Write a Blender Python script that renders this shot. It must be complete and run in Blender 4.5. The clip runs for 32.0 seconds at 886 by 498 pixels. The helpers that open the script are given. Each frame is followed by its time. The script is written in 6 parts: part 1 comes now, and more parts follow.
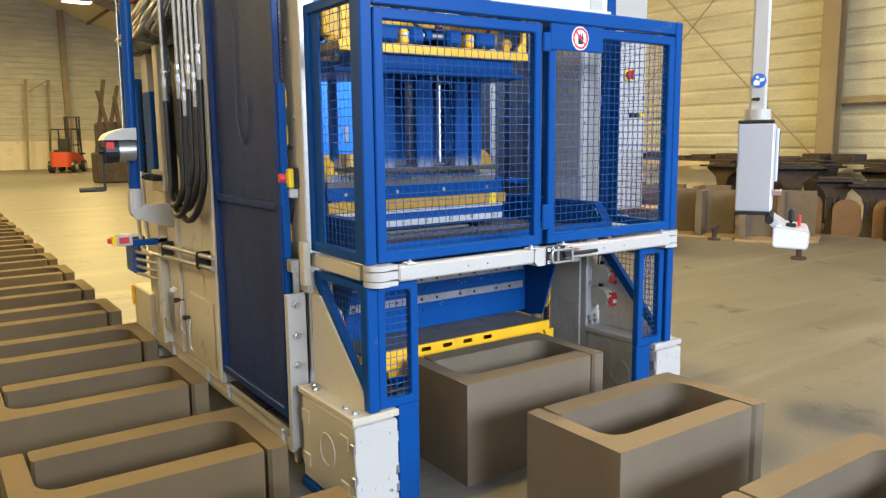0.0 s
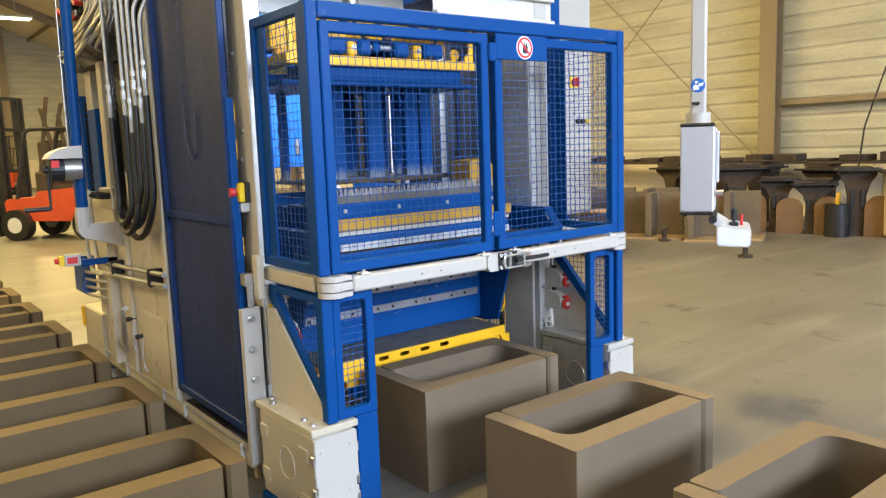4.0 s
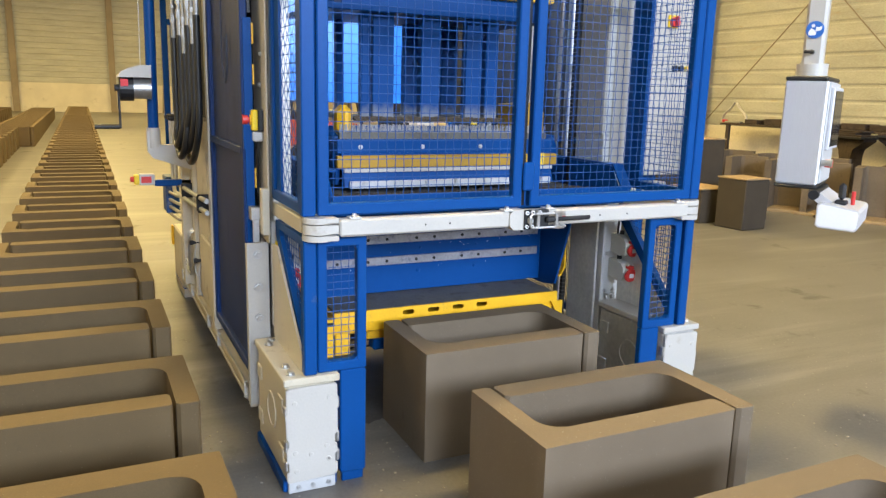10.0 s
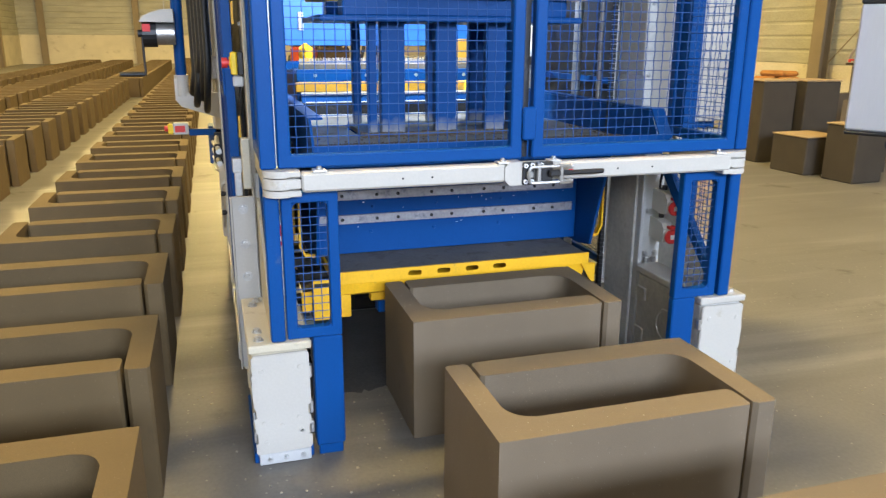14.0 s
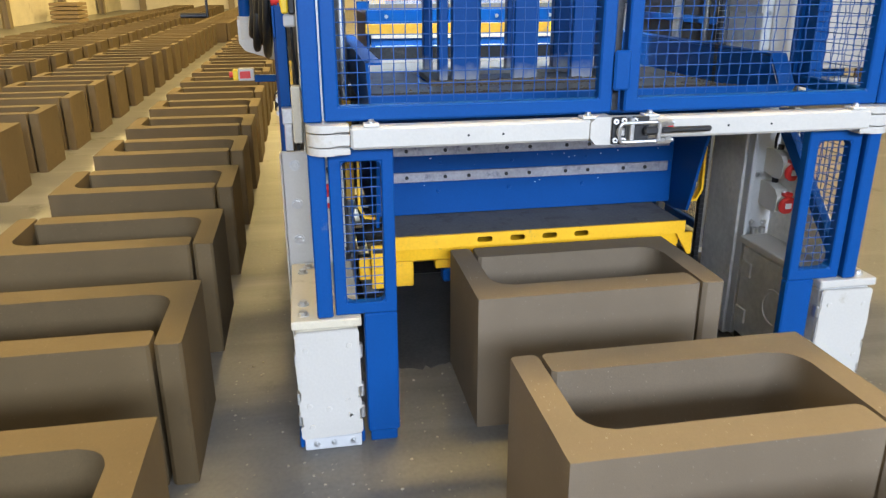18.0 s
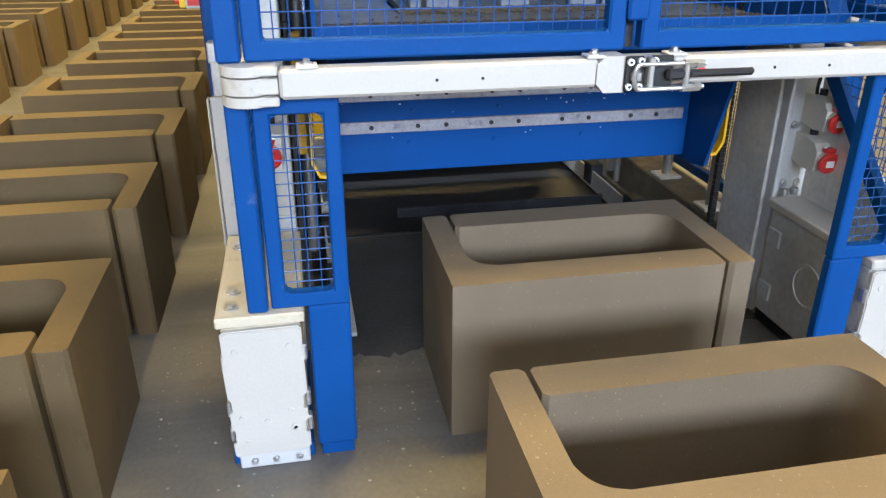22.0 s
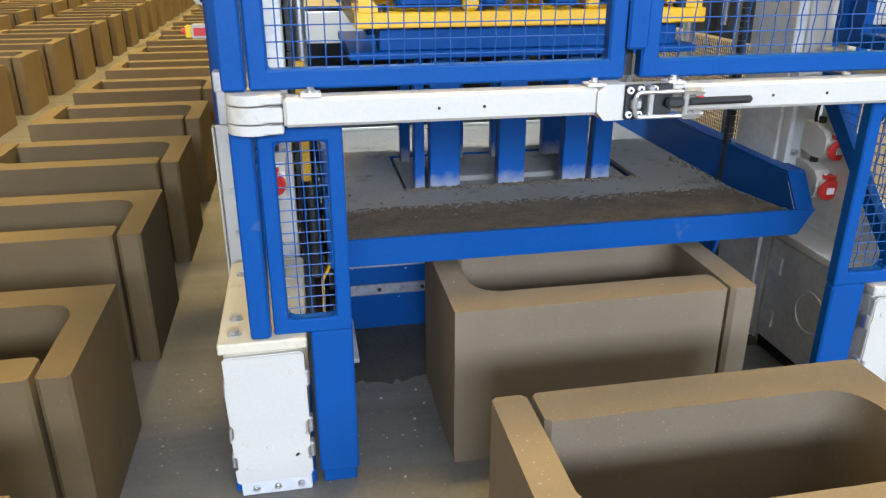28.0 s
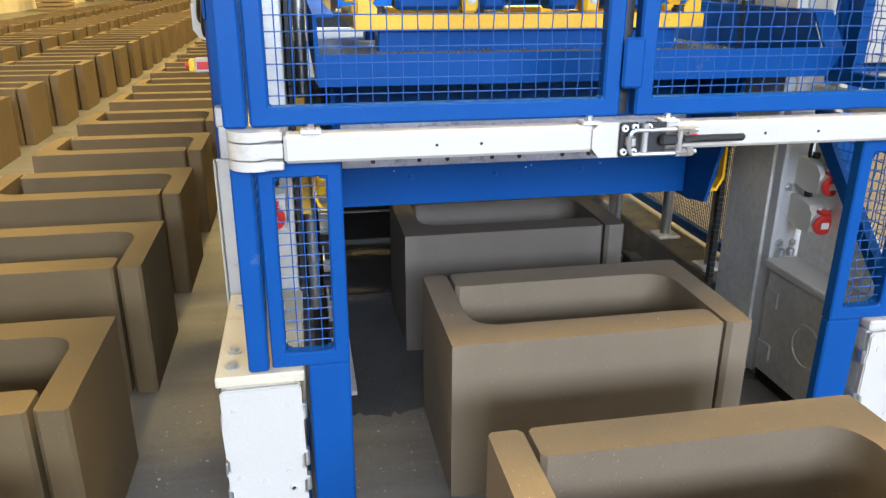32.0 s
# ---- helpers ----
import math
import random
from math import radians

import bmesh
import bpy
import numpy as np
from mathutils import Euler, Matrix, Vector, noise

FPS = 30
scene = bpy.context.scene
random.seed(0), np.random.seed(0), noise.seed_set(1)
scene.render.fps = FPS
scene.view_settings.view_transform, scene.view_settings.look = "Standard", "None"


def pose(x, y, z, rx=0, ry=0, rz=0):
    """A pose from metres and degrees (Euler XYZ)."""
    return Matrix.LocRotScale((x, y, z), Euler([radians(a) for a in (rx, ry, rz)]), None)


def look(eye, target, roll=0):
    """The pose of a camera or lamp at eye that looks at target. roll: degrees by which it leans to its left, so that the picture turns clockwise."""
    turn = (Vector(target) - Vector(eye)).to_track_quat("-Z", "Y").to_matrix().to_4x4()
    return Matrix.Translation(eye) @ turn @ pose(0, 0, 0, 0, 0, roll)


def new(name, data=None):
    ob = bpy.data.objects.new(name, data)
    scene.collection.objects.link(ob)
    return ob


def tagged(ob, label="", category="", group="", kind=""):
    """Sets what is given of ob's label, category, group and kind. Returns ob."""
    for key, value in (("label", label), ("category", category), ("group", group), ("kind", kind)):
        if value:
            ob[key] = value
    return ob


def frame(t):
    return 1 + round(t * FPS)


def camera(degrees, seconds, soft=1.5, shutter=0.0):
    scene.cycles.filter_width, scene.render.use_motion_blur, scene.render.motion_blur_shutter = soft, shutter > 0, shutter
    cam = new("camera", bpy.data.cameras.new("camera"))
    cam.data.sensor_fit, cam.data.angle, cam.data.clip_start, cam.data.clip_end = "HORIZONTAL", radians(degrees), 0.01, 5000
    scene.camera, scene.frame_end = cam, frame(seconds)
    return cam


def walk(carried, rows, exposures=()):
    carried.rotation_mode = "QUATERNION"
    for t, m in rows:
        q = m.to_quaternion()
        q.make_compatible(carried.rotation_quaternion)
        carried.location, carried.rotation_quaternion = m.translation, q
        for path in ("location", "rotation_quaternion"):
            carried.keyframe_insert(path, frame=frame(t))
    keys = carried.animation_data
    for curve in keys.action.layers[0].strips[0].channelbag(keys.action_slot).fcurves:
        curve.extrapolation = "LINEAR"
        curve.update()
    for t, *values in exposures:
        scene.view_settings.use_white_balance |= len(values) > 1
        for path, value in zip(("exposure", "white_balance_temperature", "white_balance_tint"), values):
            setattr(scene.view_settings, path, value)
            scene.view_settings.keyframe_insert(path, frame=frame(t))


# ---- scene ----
cam = camera(61.0, 32.0, soft=1.3, shutter=0.5)
PATH = [
    (0, (0.122, 0.005, 1.527), (1.25, 1.63, 1.233), -0.6),
    (0.5, (0.111, 0.003, 1.523), (1.23, 1.632, 1.22), -0.1),
    (1, (0.112, 0.009, 1.522), (1.239, 1.635, 1.23), 0.2),
    (1.5, (0.111, 0.009, 1.521), (1.232, 1.642, 1.242), -0.7),
    (2, (0.103, 0.001, 1.528), (1.219, 1.638, 1.257), -1.3),
    (2.5, (0.107, -0.009, 1.532), (1.237, 1.62, 1.271), -1.6),
    (3, (0.104, -0.024, 1.535), (1.304, 1.552, 1.256), -1.1),
    (3.5, (0.115, -0.034, 1.529), (1.339, 1.526, 1.263), -2.1),
    (5.5, (0.109, -0.026, 1.525), (1.294, 1.551, 1.197), -0.8),
    (6, (0.128, -0.039, 1.523), (1.281, 1.561, 1.185), -0.1),
    (6.5, (0.167, -0.084, 1.516), (1.285, 1.548, 1.215), 0.6),
    (7, (0.193, -0.042, 1.486), (1.392, 1.513, 1.11), 0.2),
    (7.5, (0.24, -0.02, 1.492), (1.475, 1.501, 1.093), -0.9),
    (8, (0.43, -0.011, 1.501), (1.476, 1.658, 1.158), 0.4),
    (8.5, (0.577, -0.026, 1.493), (1.524, 1.692, 1.105), 1.0),
    (9, (0.561, -0.019, 1.488), (1.534, 1.682, 1.09), 0.5),
    (9.5, (0.65, -0.045, 1.482), (1.575, 1.685, 1.095), -0.0),
    (10, (0.807, -0.07, 1.481), (1.653, 1.697, 1.078), 1.5),
    (10.5, (0.837, -0.083, 1.478), (1.665, 1.684, 1.043), 0.6),
    (11, (0.835, -0.093, 1.477), (1.659, 1.681, 1.062), 0.3),
    (11.5, (0.829, -0.065, 1.47), (1.71, 1.686, 1.074), 0.7),
    (12, (0.885, -0.014, 1.441), (1.829, 1.684, 0.969), 0.0),
    (12.5, (1.02, -0.034, 1.471), (1.936, 1.682, 1.007), 0.2),
    (13, (1.265, -0.022, 1.475), (2.024, 1.764, 0.99), 3.8),
    (13.5, (1.332, 0.012, 1.465), (1.957, 1.834, 0.925), 1.6),
    (14, (1.347, 0.06, 1.451), (1.908, 1.903, 0.912), 0.3),
    (14.5, (1.381, 0.074, 1.456), (1.868, 1.939, 0.923), 1.5),
    (16.5, (1.458, 0.058, 1.444), (1.846, 1.932, 0.866), 0.3),
    (17, (1.487, 0.095, 1.426), (1.825, 1.969, 0.815), 0.8),
    (17.5, (1.496, 0.204, 1.42), (1.803, 2.064, 0.752), 0.1),
    (18, (1.487, 0.387, 1.412), (1.822, 2.242, 0.743), -0.2),
    (18.5, (1.566, 0.546, 1.396), (1.915, 2.392, 0.709), 0.9),
    (19, (1.604, 0.668, 1.371), (1.91, 2.513, 0.662), 1.4),
    (19.5, (1.591, 0.778, 1.359), (1.941, 2.609, 0.635), 0.9),
    (20, (1.604, 0.848, 1.347), (1.991, 2.656, 0.582), 1.5),
    (20.5, (1.63, 0.858, 1.343), (1.99, 2.66, 0.554), 1.1),
    (21, (1.636, 0.856, 1.343), (2.003, 2.653, 0.544), 1.1),
    (21.5, (1.638, 0.859, 1.344), (1.986, 2.654, 0.532), 0.5),
    (22, (1.642, 0.857, 1.342), (1.985, 2.645, 0.514), 0.1),
    (22.5, (1.643, 0.85, 1.343), (1.991, 2.642, 0.525), -0.1),
    (23, (1.642, 0.846, 1.342), (1.985, 2.641, 0.528), 0.1),
    (23.5, (1.639, 0.844, 1.342), (1.978, 2.639, 0.527), -0.0),
    (24, (1.637, 0.848, 1.342), (1.973, 2.64, 0.521), 0.1),
    (24.5, (1.638, 0.85, 1.342), (1.974, 2.642, 0.519), 0.1),
    (25, (1.638, 0.85, 1.341), (1.972, 2.644, 0.522), -0.0),
    (25.5, (1.64, 0.847, 1.342), (1.969, 2.644, 0.529), -0.0),
    (26, (1.637, 0.853, 1.341), (1.971, 2.655, 0.542), 0.1),
    (26.5, (1.64, 0.841, 1.346), (1.974, 2.649, 0.558), -0.1),
    (28.5, (1.641, 0.848, 1.343), (1.984, 2.667, 0.584), -0.0),
    (29, (1.641, 0.846, 1.344), (1.983, 2.665, 0.585), -0.1),
    (29.5, (1.642, 0.846, 1.346), (1.984, 2.667, 0.592), -0.2),
    (30, (1.643, 0.846, 1.347), (1.982, 2.67, 0.6), -0.1),
    (30.5, (1.643, 0.844, 1.346), (1.984, 2.671, 0.608), -0.2),
    (31, (1.642, 0.836, 1.35), (1.983, 2.666, 0.619), -0.2),
    (31.5, (1.641, 0.843, 1.349), (1.988, 2.676, 0.627), -0.2),
    (32, (1.645, 0.833, 1.361), (1.991, 2.679, 0.672), 0.2),
]
walk(cam, [(t, look(eye, target, roll)) for t, eye, target, roll in PATH], exposures=[(0, 0.03), (9, 0.03), (13, -0.04), (16, -0.02), (20, 0.08), (22, 0.18), (26, 0.2), (29, 0.16), (31, 0.18), (32, 0.3)])

# ---------------- world and light ----------------
world = bpy.data.worlds.new("world")
scene.world = world
world.use_nodes = True
wn = world.node_tree
sky = wn.nodes.new("ShaderNodeTexSky")
sky.sky_type, sky.sun_disc = "NISHITA", False
sky.sun_elevation, sky.sun_rotation = radians(32), radians(200)
wn.nodes["Background"].inputs[1].default_value = 0.08
wn.links.new(sky.outputs[0], wn.nodes["Background"].inputs[0])


def lamp(name, m, sx, sy, watts, colour):
    data = bpy.data.lights.new(name, "AREA")
    data.shape, data.size, data.size_y, data.energy, data.color = "RECTANGLE", sx, sy, watts, colour
    ob = new(name, data)
    ob.matrix_world = m
    return ob


WARM, DAY = (1.0, 0.74, 0.28), (0.66, 0.777, 1.0)
# the first three lamps are unseen, added to warm the nearby blocks and floor
HALL_LAMPS = [(-4.5, 3.6, 6.9), (2.7, 4.2, 8.2), (6.8, 3.6, 7.4)] + [(x, y, z) for y in (13, 24, 37) for x, z in ((-4.5, 6.9), (1.6, 8.1), (6.5, 7.5))]
for lx, ly, lz in HALL_LAMPS:
    lamp("hall_lamp_light", pose(lx, ly, lz - 0.05), 1.2, 0.6, {-4.5: 155, 2.7: 930, 6.8: 215}[lx] if ly < 10 else 780, WARM)
# daylight from the high south windows, and the tube over the rear of the machine
lamp("window_daylight", look((3.2, -11.7, 5.5), (2.0, 2.5, 0.4)), 11.5, 3.0, 4350, DAY)
# added warm fill from the west, lifts the machine's left faces
lamp("west_fill", look((-8.2, 4.0, 4.2), (1.4, 4.0, 1.2)), 8.0, 1.9, 70, (1.0, 0.84, 0.58))
# added cool fill from above, lifts the near blocks and floor
lamp("roof_fill", pose(6.5, -4.0, 8.93, 0, 21.5, 0), 6.0, 2.4, 200, DAY)
lamp("tube_light", look((2.4, 4.05, 2.28), (2.4, 5.4, 1.1)), 1.2, 0.05, 95, (0.80, 0.90, 1.0))

# ---------------- materials ----------------


def material(name, base, rough=0.6, metal=0.0, var=0.12, scale=6.0, fine=90.0, bump=0.15, dirt=None, dirt_amount=0.0, spec=0.5, coat=0.0, stretch=(1, 1, 1), per_object=0.0, specks=None, speck_scale=70.0):
    """Principled surface with two scales of variation, fine relief and optional dirt patches."""
    m = bpy.data.materials.new(name)
    m.use_nodes = True
    nt = m.node_tree
    n, l = nt.nodes, nt.links
    b = n["Principled BSDF"]
    b.inputs["Roughness"].default_value, b.inputs["Metallic"].default_value = rough, metal
    b.inputs["Specular IOR Level"].default_value, b.inputs["Coat Weight"].default_value = spec, coat
    tc, mp = n.new("ShaderNodeTexCoord"), n.new("ShaderNodeMapping")
    mp.inputs["Scale"].default_value = stretch
    l.new(tc.outputs["Object"], mp.inputs["Vector"])
    big, small = n.new("ShaderNodeTexNoise"), n.new("ShaderNodeTexNoise")
    big.inputs["Scale"].default_value, big.inputs["Detail"].default_value = scale, 6
    small.inputs["Scale"].default_value, small.inputs["Detail"].default_value = fine, 4
    l.new(mp.outputs[0], big.inputs["Vector"]), l.new(mp.outputs[0], small.inputs["Vector"])
    mix = n.new("ShaderNodeMix")
    mix.data_type = "RGBA"
    mix.inputs["A"].default_value = (*[max(0, c * (1 - var)) for c in base], 1)
    mix.inputs["B"].default_value = (*[min(1, c * (1 + var)) for c in base], 1)
    add = n.new("ShaderNodeMath")
    add.operation = "MULTIPLY_ADD"
    l.new(small.outputs[0], add.inputs[0])
    add.inputs[1].default_value = 0.5
    half = n.new("ShaderNodeMath")
    half.operation = "MULTIPLY"
    half.inputs[1].default_value = 0.5
    l.new(big.outputs[0], half.inputs[0]), l.new(half.outputs[0], add.inputs[2])
    ramp = n.new("ShaderNodeMapRange")
    ramp.inputs["From Min"].default_value, ramp.inputs["From Max"].default_value = 0.35, 0.65
    l.new(add.outputs[0], ramp.inputs[0]), l.new(ramp.outputs[0], mix.inputs["Factor"])
    colour = mix.outputs["Result"]
    if per_object:
        info, hsv, mr = n.new("ShaderNodeObjectInfo"), n.new("ShaderNodeHueSaturation"), n.new("ShaderNodeMapRange")
        mr.inputs["To Min"].default_value, mr.inputs["To Max"].default_value = 1 - per_object, 1 + per_object
        l.new(info.outputs["Random"], mr.inputs[0]), l.new(mr.outputs[0], hsv.inputs["Value"]), l.new(colour, hsv.inputs["Color"])
        colour = hsv.outputs[0]
    if dirt:
        spots = n.new("ShaderNodeTexNoise")
        spots.inputs["Scale"].default_value, spots.inputs["Detail"].default_value, spots.inputs["Roughness"].default_value = scale * 1.7, 9, 0.7
        l.new(mp.outputs[0], spots.inputs["Vector"])
        mask, dm = n.new("ShaderNodeMapRange"), n.new("ShaderNodeMix")
        mask.inputs["From Min"].default_value, mask.inputs["From Max"].default_value = 0.66 - 0.3 * dirt_amount, 0.80 - 0.2 * dirt_amount
        dm.data_type = "RGBA"
        dm.inputs["B"].default_value = (*dirt, 1)
        l.new(spots.outputs[0], mask.inputs[0]), l.new(mask.outputs[0], dm.inputs["Factor"]), l.new(colour, dm.inputs["A"])
        colour = dm.outputs["Result"]
        rr = n.new("ShaderNodeMapRange")
        rr.inputs["To Min"].default_value, rr.inputs["To Max"].default_value = rough, min(1, rough + 0.35)
        l.new(mask.outputs[0], rr.inputs[0]), l.new(rr.outputs[0], b.inputs["Roughness"])
    if specks:
        vor, sel, near_c, both, sm = n.new("ShaderNodeTexVoronoi"), n.new("ShaderNodeMapRange"), n.new("ShaderNodeMapRange"), n.new("ShaderNodeMath"), n.new("ShaderNodeMix")
        vor.inputs["Scale"].default_value = speck_scale
        sel.inputs["From Min"].default_value, sel.inputs["From Max"].default_value = 0.86, 0.92
        near_c.inputs["From Min"].default_value, near_c.inputs["From Max"].default_value = 0.22, 0.12
        sep = n.new("ShaderNodeSeparateColor")
        l.new(tc.outputs["Object"], vor.inputs["Vector"]), l.new(vor.outputs["Distance"], near_c.inputs[0])
        l.new(vor.outputs["Color"], sep.inputs[0]), l.new(sep.outputs[0], sel.inputs[0])
        both.operation = "MULTIPLY"
        l.new(sel.outputs[0], both.inputs[0]), l.new(near_c.outputs[0], both.inputs[1])
        sm.data_type = "RGBA"
        sm.inputs["B"].default_value = (*specks, 1)
        l.new(both.outputs[0], sm.inputs["Factor"]), l.new(colour, sm.inputs["A"])
        colour = sm.outputs["Result"]
    l.new(colour, b.inputs["Base Color"])
    if bump:
        bp = n.new("ShaderNodeBump")
        bp.inputs["Strength"].default_value, bp.inputs["Distance"].default_value = bump, 0.004
        l.new(small.outputs[0], bp.inputs["Height"]), l.new(bp.outputs[0], b.inputs["Normal"])
    return m


def glowing(name, colour, strength):
    m = bpy.data.materials.new(name)
    m.use_nodes = True
    b = m.node_tree.nodes["Principled BSDF"]
    b.inputs["Emission Color"].default_value, b.inputs["Emission Strength"].default_value = (*colour, 1), strength
    b.inputs["Base Color"].default_value = (*colour, 1)
    return m


DUST = (0.30, 0.26, 0.19)
BLUE = material("blue_paint", (0.003, 0.056, 0.220), 0.38, var=0.06, scale=3, fine=160, bump=0.05, dirt=(0.12, 0.14, 0.20), dirt_amount=0.04, spec=0.13)
WIRE = material("blue_wire", (0.008, 0.062, 0.23), 0.4, var=0.1, scale=20, bump=0, spec=0.4)
BLUE_DUSTY = material("dusty_blue_paint", (0.008, 0.062, 0.22), 0.5, var=0.12, scale=4, fine=80, bump=0.1, dirt=DUST, dirt_amount=0.45)
COLUMN_BEIGE = material("beige_column_paint", (0.56, 0.49, 0.37), 0.55, var=0.08, scale=3, fine=120, bump=0.1, dirt=(0.22, 0.17, 0.10), dirt_amount=0.25)
DULL_FITTING = material("zinc_fitting", (0.42, 0.41, 0.39), 0.45, 0.7, var=0.2, scale=20, bump=0.05)
NAVY = material("navy_paint", (0.009, 0.033, 0.125), 0.45, var=0.12, scale=4, fine=120, bump=0.06, dirt=(0.06, 0.07, 0.10), dirt_amount=0.2, spec=0.2)
BRIGHT_BLUE = material("bright_blue_paint", (0.008, 0.13, 0.50), 0.45, var=0.06, scale=3, bump=0.04)
CREAM = material("cream_paint", (0.54, 0.48, 0.36), 0.5, var=0.06, scale=3, fine=120, bump=0.12, dirt=(0.28, 0.22, 0.14), dirt_amount=0.22)
WHITE = material("white_paint", (0.475, 0.448, 0.398), 0.42, var=0.04, scale=4, fine=120, bump=0.1, dirt=(0.35, 0.29, 0.20), dirt_amount=0.08)
# darker copy of the yellow, with the filling car strip's shade in its colour
DULL_YELLOW = material("shaded_ochre_paint", (0.44, 0.24, 0.012), 0.6, var=0.12, scale=5, bump=0.08, dirt=(0.22, 0.16, 0.07), dirt_amount=0.2)
YELLOW = material("yellow_paint", (0.82, 0.44, 0.012), 0.45, var=0.08, scale=5, bump=0.08, dirt=(0.22, 0.16, 0.07), dirt_amount=0.2)
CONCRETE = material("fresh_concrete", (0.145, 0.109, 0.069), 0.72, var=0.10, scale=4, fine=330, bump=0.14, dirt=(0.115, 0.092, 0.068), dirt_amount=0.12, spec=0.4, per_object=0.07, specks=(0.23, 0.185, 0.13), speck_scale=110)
# row blocks: their weaker daylight and warmer light are put into the colour
ROW_CONCRETE = material("dim_row_concrete", (0.100, 0.068, 0.031), 0.8, var=0.12, scale=4, fine=330, bump=0.16, dirt=(0.078, 0.055, 0.030), dirt_amount=0.18, spec=0.25, per_object=0.08, specks=(0.15, 0.11, 0.065), speck_scale=110)
# damp new block, its colour also darkened for the shade below the mould
DAMP_SHADED_CONCRETE = material("damp_shaded_concrete", (0.084, 0.067, 0.050), 0.6, var=0.12, scale=4, fine=330, bump=0.14, spec=0.4, specks=(0.16, 0.13, 0.10), speck_scale=110)
DARK_CONCRETE = material("dark_damp_concrete", (0.042, 0.034, 0.025), 0.8, var=0.15, scale=5, fine=200, bump=0.3, spec=0.3)
CRUMBS = material("loose_concrete", (0.105, 0.081, 0.056), 0.95, var=0.35, scale=14, fine=120, bump=1.0, spec=0.2)
STEEL = material("bright_steel", (0.50, 0.495, 0.48), 0.36, 0.85, var=0.14, scale=8, bump=0.05)
GALV = material("galvanised_steel", (0.66, 0.65, 0.61), 0.38, 0.3, var=0.14, scale=6, fine=50, bump=0.03, dirt=(0.45, 0.42, 0.36), dirt_amount=0.2)
DUSTY_STEEL = material("dusty_steel", (0.13, 0.12, 0.10), 0.6, 0.3, var=0.25, scale=6, bump=0.1, dirt=(0.10, 0.09, 0.075), dirt_amount=0.4)
WORN_STEEL = material("worn_steel_strip", (0.36, 0.355, 0.385), 0.42, 0.7, var=0.2, scale=9, bump=0.12, dirt=(0.10, 0.11, 0.16), dirt_amount=0.35)
ALU = material("anodised_aluminium", (0.62, 0.62, 0.64), 0.5, 0.35, var=0.03, scale=3, fine=200, bump=0.03, stretch=(1, 1, 0.1))
SOCKET_GREY = material("grey_beige_plastic", (0.58, 0.56, 0.50), 0.5, var=0.05, bump=0.03)
GREY = material("light_grey_paint", (0.50, 0.50, 0.49), 0.45, var=0.04, bump=0.05)
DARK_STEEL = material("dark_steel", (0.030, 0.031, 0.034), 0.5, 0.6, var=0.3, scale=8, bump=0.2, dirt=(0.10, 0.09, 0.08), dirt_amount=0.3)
PERFORATED = material("dark_perforated_sheet", (0.040, 0.055, 0.098), 0.40, 0.0, var=0.3, scale=3, fine=230, bump=0.6, dirt=(0.085, 0.095, 0.12), dirt_amount=0.34, spec=0.35, stretch=(1, 2.4, 0.45), specks=(0.12, 0.14, 0.17), speck_scale=120)
RUBBER = material("black_rubber", (0.012, 0.012, 0.012), 0.38, var=0.2, bump=0.05)
PLASTIC = material("black_plastic", (0.015, 0.015, 0.016), 0.45, var=0.1, bump=0.05)
RED = material("red_plastic", (0.62, 0.035, 0.03), 0.4, var=0.06, bump=0.02)
ORANGE = material("orange_red_paint", (0.42, 0.055, 0.018), 0.45, var=0.1, bump=0.05, dirt=(0.1, 0.08, 0.06), dirt_amount=0.2)
SIGN_YELLOW = material("yellow_plastic", (0.85, 0.58, 0.02), 0.4, var=0.04, bump=0.03)
SIGN_WHITE = material("white_print", (0.82, 0.82, 0.82), 0.5, var=0.02, bump=0)
SIGN_RED = material("red_print", (0.68, 0.02, 0.02), 0.5, var=0.02, bump=0)
SIGN_BLUE = material("blue_print", (0.02, 0.13, 0.45), 0.5, var=0.02, bump=0)
BLACK_PRINT = material("black_print", (0.01, 0.01, 0.01), 0.5, var=0.02, bump=0)
RUST = material("rusty_steel", (0.050, 0.034, 0.023), 0.8, 0.2, var=0.4, scale=5, bump=0.5, dirt=(0.02, 0.018, 0.016), dirt_amount=0.5)
FLOOR = material("concrete_floor", (0.126, 0.119, 0.107), 0.40, var=0.15, scale=1.3, fine=75, bump=0.0, dirt=(0.085, 0.078, 0.068), dirt_amount=0.22, stretch=(0.9, 0.75, 1), spec=0.4, specks=(0.28, 0.26, 0.22), speck_scale=42)


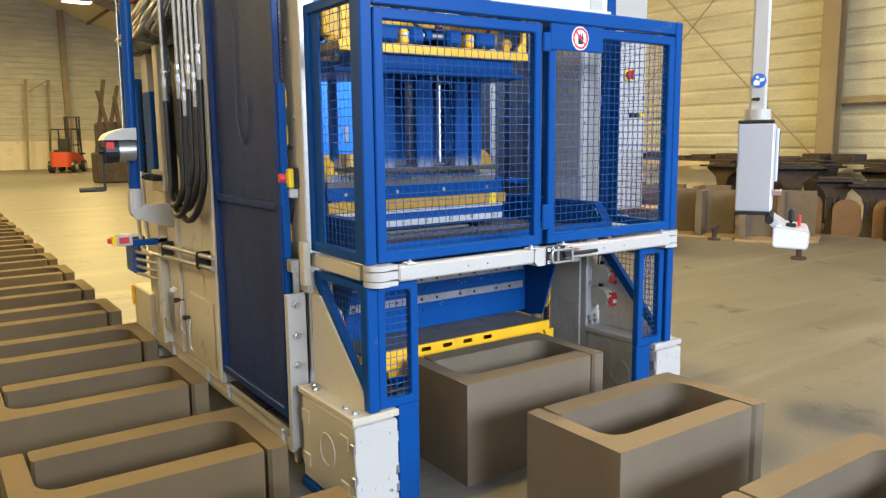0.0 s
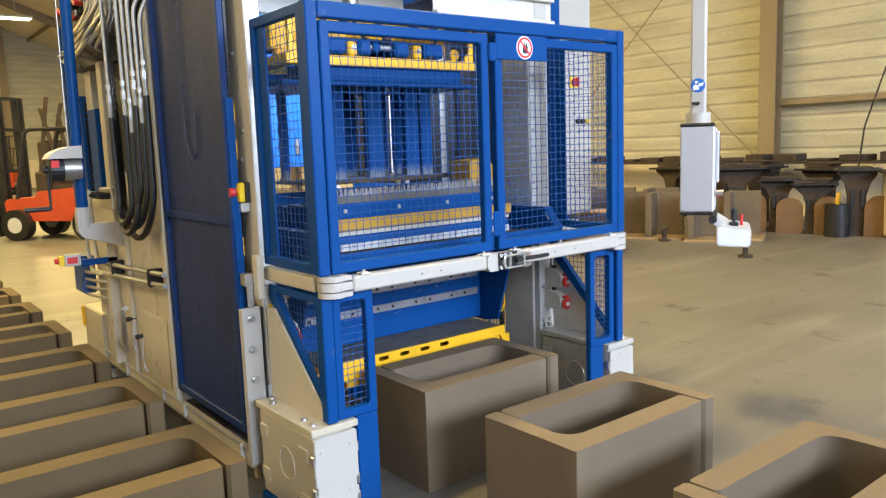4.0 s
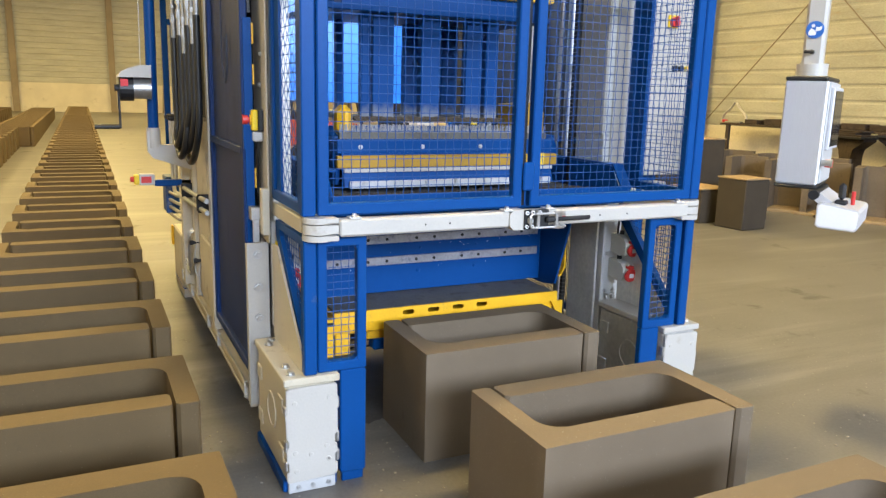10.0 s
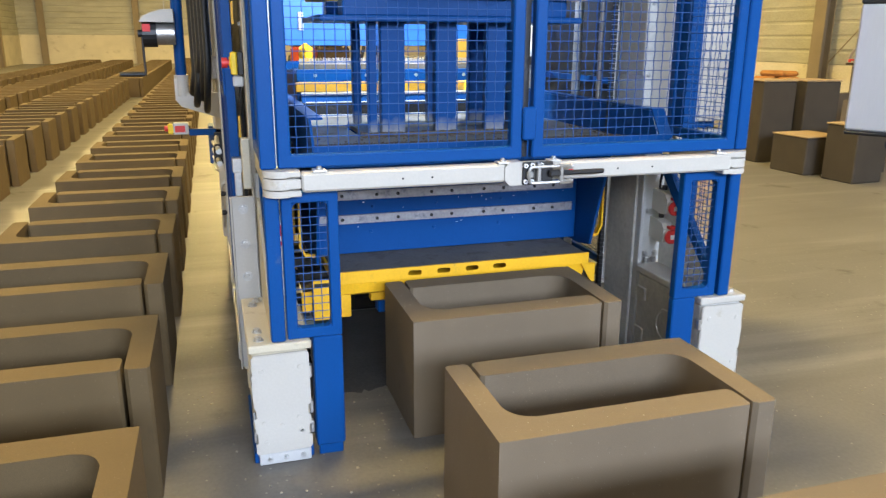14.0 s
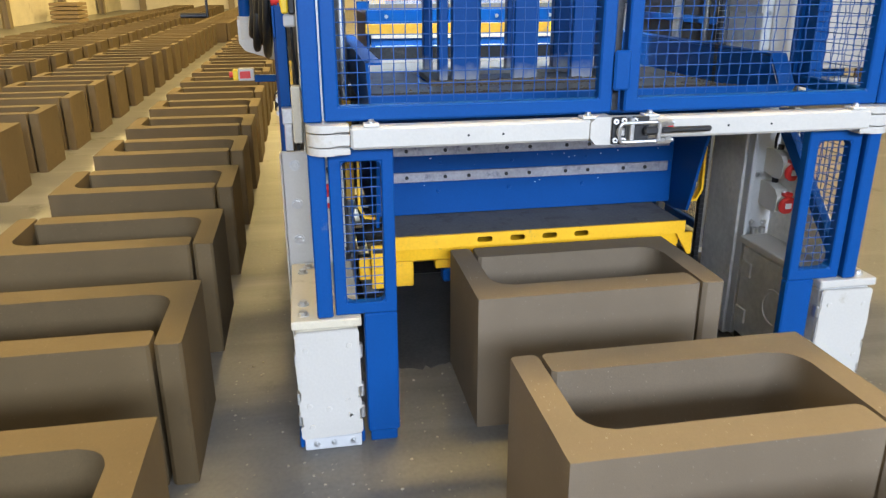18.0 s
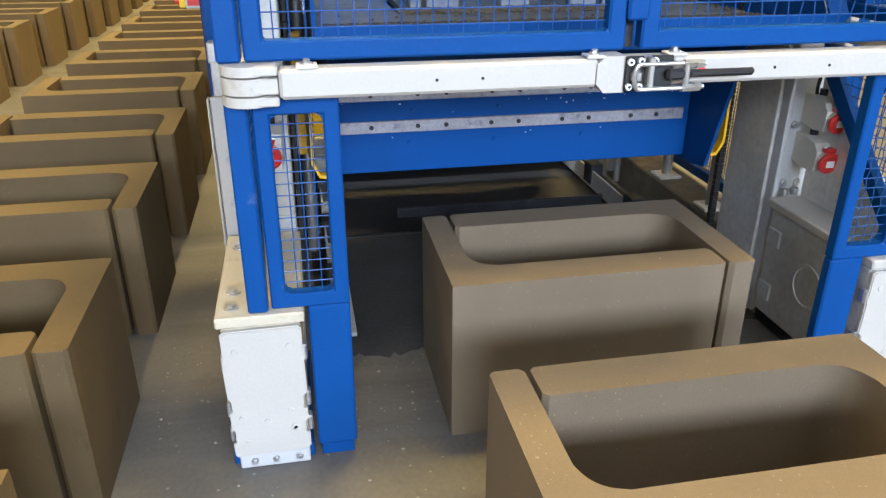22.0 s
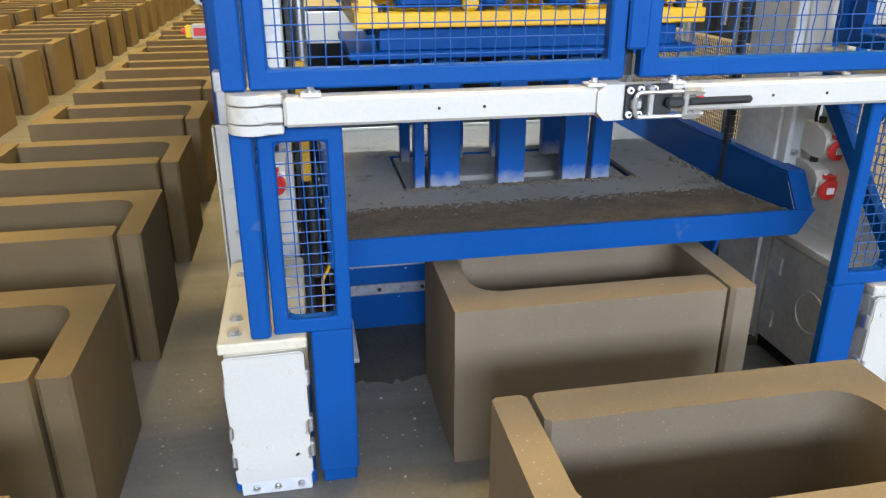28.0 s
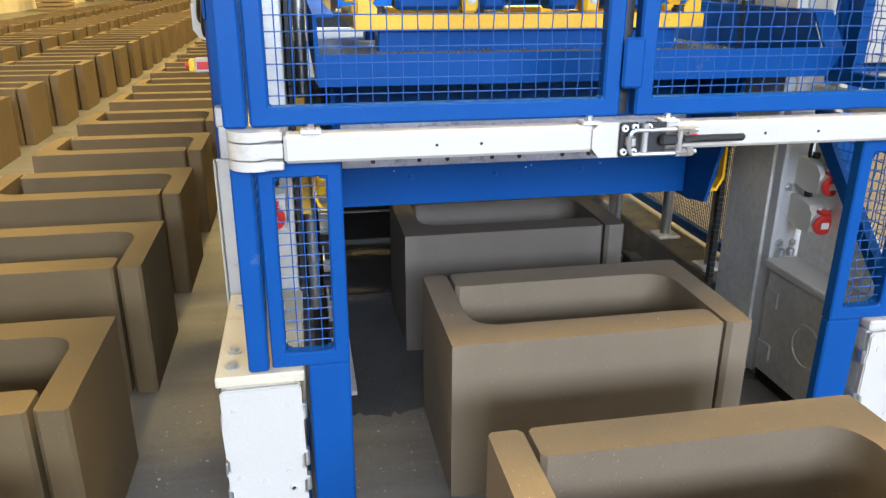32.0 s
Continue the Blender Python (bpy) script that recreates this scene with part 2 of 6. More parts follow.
def scuffed(m, turn, pale, amount, scale):
    """Long pale wheel scuffs and dust smears across a floor, in one direction."""
    n, l = m.node_tree.nodes, m.node_tree.links
    b = n["Principled BSDF"]
    under = b.inputs["Base Color"].links[0].from_socket
    tc, mp, tex, mask, mix = n.new("ShaderNodeTexCoord"), n.new("ShaderNodeMapping"), n.new("ShaderNodeTexNoise"), n.new("ShaderNodeMapRange"), n.new("ShaderNodeMix")
    mp.inputs["Rotation"].default_value, mp.inputs["Scale"].default_value = (0, 0, radians(turn)), (0.22, 2.2, 1)
    tex.inputs["Scale"].default_value, tex.inputs["Detail"].default_value, tex.inputs["Roughness"].default_value = scale, 8, 0.62
    mask.inputs["From Min"].default_value, mask.inputs["From Max"].default_value, mask.inputs["To Max"].default_value = 0.52, 0.72, amount
    mix.data_type = "RGBA"
    mix.inputs["B"].default_value = (*pale, 1)
    l.new(tc.outputs["Object"], mp.inputs["Vector"]), l.new(mp.outputs[0], tex.inputs["Vector"]), l.new(tex.outputs[0], mask.inputs[0])
    l.new(mask.outputs[0], mix.inputs["Factor"]), l.new(under, mix.inputs["A"]), l.new(mix.outputs["Result"], b.inputs["Base Color"])


def perforated(m, pitch, radius):
    """Staggered round holes through a dark sheet that lies across x."""
    n, l = m.node_tree.nodes, m.node_tree.links
    b = n["Principled BSDF"]
    under = b.inputs["Base Color"].links[0].from_socket
    tc, sep, mix = n.new("ShaderNodeTexCoord"), n.new("ShaderNodeSeparateXYZ"), n.new("ShaderNodeMix")
    l.new(tc.outputs["Object"], sep.inputs[0])

    def sums(op, a, c):
        k = n.new("ShaderNodeMath")
        k.operation = op
        for socket, v in zip(k.inputs, (a, c)):
            if isinstance(v, (int, float)):
                socket.default_value = v
            else:
                l.new(v, socket)
        return k.outputs[0]

    def off(axis, step, shift):
        return sums("SUBTRACT", sums("MODULO", sums("ADD", axis, 100 * step + shift), step), step / 2)

    holes = []
    for shift in (0.0, 0.5):
        u, v = off(sep.outputs["Y"], pitch * 1.732, shift * pitch * 1.732), off(sep.outputs["Z"], pitch, shift * pitch)
        holes.append(sums("LESS_THAN", sums("ADD", sums("MULTIPLY", u, u), sums("MULTIPLY", v, v)), radius * radius))
    mix.data_type = "RGBA"
    mix.inputs["B"].default_value = (0.006, 0.006, 0.008, 1)
    l.new(sums("MAXIMUM", *holes), mix.inputs["Factor"]), l.new(under, mix.inputs["A"]), l.new(mix.outputs["Result"], b.inputs["Base Color"])


def splashed(m, full, none, dust):
    """Cement splash that thins out upwards between two heights of the thing."""
    n, l = m.node_tree.nodes, m.node_tree.links
    b = n["Principled BSDF"]
    under = b.inputs["Base Color"].links[0].from_socket
    tc, sep, tex, add, rng, mix = n.new("ShaderNodeTexCoord"), n.new("ShaderNodeSeparateXYZ"), n.new("ShaderNodeTexNoise"), n.new("ShaderNodeMath"), n.new("ShaderNodeMapRange"), n.new("ShaderNodeMix")
    tex.inputs["Scale"].default_value, tex.inputs["Detail"].default_value = 28, 5
    add.operation = "MULTIPLY_ADD"
    add.inputs[1].default_value = 0.06
    rng.inputs["From Min"].default_value, rng.inputs["From Max"].default_value = full + 0.03, none + 0.03
    rng.inputs["To Min"].default_value, rng.inputs["To Max"].default_value = 0.75, 0.0
    mix.data_type = "RGBA"
    mix.inputs["B"].default_value = (*dust, 1)
    l.new(tc.outputs["Object"], sep.inputs[0]), l.new(tc.outputs["Object"], tex.inputs["Vector"])
    l.new(tex.outputs[0], add.inputs[0]), l.new(sep.outputs["Z"], add.inputs[2]), l.new(add.outputs[0], rng.inputs[0])
    l.new(rng.outputs[0], mix.inputs["Factor"]), l.new(under, mix.inputs["A"]), l.new(mix.outputs["Result"], b.inputs["Base Color"])


# bed plate and floor patch colours, darkened for the shade below the machine
BED_SHADE = material("shaded_dark_steel", (0.018, 0.018, 0.019), 0.62, 0.2, var=0.3, scale=6, fine=70, bump=0.1, spec=0.25)
FLOOR_SHADE = material("shaded_concrete", (0.064, 0.061, 0.057), 0.65, var=0.25, scale=5, fine=70, bump=0.05, spec=0.25, dirt=(0.085, 0.08, 0.07), dirt_amount=0.3)
HOLED = material("dark_perforated_door_sheet", (0.034, 0.060, 0.175), 0.5, 0.0, var=0.35, scale=2.2, fine=230, bump=0.2, dirt=(0.070, 0.092, 0.17), dirt_amount=0.3, spec=0.18, stretch=(1, 2.4, 0.45))
perforated(HOLED, 0.0150, 0.0050)
scuffed(FLOOR, 28, (0.235, 0.222, 0.195), 0.75, 1.1)
scuffed(FLOOR, -50, (0.075, 0.068, 0.058), 0.55, 1.9)
CLAD = material("beige_wall_cladding", (0.39, 0.375, 0.285), 0.5, var=0.2, scale=0.9, fine=20, bump=0.05, stretch=(1, 1, 5), dirt=(0.36, 0.29, 0.17), dirt_amount=0.2)
PLINTH = material("pale_concrete_plinth", (0.62, 0.56, 0.42), 0.85, var=0.12, scale=1.3, fine=25, bump=0.15, dirt=(0.3, 0.24, 0.15), dirt_amount=0.25)
ROOF = material("grey_roof_sheet", (0.70, 0.65, 0.55), 0.7, var=0.1, scale=1, bump=0)
BEAM = material("brown_steel_column", (0.22, 0.17, 0.10), 0.6, 0.1, var=0.15, scale=2, bump=0.05)
PALLET = material("pallet_wood", (0.27, 0.19, 0.10), 0.85, var=0.25, scale=9, bump=0.3, stretch=(1, 6, 6))
SCREEN = material("dark_glass_screen", (0.02, 0.025, 0.03), 0.08, var=0.02, bump=0)
LAMP_GLOW = glowing("lamp_glow", (1.0, 0.86, 0.6), 12)
TUBE_GLOW = glowing("tube_glow", (0.95, 0.98, 1.0), 14)
LED_RED = glowing("red_led", (1.0, 0.10, 0.05), 2.0)

# ---------------- mesh helpers ----------------


def bx(bm, x0, x1, y0, y1, z0, z1, bevel=0.0):
    """A box between two corners, its edges chamfered by bevel."""
    lo, hi = (min(x0, x1), min(y0, y1), min(z0, z1)), (max(x0, x1), max(y0, y1), max(z0, z1))
    if bevel <= 0:
        v = [bm.verts.new((x, y, z)) for z in (lo[2], hi[2]) for y in (lo[1], hi[1]) for x in (lo[0], hi[0])]
        for f in ((0, 2, 3, 1), (4, 5, 7, 6), (0, 1, 5, 4), (2, 6, 7, 3), (0, 4, 6, 2), (1, 3, 7, 5)):
            bm.faces.new([v[i] for i in f])
        return bm
    b = min(bevel, *[(h - l) * 0.45 for l, h in zip(lo, hi)])
    grid = {}
    for sx in (0, 1):
        for sy in (0, 1):
            for sz in (0, 1):
                s = (sx, sy, sz)
                for ax in range(3):
                    p = [(hi[i] if s[i] else lo[i]) + (0 if i == ax else (-b if s[i] else b)) for i in range(3)]
                    grid[s, ax] = bm.verts.new(p)
    for ax in range(3):
        o = [i for i in range(3) if i != ax]
        for side in (0, 1):
            ring = []
            for a, c in ((0, 0), (1, 0), (1, 1), (0, 1)):
                s = [0, 0, 0]
                s[ax], s[o[0]], s[o[1]] = side, a, c
                ring.append(grid[tuple(s), ax])
            bm.faces.new(ring)
        for a in (0, 1):
            for c in (0, 1):
                s0, s1 = [0, 0, 0], [0, 0, 0]
                s0[o[0]] = s1[o[0]] = a
                s0[o[1]] = s1[o[1]] = c
                s1[ax] = 1
                s0, s1 = tuple(s0), tuple(s1)
                bm.faces.new([grid[s0, o[0]], grid[s1, o[0]], grid[s1, o[1]], grid[s0, o[1]]])
    for sx in (0, 1):
        for sy in (0, 1):
            for sz in (0, 1):
                bm.faces.new([grid[(sx, sy, sz), a] for a in range(3)])
    return bm


def cyl(bm, p, q, r, n=14, r2=None, caps=True):
    """A round bar from p to q."""
    p, q = Vector(p), Vector(q)
    d = (q - p).normalized()
    a = d.orthogonal().normalized()
    c = d.cross(a)
    r2 = r if r2 is None else r2
    rings = [[bm.verts.new(o + (a * math.cos(t) + c * math.sin(t)) * k) for t in [2 * math.pi * i / n for i in range(n)]] for o, k in ((p, r), (q, r2))]
    for i in range(n):
        bm.faces.new([rings[0][i], rings[0][(i + 1) % n], rings[1][(i + 1) % n], rings[1][i]])
    if caps:
        bm.faces.new(rings[0][::-1]), bm.faces.new(rings[1])
    return bm


def pipe(bm, points, r, n=8):
    """A bent round tube through points, with its corners rounded."""
    pts = [Vector(p) for p in points]
    path = [pts[0]]
    for a, b, c in zip(pts, pts[1:], pts[2:]):
        k = min(r * 4, (b - a).length * 0.45, (c - b).length * 0.45)
        s, e = b + (a - b).normalized() * k, b + (c - b).normalized() * k
        path += [s.lerp(b, t).lerp(b.lerp(e, t), t) for t in (0, 0.25, 0.5, 0.75, 1)]
    path.append(pts[-1])
    rings, ref = [], None
    for i, p in enumerate(path):
        d = (path[min(i + 1, len(path) - 1)] - path[max(i - 1, 0)]).normalized()
        ref = d.orthogonal() if ref is None else ref - d * ref.dot(d)
        ref.normalize()
        c = d.cross(ref)
        rings.append([bm.verts.new(p + (ref * math.cos(2 * math.pi * j / n) + c * math.sin(2 * math.pi * j / n)) * r) for j in range(n)])
    for u, v in zip(rings, rings[1:]):
        for j in range(n):
            bm.faces.new([u[j], u[(j + 1) % n], v[(j + 1) % n], v[j]])
    bm.faces.new(rings[0][::-1]), bm.faces.new(rings[-1])
    return bm


def slab(bm, outline, axis, lo, hi):
    """A flat outline of (u, v) points raised along an axis from lo to hi."""
    def at(u, v, w):
        return {"x": (w, u, v), "y": (u, w, v), "z": (u, v, w)}[axis]
    low, top = [bm.verts.new(at(u, v, lo)) for u, v in outline], [bm.verts.new(at(u, v, hi)) for u, v in outline]
    bm.faces.new(low[::-1]), bm.faces.new(top)
    k = len(outline)
    for i in range(k):
        bm.faces.new([low[i], low[(i + 1) % k], top[(i + 1) % k], top[i]])
    return bm


def ring_of(cx, cy, r, n=20, a0=0.0, a1=360.0):
    full = a1 - a0 >= 360
    m = n if full else n + 1
    return [(cx + r * math.cos(radians(a0 + (a1 - a0) * i / n)), cy + r * math.sin(radians(a0 + (a1 - a0) * i / n))) for i in range(m)]


def mesh_of(name, bm, mat, smooth=False):
    bmesh.ops.recalc_face_normals(bm, faces=bm.faces)
    me = bpy.data.meshes.new(name)
    bm.to_mesh(me)
    bm.free()
    me.materials.append(mat)
    if smooth:
        for p in me.polygons:
            p.use_smooth = True
        me.set_sharp_from_angle(angle=radians(40))
    return me


def part(name, bm, mat, parent=None, label="", smooth=False):
    ob = new(name, mesh_of(name, bm, mat, smooth))
    ob.parent = parent
    return tagged(ob, label)


def thing(name, label, category, at=(0, 0, 0), group="", rz=0.0):
    ob = new(name)
    ob.matrix_basis = pose(*at, 0, 0, rz)
    ob.empty_display_size = 0.1
    return tagged(ob, label, category, group)


def solo(name, bm, mat, label, category="", kind="", group="", smooth=False):
    return tagged(new(name, mesh_of(name, bm, mat, smooth)), label, category, group, kind)


def B():
    return bmesh.new()


def bolt(parent, p, axis, r=0.012, name="bolt"):
    """A hexagon head with its washer, standing out along an axis."""
    d = Vector(axis)
    bm = cyl(B(), p, Vector(p) + d * 0.004, r * 1.5, 14)
    cyl(bm, Vector(p) + d * 0.004, Vector(p) + d * (0.004 + r * 0.8), r, 6)
    return part(name, bm, STEEL, parent)


def wires(bm, u0, u1, v0, v1, pitch, r, axis, w, crimp=0.0):
    """Square wire mesh in one plane."""
    def at(u, v, k=0.0):
        return {"x": (w + k, u, v), "y": (u, w + k, v)}[axis]
    nu, nv = round((u1 - u0) / pitch), round((v1 - v0) / pitch)
    for i in range(1, nu):
        u = u0 + (u1 - u0) * i / nu
        if not crimp:
            cyl(bm, at(u, v0, r), at(u, v1, r), r, 5, caps=False)
            continue
        stops = [(v0, 0.0)] + [(v0 + (v1 - v0) * j / nv, crimp * (-1) ** (i + j)) for j in range(1, nv)] + [(v1, 0.0)]
        for (va, ka), (vb, kb) in zip(stops, stops[1:]):
            cyl(bm, at(u, va, ka), at(u, vb, kb), r, 5, caps=False)
    for i in range(1, nv):
        v = v0 + (v1 - v0) * i / nv
        cyl(bm, at(u0, v, -r if not crimp else 0.0), at(u1, v, -r if not crimp else 0.0), r, 5, caps=False)
    return bm

# ---------------- the hall ----------------
X0, X1, Y0, Y1, ZC = -8.3, 14.0, -12.0, 47.0, 10.5
RIDGE, ZR, FALL = 2.85, 10.4, 0.395


def roof_at(x):
    return ZR - FALL * abs(x - RIDGE)


solo("floor", bx(B(), X0 - 1, X1 + 1, Y0 - 1, Y1 + 1, -0.3, 0), FLOOR, "dusty grey-brown concrete hall floor", kind="structure")


def cladding(bm, u0, u1, z0, z1, axis, w, out):
    """Sheets with long horizontal ribs."""
    pitch = 0.30
    for i in range(int((z1 - z0) / pitch)):
        z = z0 + i * pitch
        a, b = (w, w + out * 0.02)
        prof = [(a, z), (b, z + 0.03), (b, z + 0.24), (a, z + 0.27), (a, z + pitch)]
        for (d0, h0), (d1, h1) in zip(prof, prof[1:]):
            if axis == "x":
                q = [(d0, u0, h0), (d0, u1, h0), (d1, u1, h1), (d1, u0, h1)]
            else:
                q = [(u0, d0, h0), (u1, d0, h0), (u1, d1, h1), (u0, d1, h1)]
            bm.faces.new([bm.verts.new(p) for p in q])
    return bm


def wall(name, axis, w, u0, u1, plinth, sign, top):
    """A hall wall: concrete plinth below, ribbed sheet above. sign points into the hall."""
    back = w - sign * 0.25
    def span(z0, z1, d0, d1):
        return (d0, d1, u0, u1, z0, z1) if axis == "x" else (u0, u1, d0, d1, z0, z1)
    base = solo(name, bx(B(), *span(0, plinth, back, w)), PLINTH, "pale stained concrete plinth of the hall wall", kind="structure")
    core = part("wall_core", bx(B(), *span(plinth, top, back, w - sign * 0.05)), CLAD, base)
    part("cladding", cladding(B(), u0, u1, plinth, top, axis, w - sign * 0.045, sign), CLAD, core, "beige ribbed metal wall sheets")
    return base


wall("wall_east", "x", X1, Y0, Y1, 0.95, -1, 6.2)
wall("wall_north", "y", Y1, X0 - 0.25, X1 + 0.25, 1.55, -1, ZC)
wall("wall_west_south", "x", X0, Y0, -0.2, 1.5, 1, 6.2)
wall("wall_west_north", "x", X0, 8.2, Y1, 1.5, 1, 6.2)
# unseen opening added in the west wall for the fill lamp
solo("wall_west_sill", bx(B(), X0 - 0.25, X0, -0.2, 8.2, 0, 3.2), PLINTH, "pale wall below the added west light opening", kind="structure")
solo("wall_west_lintel", bx(B(), X0 - 0.25, X0, -0.2, 8.2, 5.2, 6.2), CLAD, "beige wall above the added west light opening", kind="structure")
for wy in (-0.16, 2.0, 4.0, 6.0, 8.16):
    solo("west_fill_mullion", bx(B(), X0 - 0.16, X0 - 0.08, wy - 0.04, wy + 0.04, 3.2, 5.2, 0.005), GREY, "grey steel mullion of the added west light opening", kind="structure")
# south wall with the band of high windows that lets the daylight in
south = B()
bx(south, X0 - 0.25, X1 + 0.25, Y0 - 0.25, Y0, 0, 3.7), bx(south, X0 - 0.25, X1 + 0.25, Y0 - 0.25, Y0, 6.9, ZC)
bx(south, X0 - 0.25, -2.8, Y0 - 0.25, Y0, 3.7, 6.9), bx(south, 9.2, X1 + 0.25, Y0 - 0.25, Y0, 3.7, 6.9)
solo("wall_south", south, CLAD, "beige hall wall round a band of high windows", kind="structure")
# the roof keeps an unseen opening for the added fill lamp
roof = B()
for xa, xb in ((X0 - 0.4, RIDGE), (RIDGE, 3.4), (9.6, X1 + 0.4)):
    slab(roof, [(xa, roof_at(xa)), (xb, roof_at(xb)), (xb, roof_at(xb) + 0.2), (xa, roof_at(xa) + 0.2)], "y", Y0 - 0.3, Y1 + 0.3)
for ya, yb in ((Y0 - 0.3, -5.3), (-2.7, Y1 + 0.3)):
    slab(roof, [(3.4, roof_at(3.4)), (9.6, roof_at(9.6)), (9.6, roof_at(9.6) + 0.2), (3.4, roof_at(3.4) + 0.2)], "y", ya, yb)
solo("ceiling", roof, ROOF, "grey sheet metal pitched hall roof", kind="structure")


def h_column(x, y, along):
    bm, z1 = B(), roof_at(x) - 0.05
    if along == "x":
        bx(bm, x - 0.16, x + 0.16, y - 0.12, y - 0.10, 0, z1), bx(bm, x - 0.16, x + 0.16, y + 0.10, y + 0.12, 0, z1), bx(bm, x - 0.008, x + 0.008, y - 0.10, y + 0.10, 0, z1)
    else:
        bx(bm, x - 0.12, x - 0.10, y - 0.16, y + 0.16, 0, z1), bx(bm, x + 0.10, x + 0.12, y - 0.16, y + 0.16, 0, z1), bx(bm, x - 0.10, x + 0.10, y - 0.008, y + 0.008, 0, z1)
    return solo("steel_column", bm, BEAM, "brown steel column before the hall wall", "column", "structure", "hall columns")


for cy in (-6, 1, 7.35, 13.5, 20, 26.5, 33, 39.5):
    h_column(X1 - 0.25, cy, "y")
    h_column(X0 + 0.25, cy + 2.0, "y")
for cx in (-7.1, -2.3, 2.5, 7.3, 12.0):
    h_column(cx, Y1 - 0.25, "x")
solo("wall_rail", bx(B(), X1 - 0.18, X1 - 0.10, 1.0, 7.2, 2.05, 2.15, 0.005), BEAM, "brown horizontal steel rail on the wall", kind="structure")
for ya, yb in ((7.5, 13.4), (13.4, 7.5)):
    solo("cross_brace", cyl(B(), (X1 - 0.14, ya, 0.95), (X1 - 0.14, yb, 6.6), 0.013, 8), BEAM, "thin diagonal steel brace rod at the wall", kind="structure")
for cy in (-9, -1.8, 5, 12, 19, 26, 33, 40):
    rafter = B()
    for xa, xb in ((X0, RIDGE), (RIDGE, X1)):
        slab(rafter, [(xa, roof_at(xa) - 0.40), (xb, roof_at(xb) - 0.40), (xb, roof_at(xb) - 0.004), (xa, roof_at(xa) - 0.004)], "y", cy - 0.09, cy + 0.09)
    solo("roof_beam", rafter, BEAM, "brown pitched steel roof beam", kind="structure")
for px in (-6.0, -3.0, 0.0, 5.7, 8.7, 11.7):
    solo("purlin", bx(B(), px - 0.05, px + 0.05, 5.0, Y1, roof_at(px) - 0.16, roof_at(px) - 0.03), BEAM, "brown steel roof purlin", kind="structure")
for lx, ly, lz in HALL_LAMPS:
    t = thing("hall_lamp", "hanging high-bay hall lamp, lit warm", "lamp", (lx, ly, lz), "hall lamps")
    part("housing", bx(B(), -0.62, 0.62, -0.32, 0.32, 0.02, 0.12, 0.02), GREY, t)
    part("diffuser", bx(B(), -0.55, 0.55, -0.27, 0.27, 0.0, 0.016), LAMP_GLOW, t)
    part("hanger", cyl(B(), (0, 0, 0.12), (0, 0, roof_at(lx) - lz), 0.01, 6), GREY, t)

# ---------------- concrete L blocks ----------------
BL, BD, BH, TX, TY, GAP = 0.847, 0.485, 0.465, 0.075, 0.104, 0.012


def l_outline():
    r = 0.075
    pts = [(0, 0), (BL - TX - GAP - 0.009, 0), (BL - TX - GAP, 0.009), (BL - TX - GAP, TY - 0.012), (BL - TX - GAP - 0.012, TY)]
    pts += [(TX + r - r * math.sin(a), TY + r - r * math.cos(a)) for a in [radians(90) * i / 7 for i in range(8)]]
    return pts + [(TX, BD - 0.012), (TX - 0.012, BD), (0.009, BD), (0, BD - 0.009)]


def l_mesh(mat, name):
    """An L block whose upper edges are softly broken and a little uneven."""
    ring, pts = l_outline(), []
    for (ax, ay), (cx, cy) in zip(ring, ring[1:] + ring[:1]):
        k = max(1, int(math.hypot(cx - ax, cy - ay) / 0.03))
        pts += [(ax + (cx - ax) * i / k, ay + (cy - ay) * i / k) for i in range(k)]
    bm = B()
    slab(bm, pts, "z", 0, BH)
    edges = [e for e in bm.edges if abs(e.verts[0].co.z - BH) < 1e-6 and abs(e.verts[1].co.z - BH) < 1e-6]
    bmesh.ops.bevel(bm, geom=edges, offset=0.003, segments=2, affect="EDGES", profile=0.6)
    for v in bm.verts:
        if v.co.z > BH - 0.0035:
            chip = noise.noise(v.co * 21.0) * 0.0010 + noise.noise(v.co * 75.0) * 0.0008
            v.co.z += min(0.0, chip) if v.co.z > BH - 1e-5 else chip
    return mesh_of(name, bm, mat, True)


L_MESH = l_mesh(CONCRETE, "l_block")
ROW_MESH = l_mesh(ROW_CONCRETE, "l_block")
HALF_TURN = pose(BL, BD, 0, 0, 0, 180)


def l_pair(x, y, z=0.0, rz=0.0, label="brown-grey fresh concrete L-shaped block standing on the floor", group="rows of concrete blocks", mesh=None):
    made = []
    for m in (Matrix.Identity(4), HALF_TURN):
        ob = new("l_block", mesh or L_MESH)
        ob.matrix_basis = pose(x, y, z, 0, 0, rz) @ m
        made.append(tagged(ob, label, "concrete block", group))
    return made


PITCH = 0.868
ROW_A, ROW_B, ROW_C, ROW_D = 0.253, -1.40, -2.75, -4.1
LANE = 1.983
near = [(LANE, 2.515 - k * PITCH) for k in range(0, 5)]
near += [(ROW_A, 2.375 + k * PITCH) for k in range(-4, 14)]
near += [(ROW_B, 3.2 + k * PITCH) for k in range(0, 13)]
near += [(ROW_C, 5.0 + k * PITCH) for k in range(0, 11)]
near += [(ROW_D, 7.0 + k * PITCH) for k in range(0, 9)]
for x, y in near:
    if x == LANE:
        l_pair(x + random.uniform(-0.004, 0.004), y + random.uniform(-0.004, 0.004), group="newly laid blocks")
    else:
        l_pair(x + random.uniform(-0.004, 0.004), y + random.uniform(-0.004, 0.004), label="concrete L-shaped block in a long row, coloured for dimmer, warmer light", mesh=ROW_MESH)
far_bm = B()
outline = l_outline()
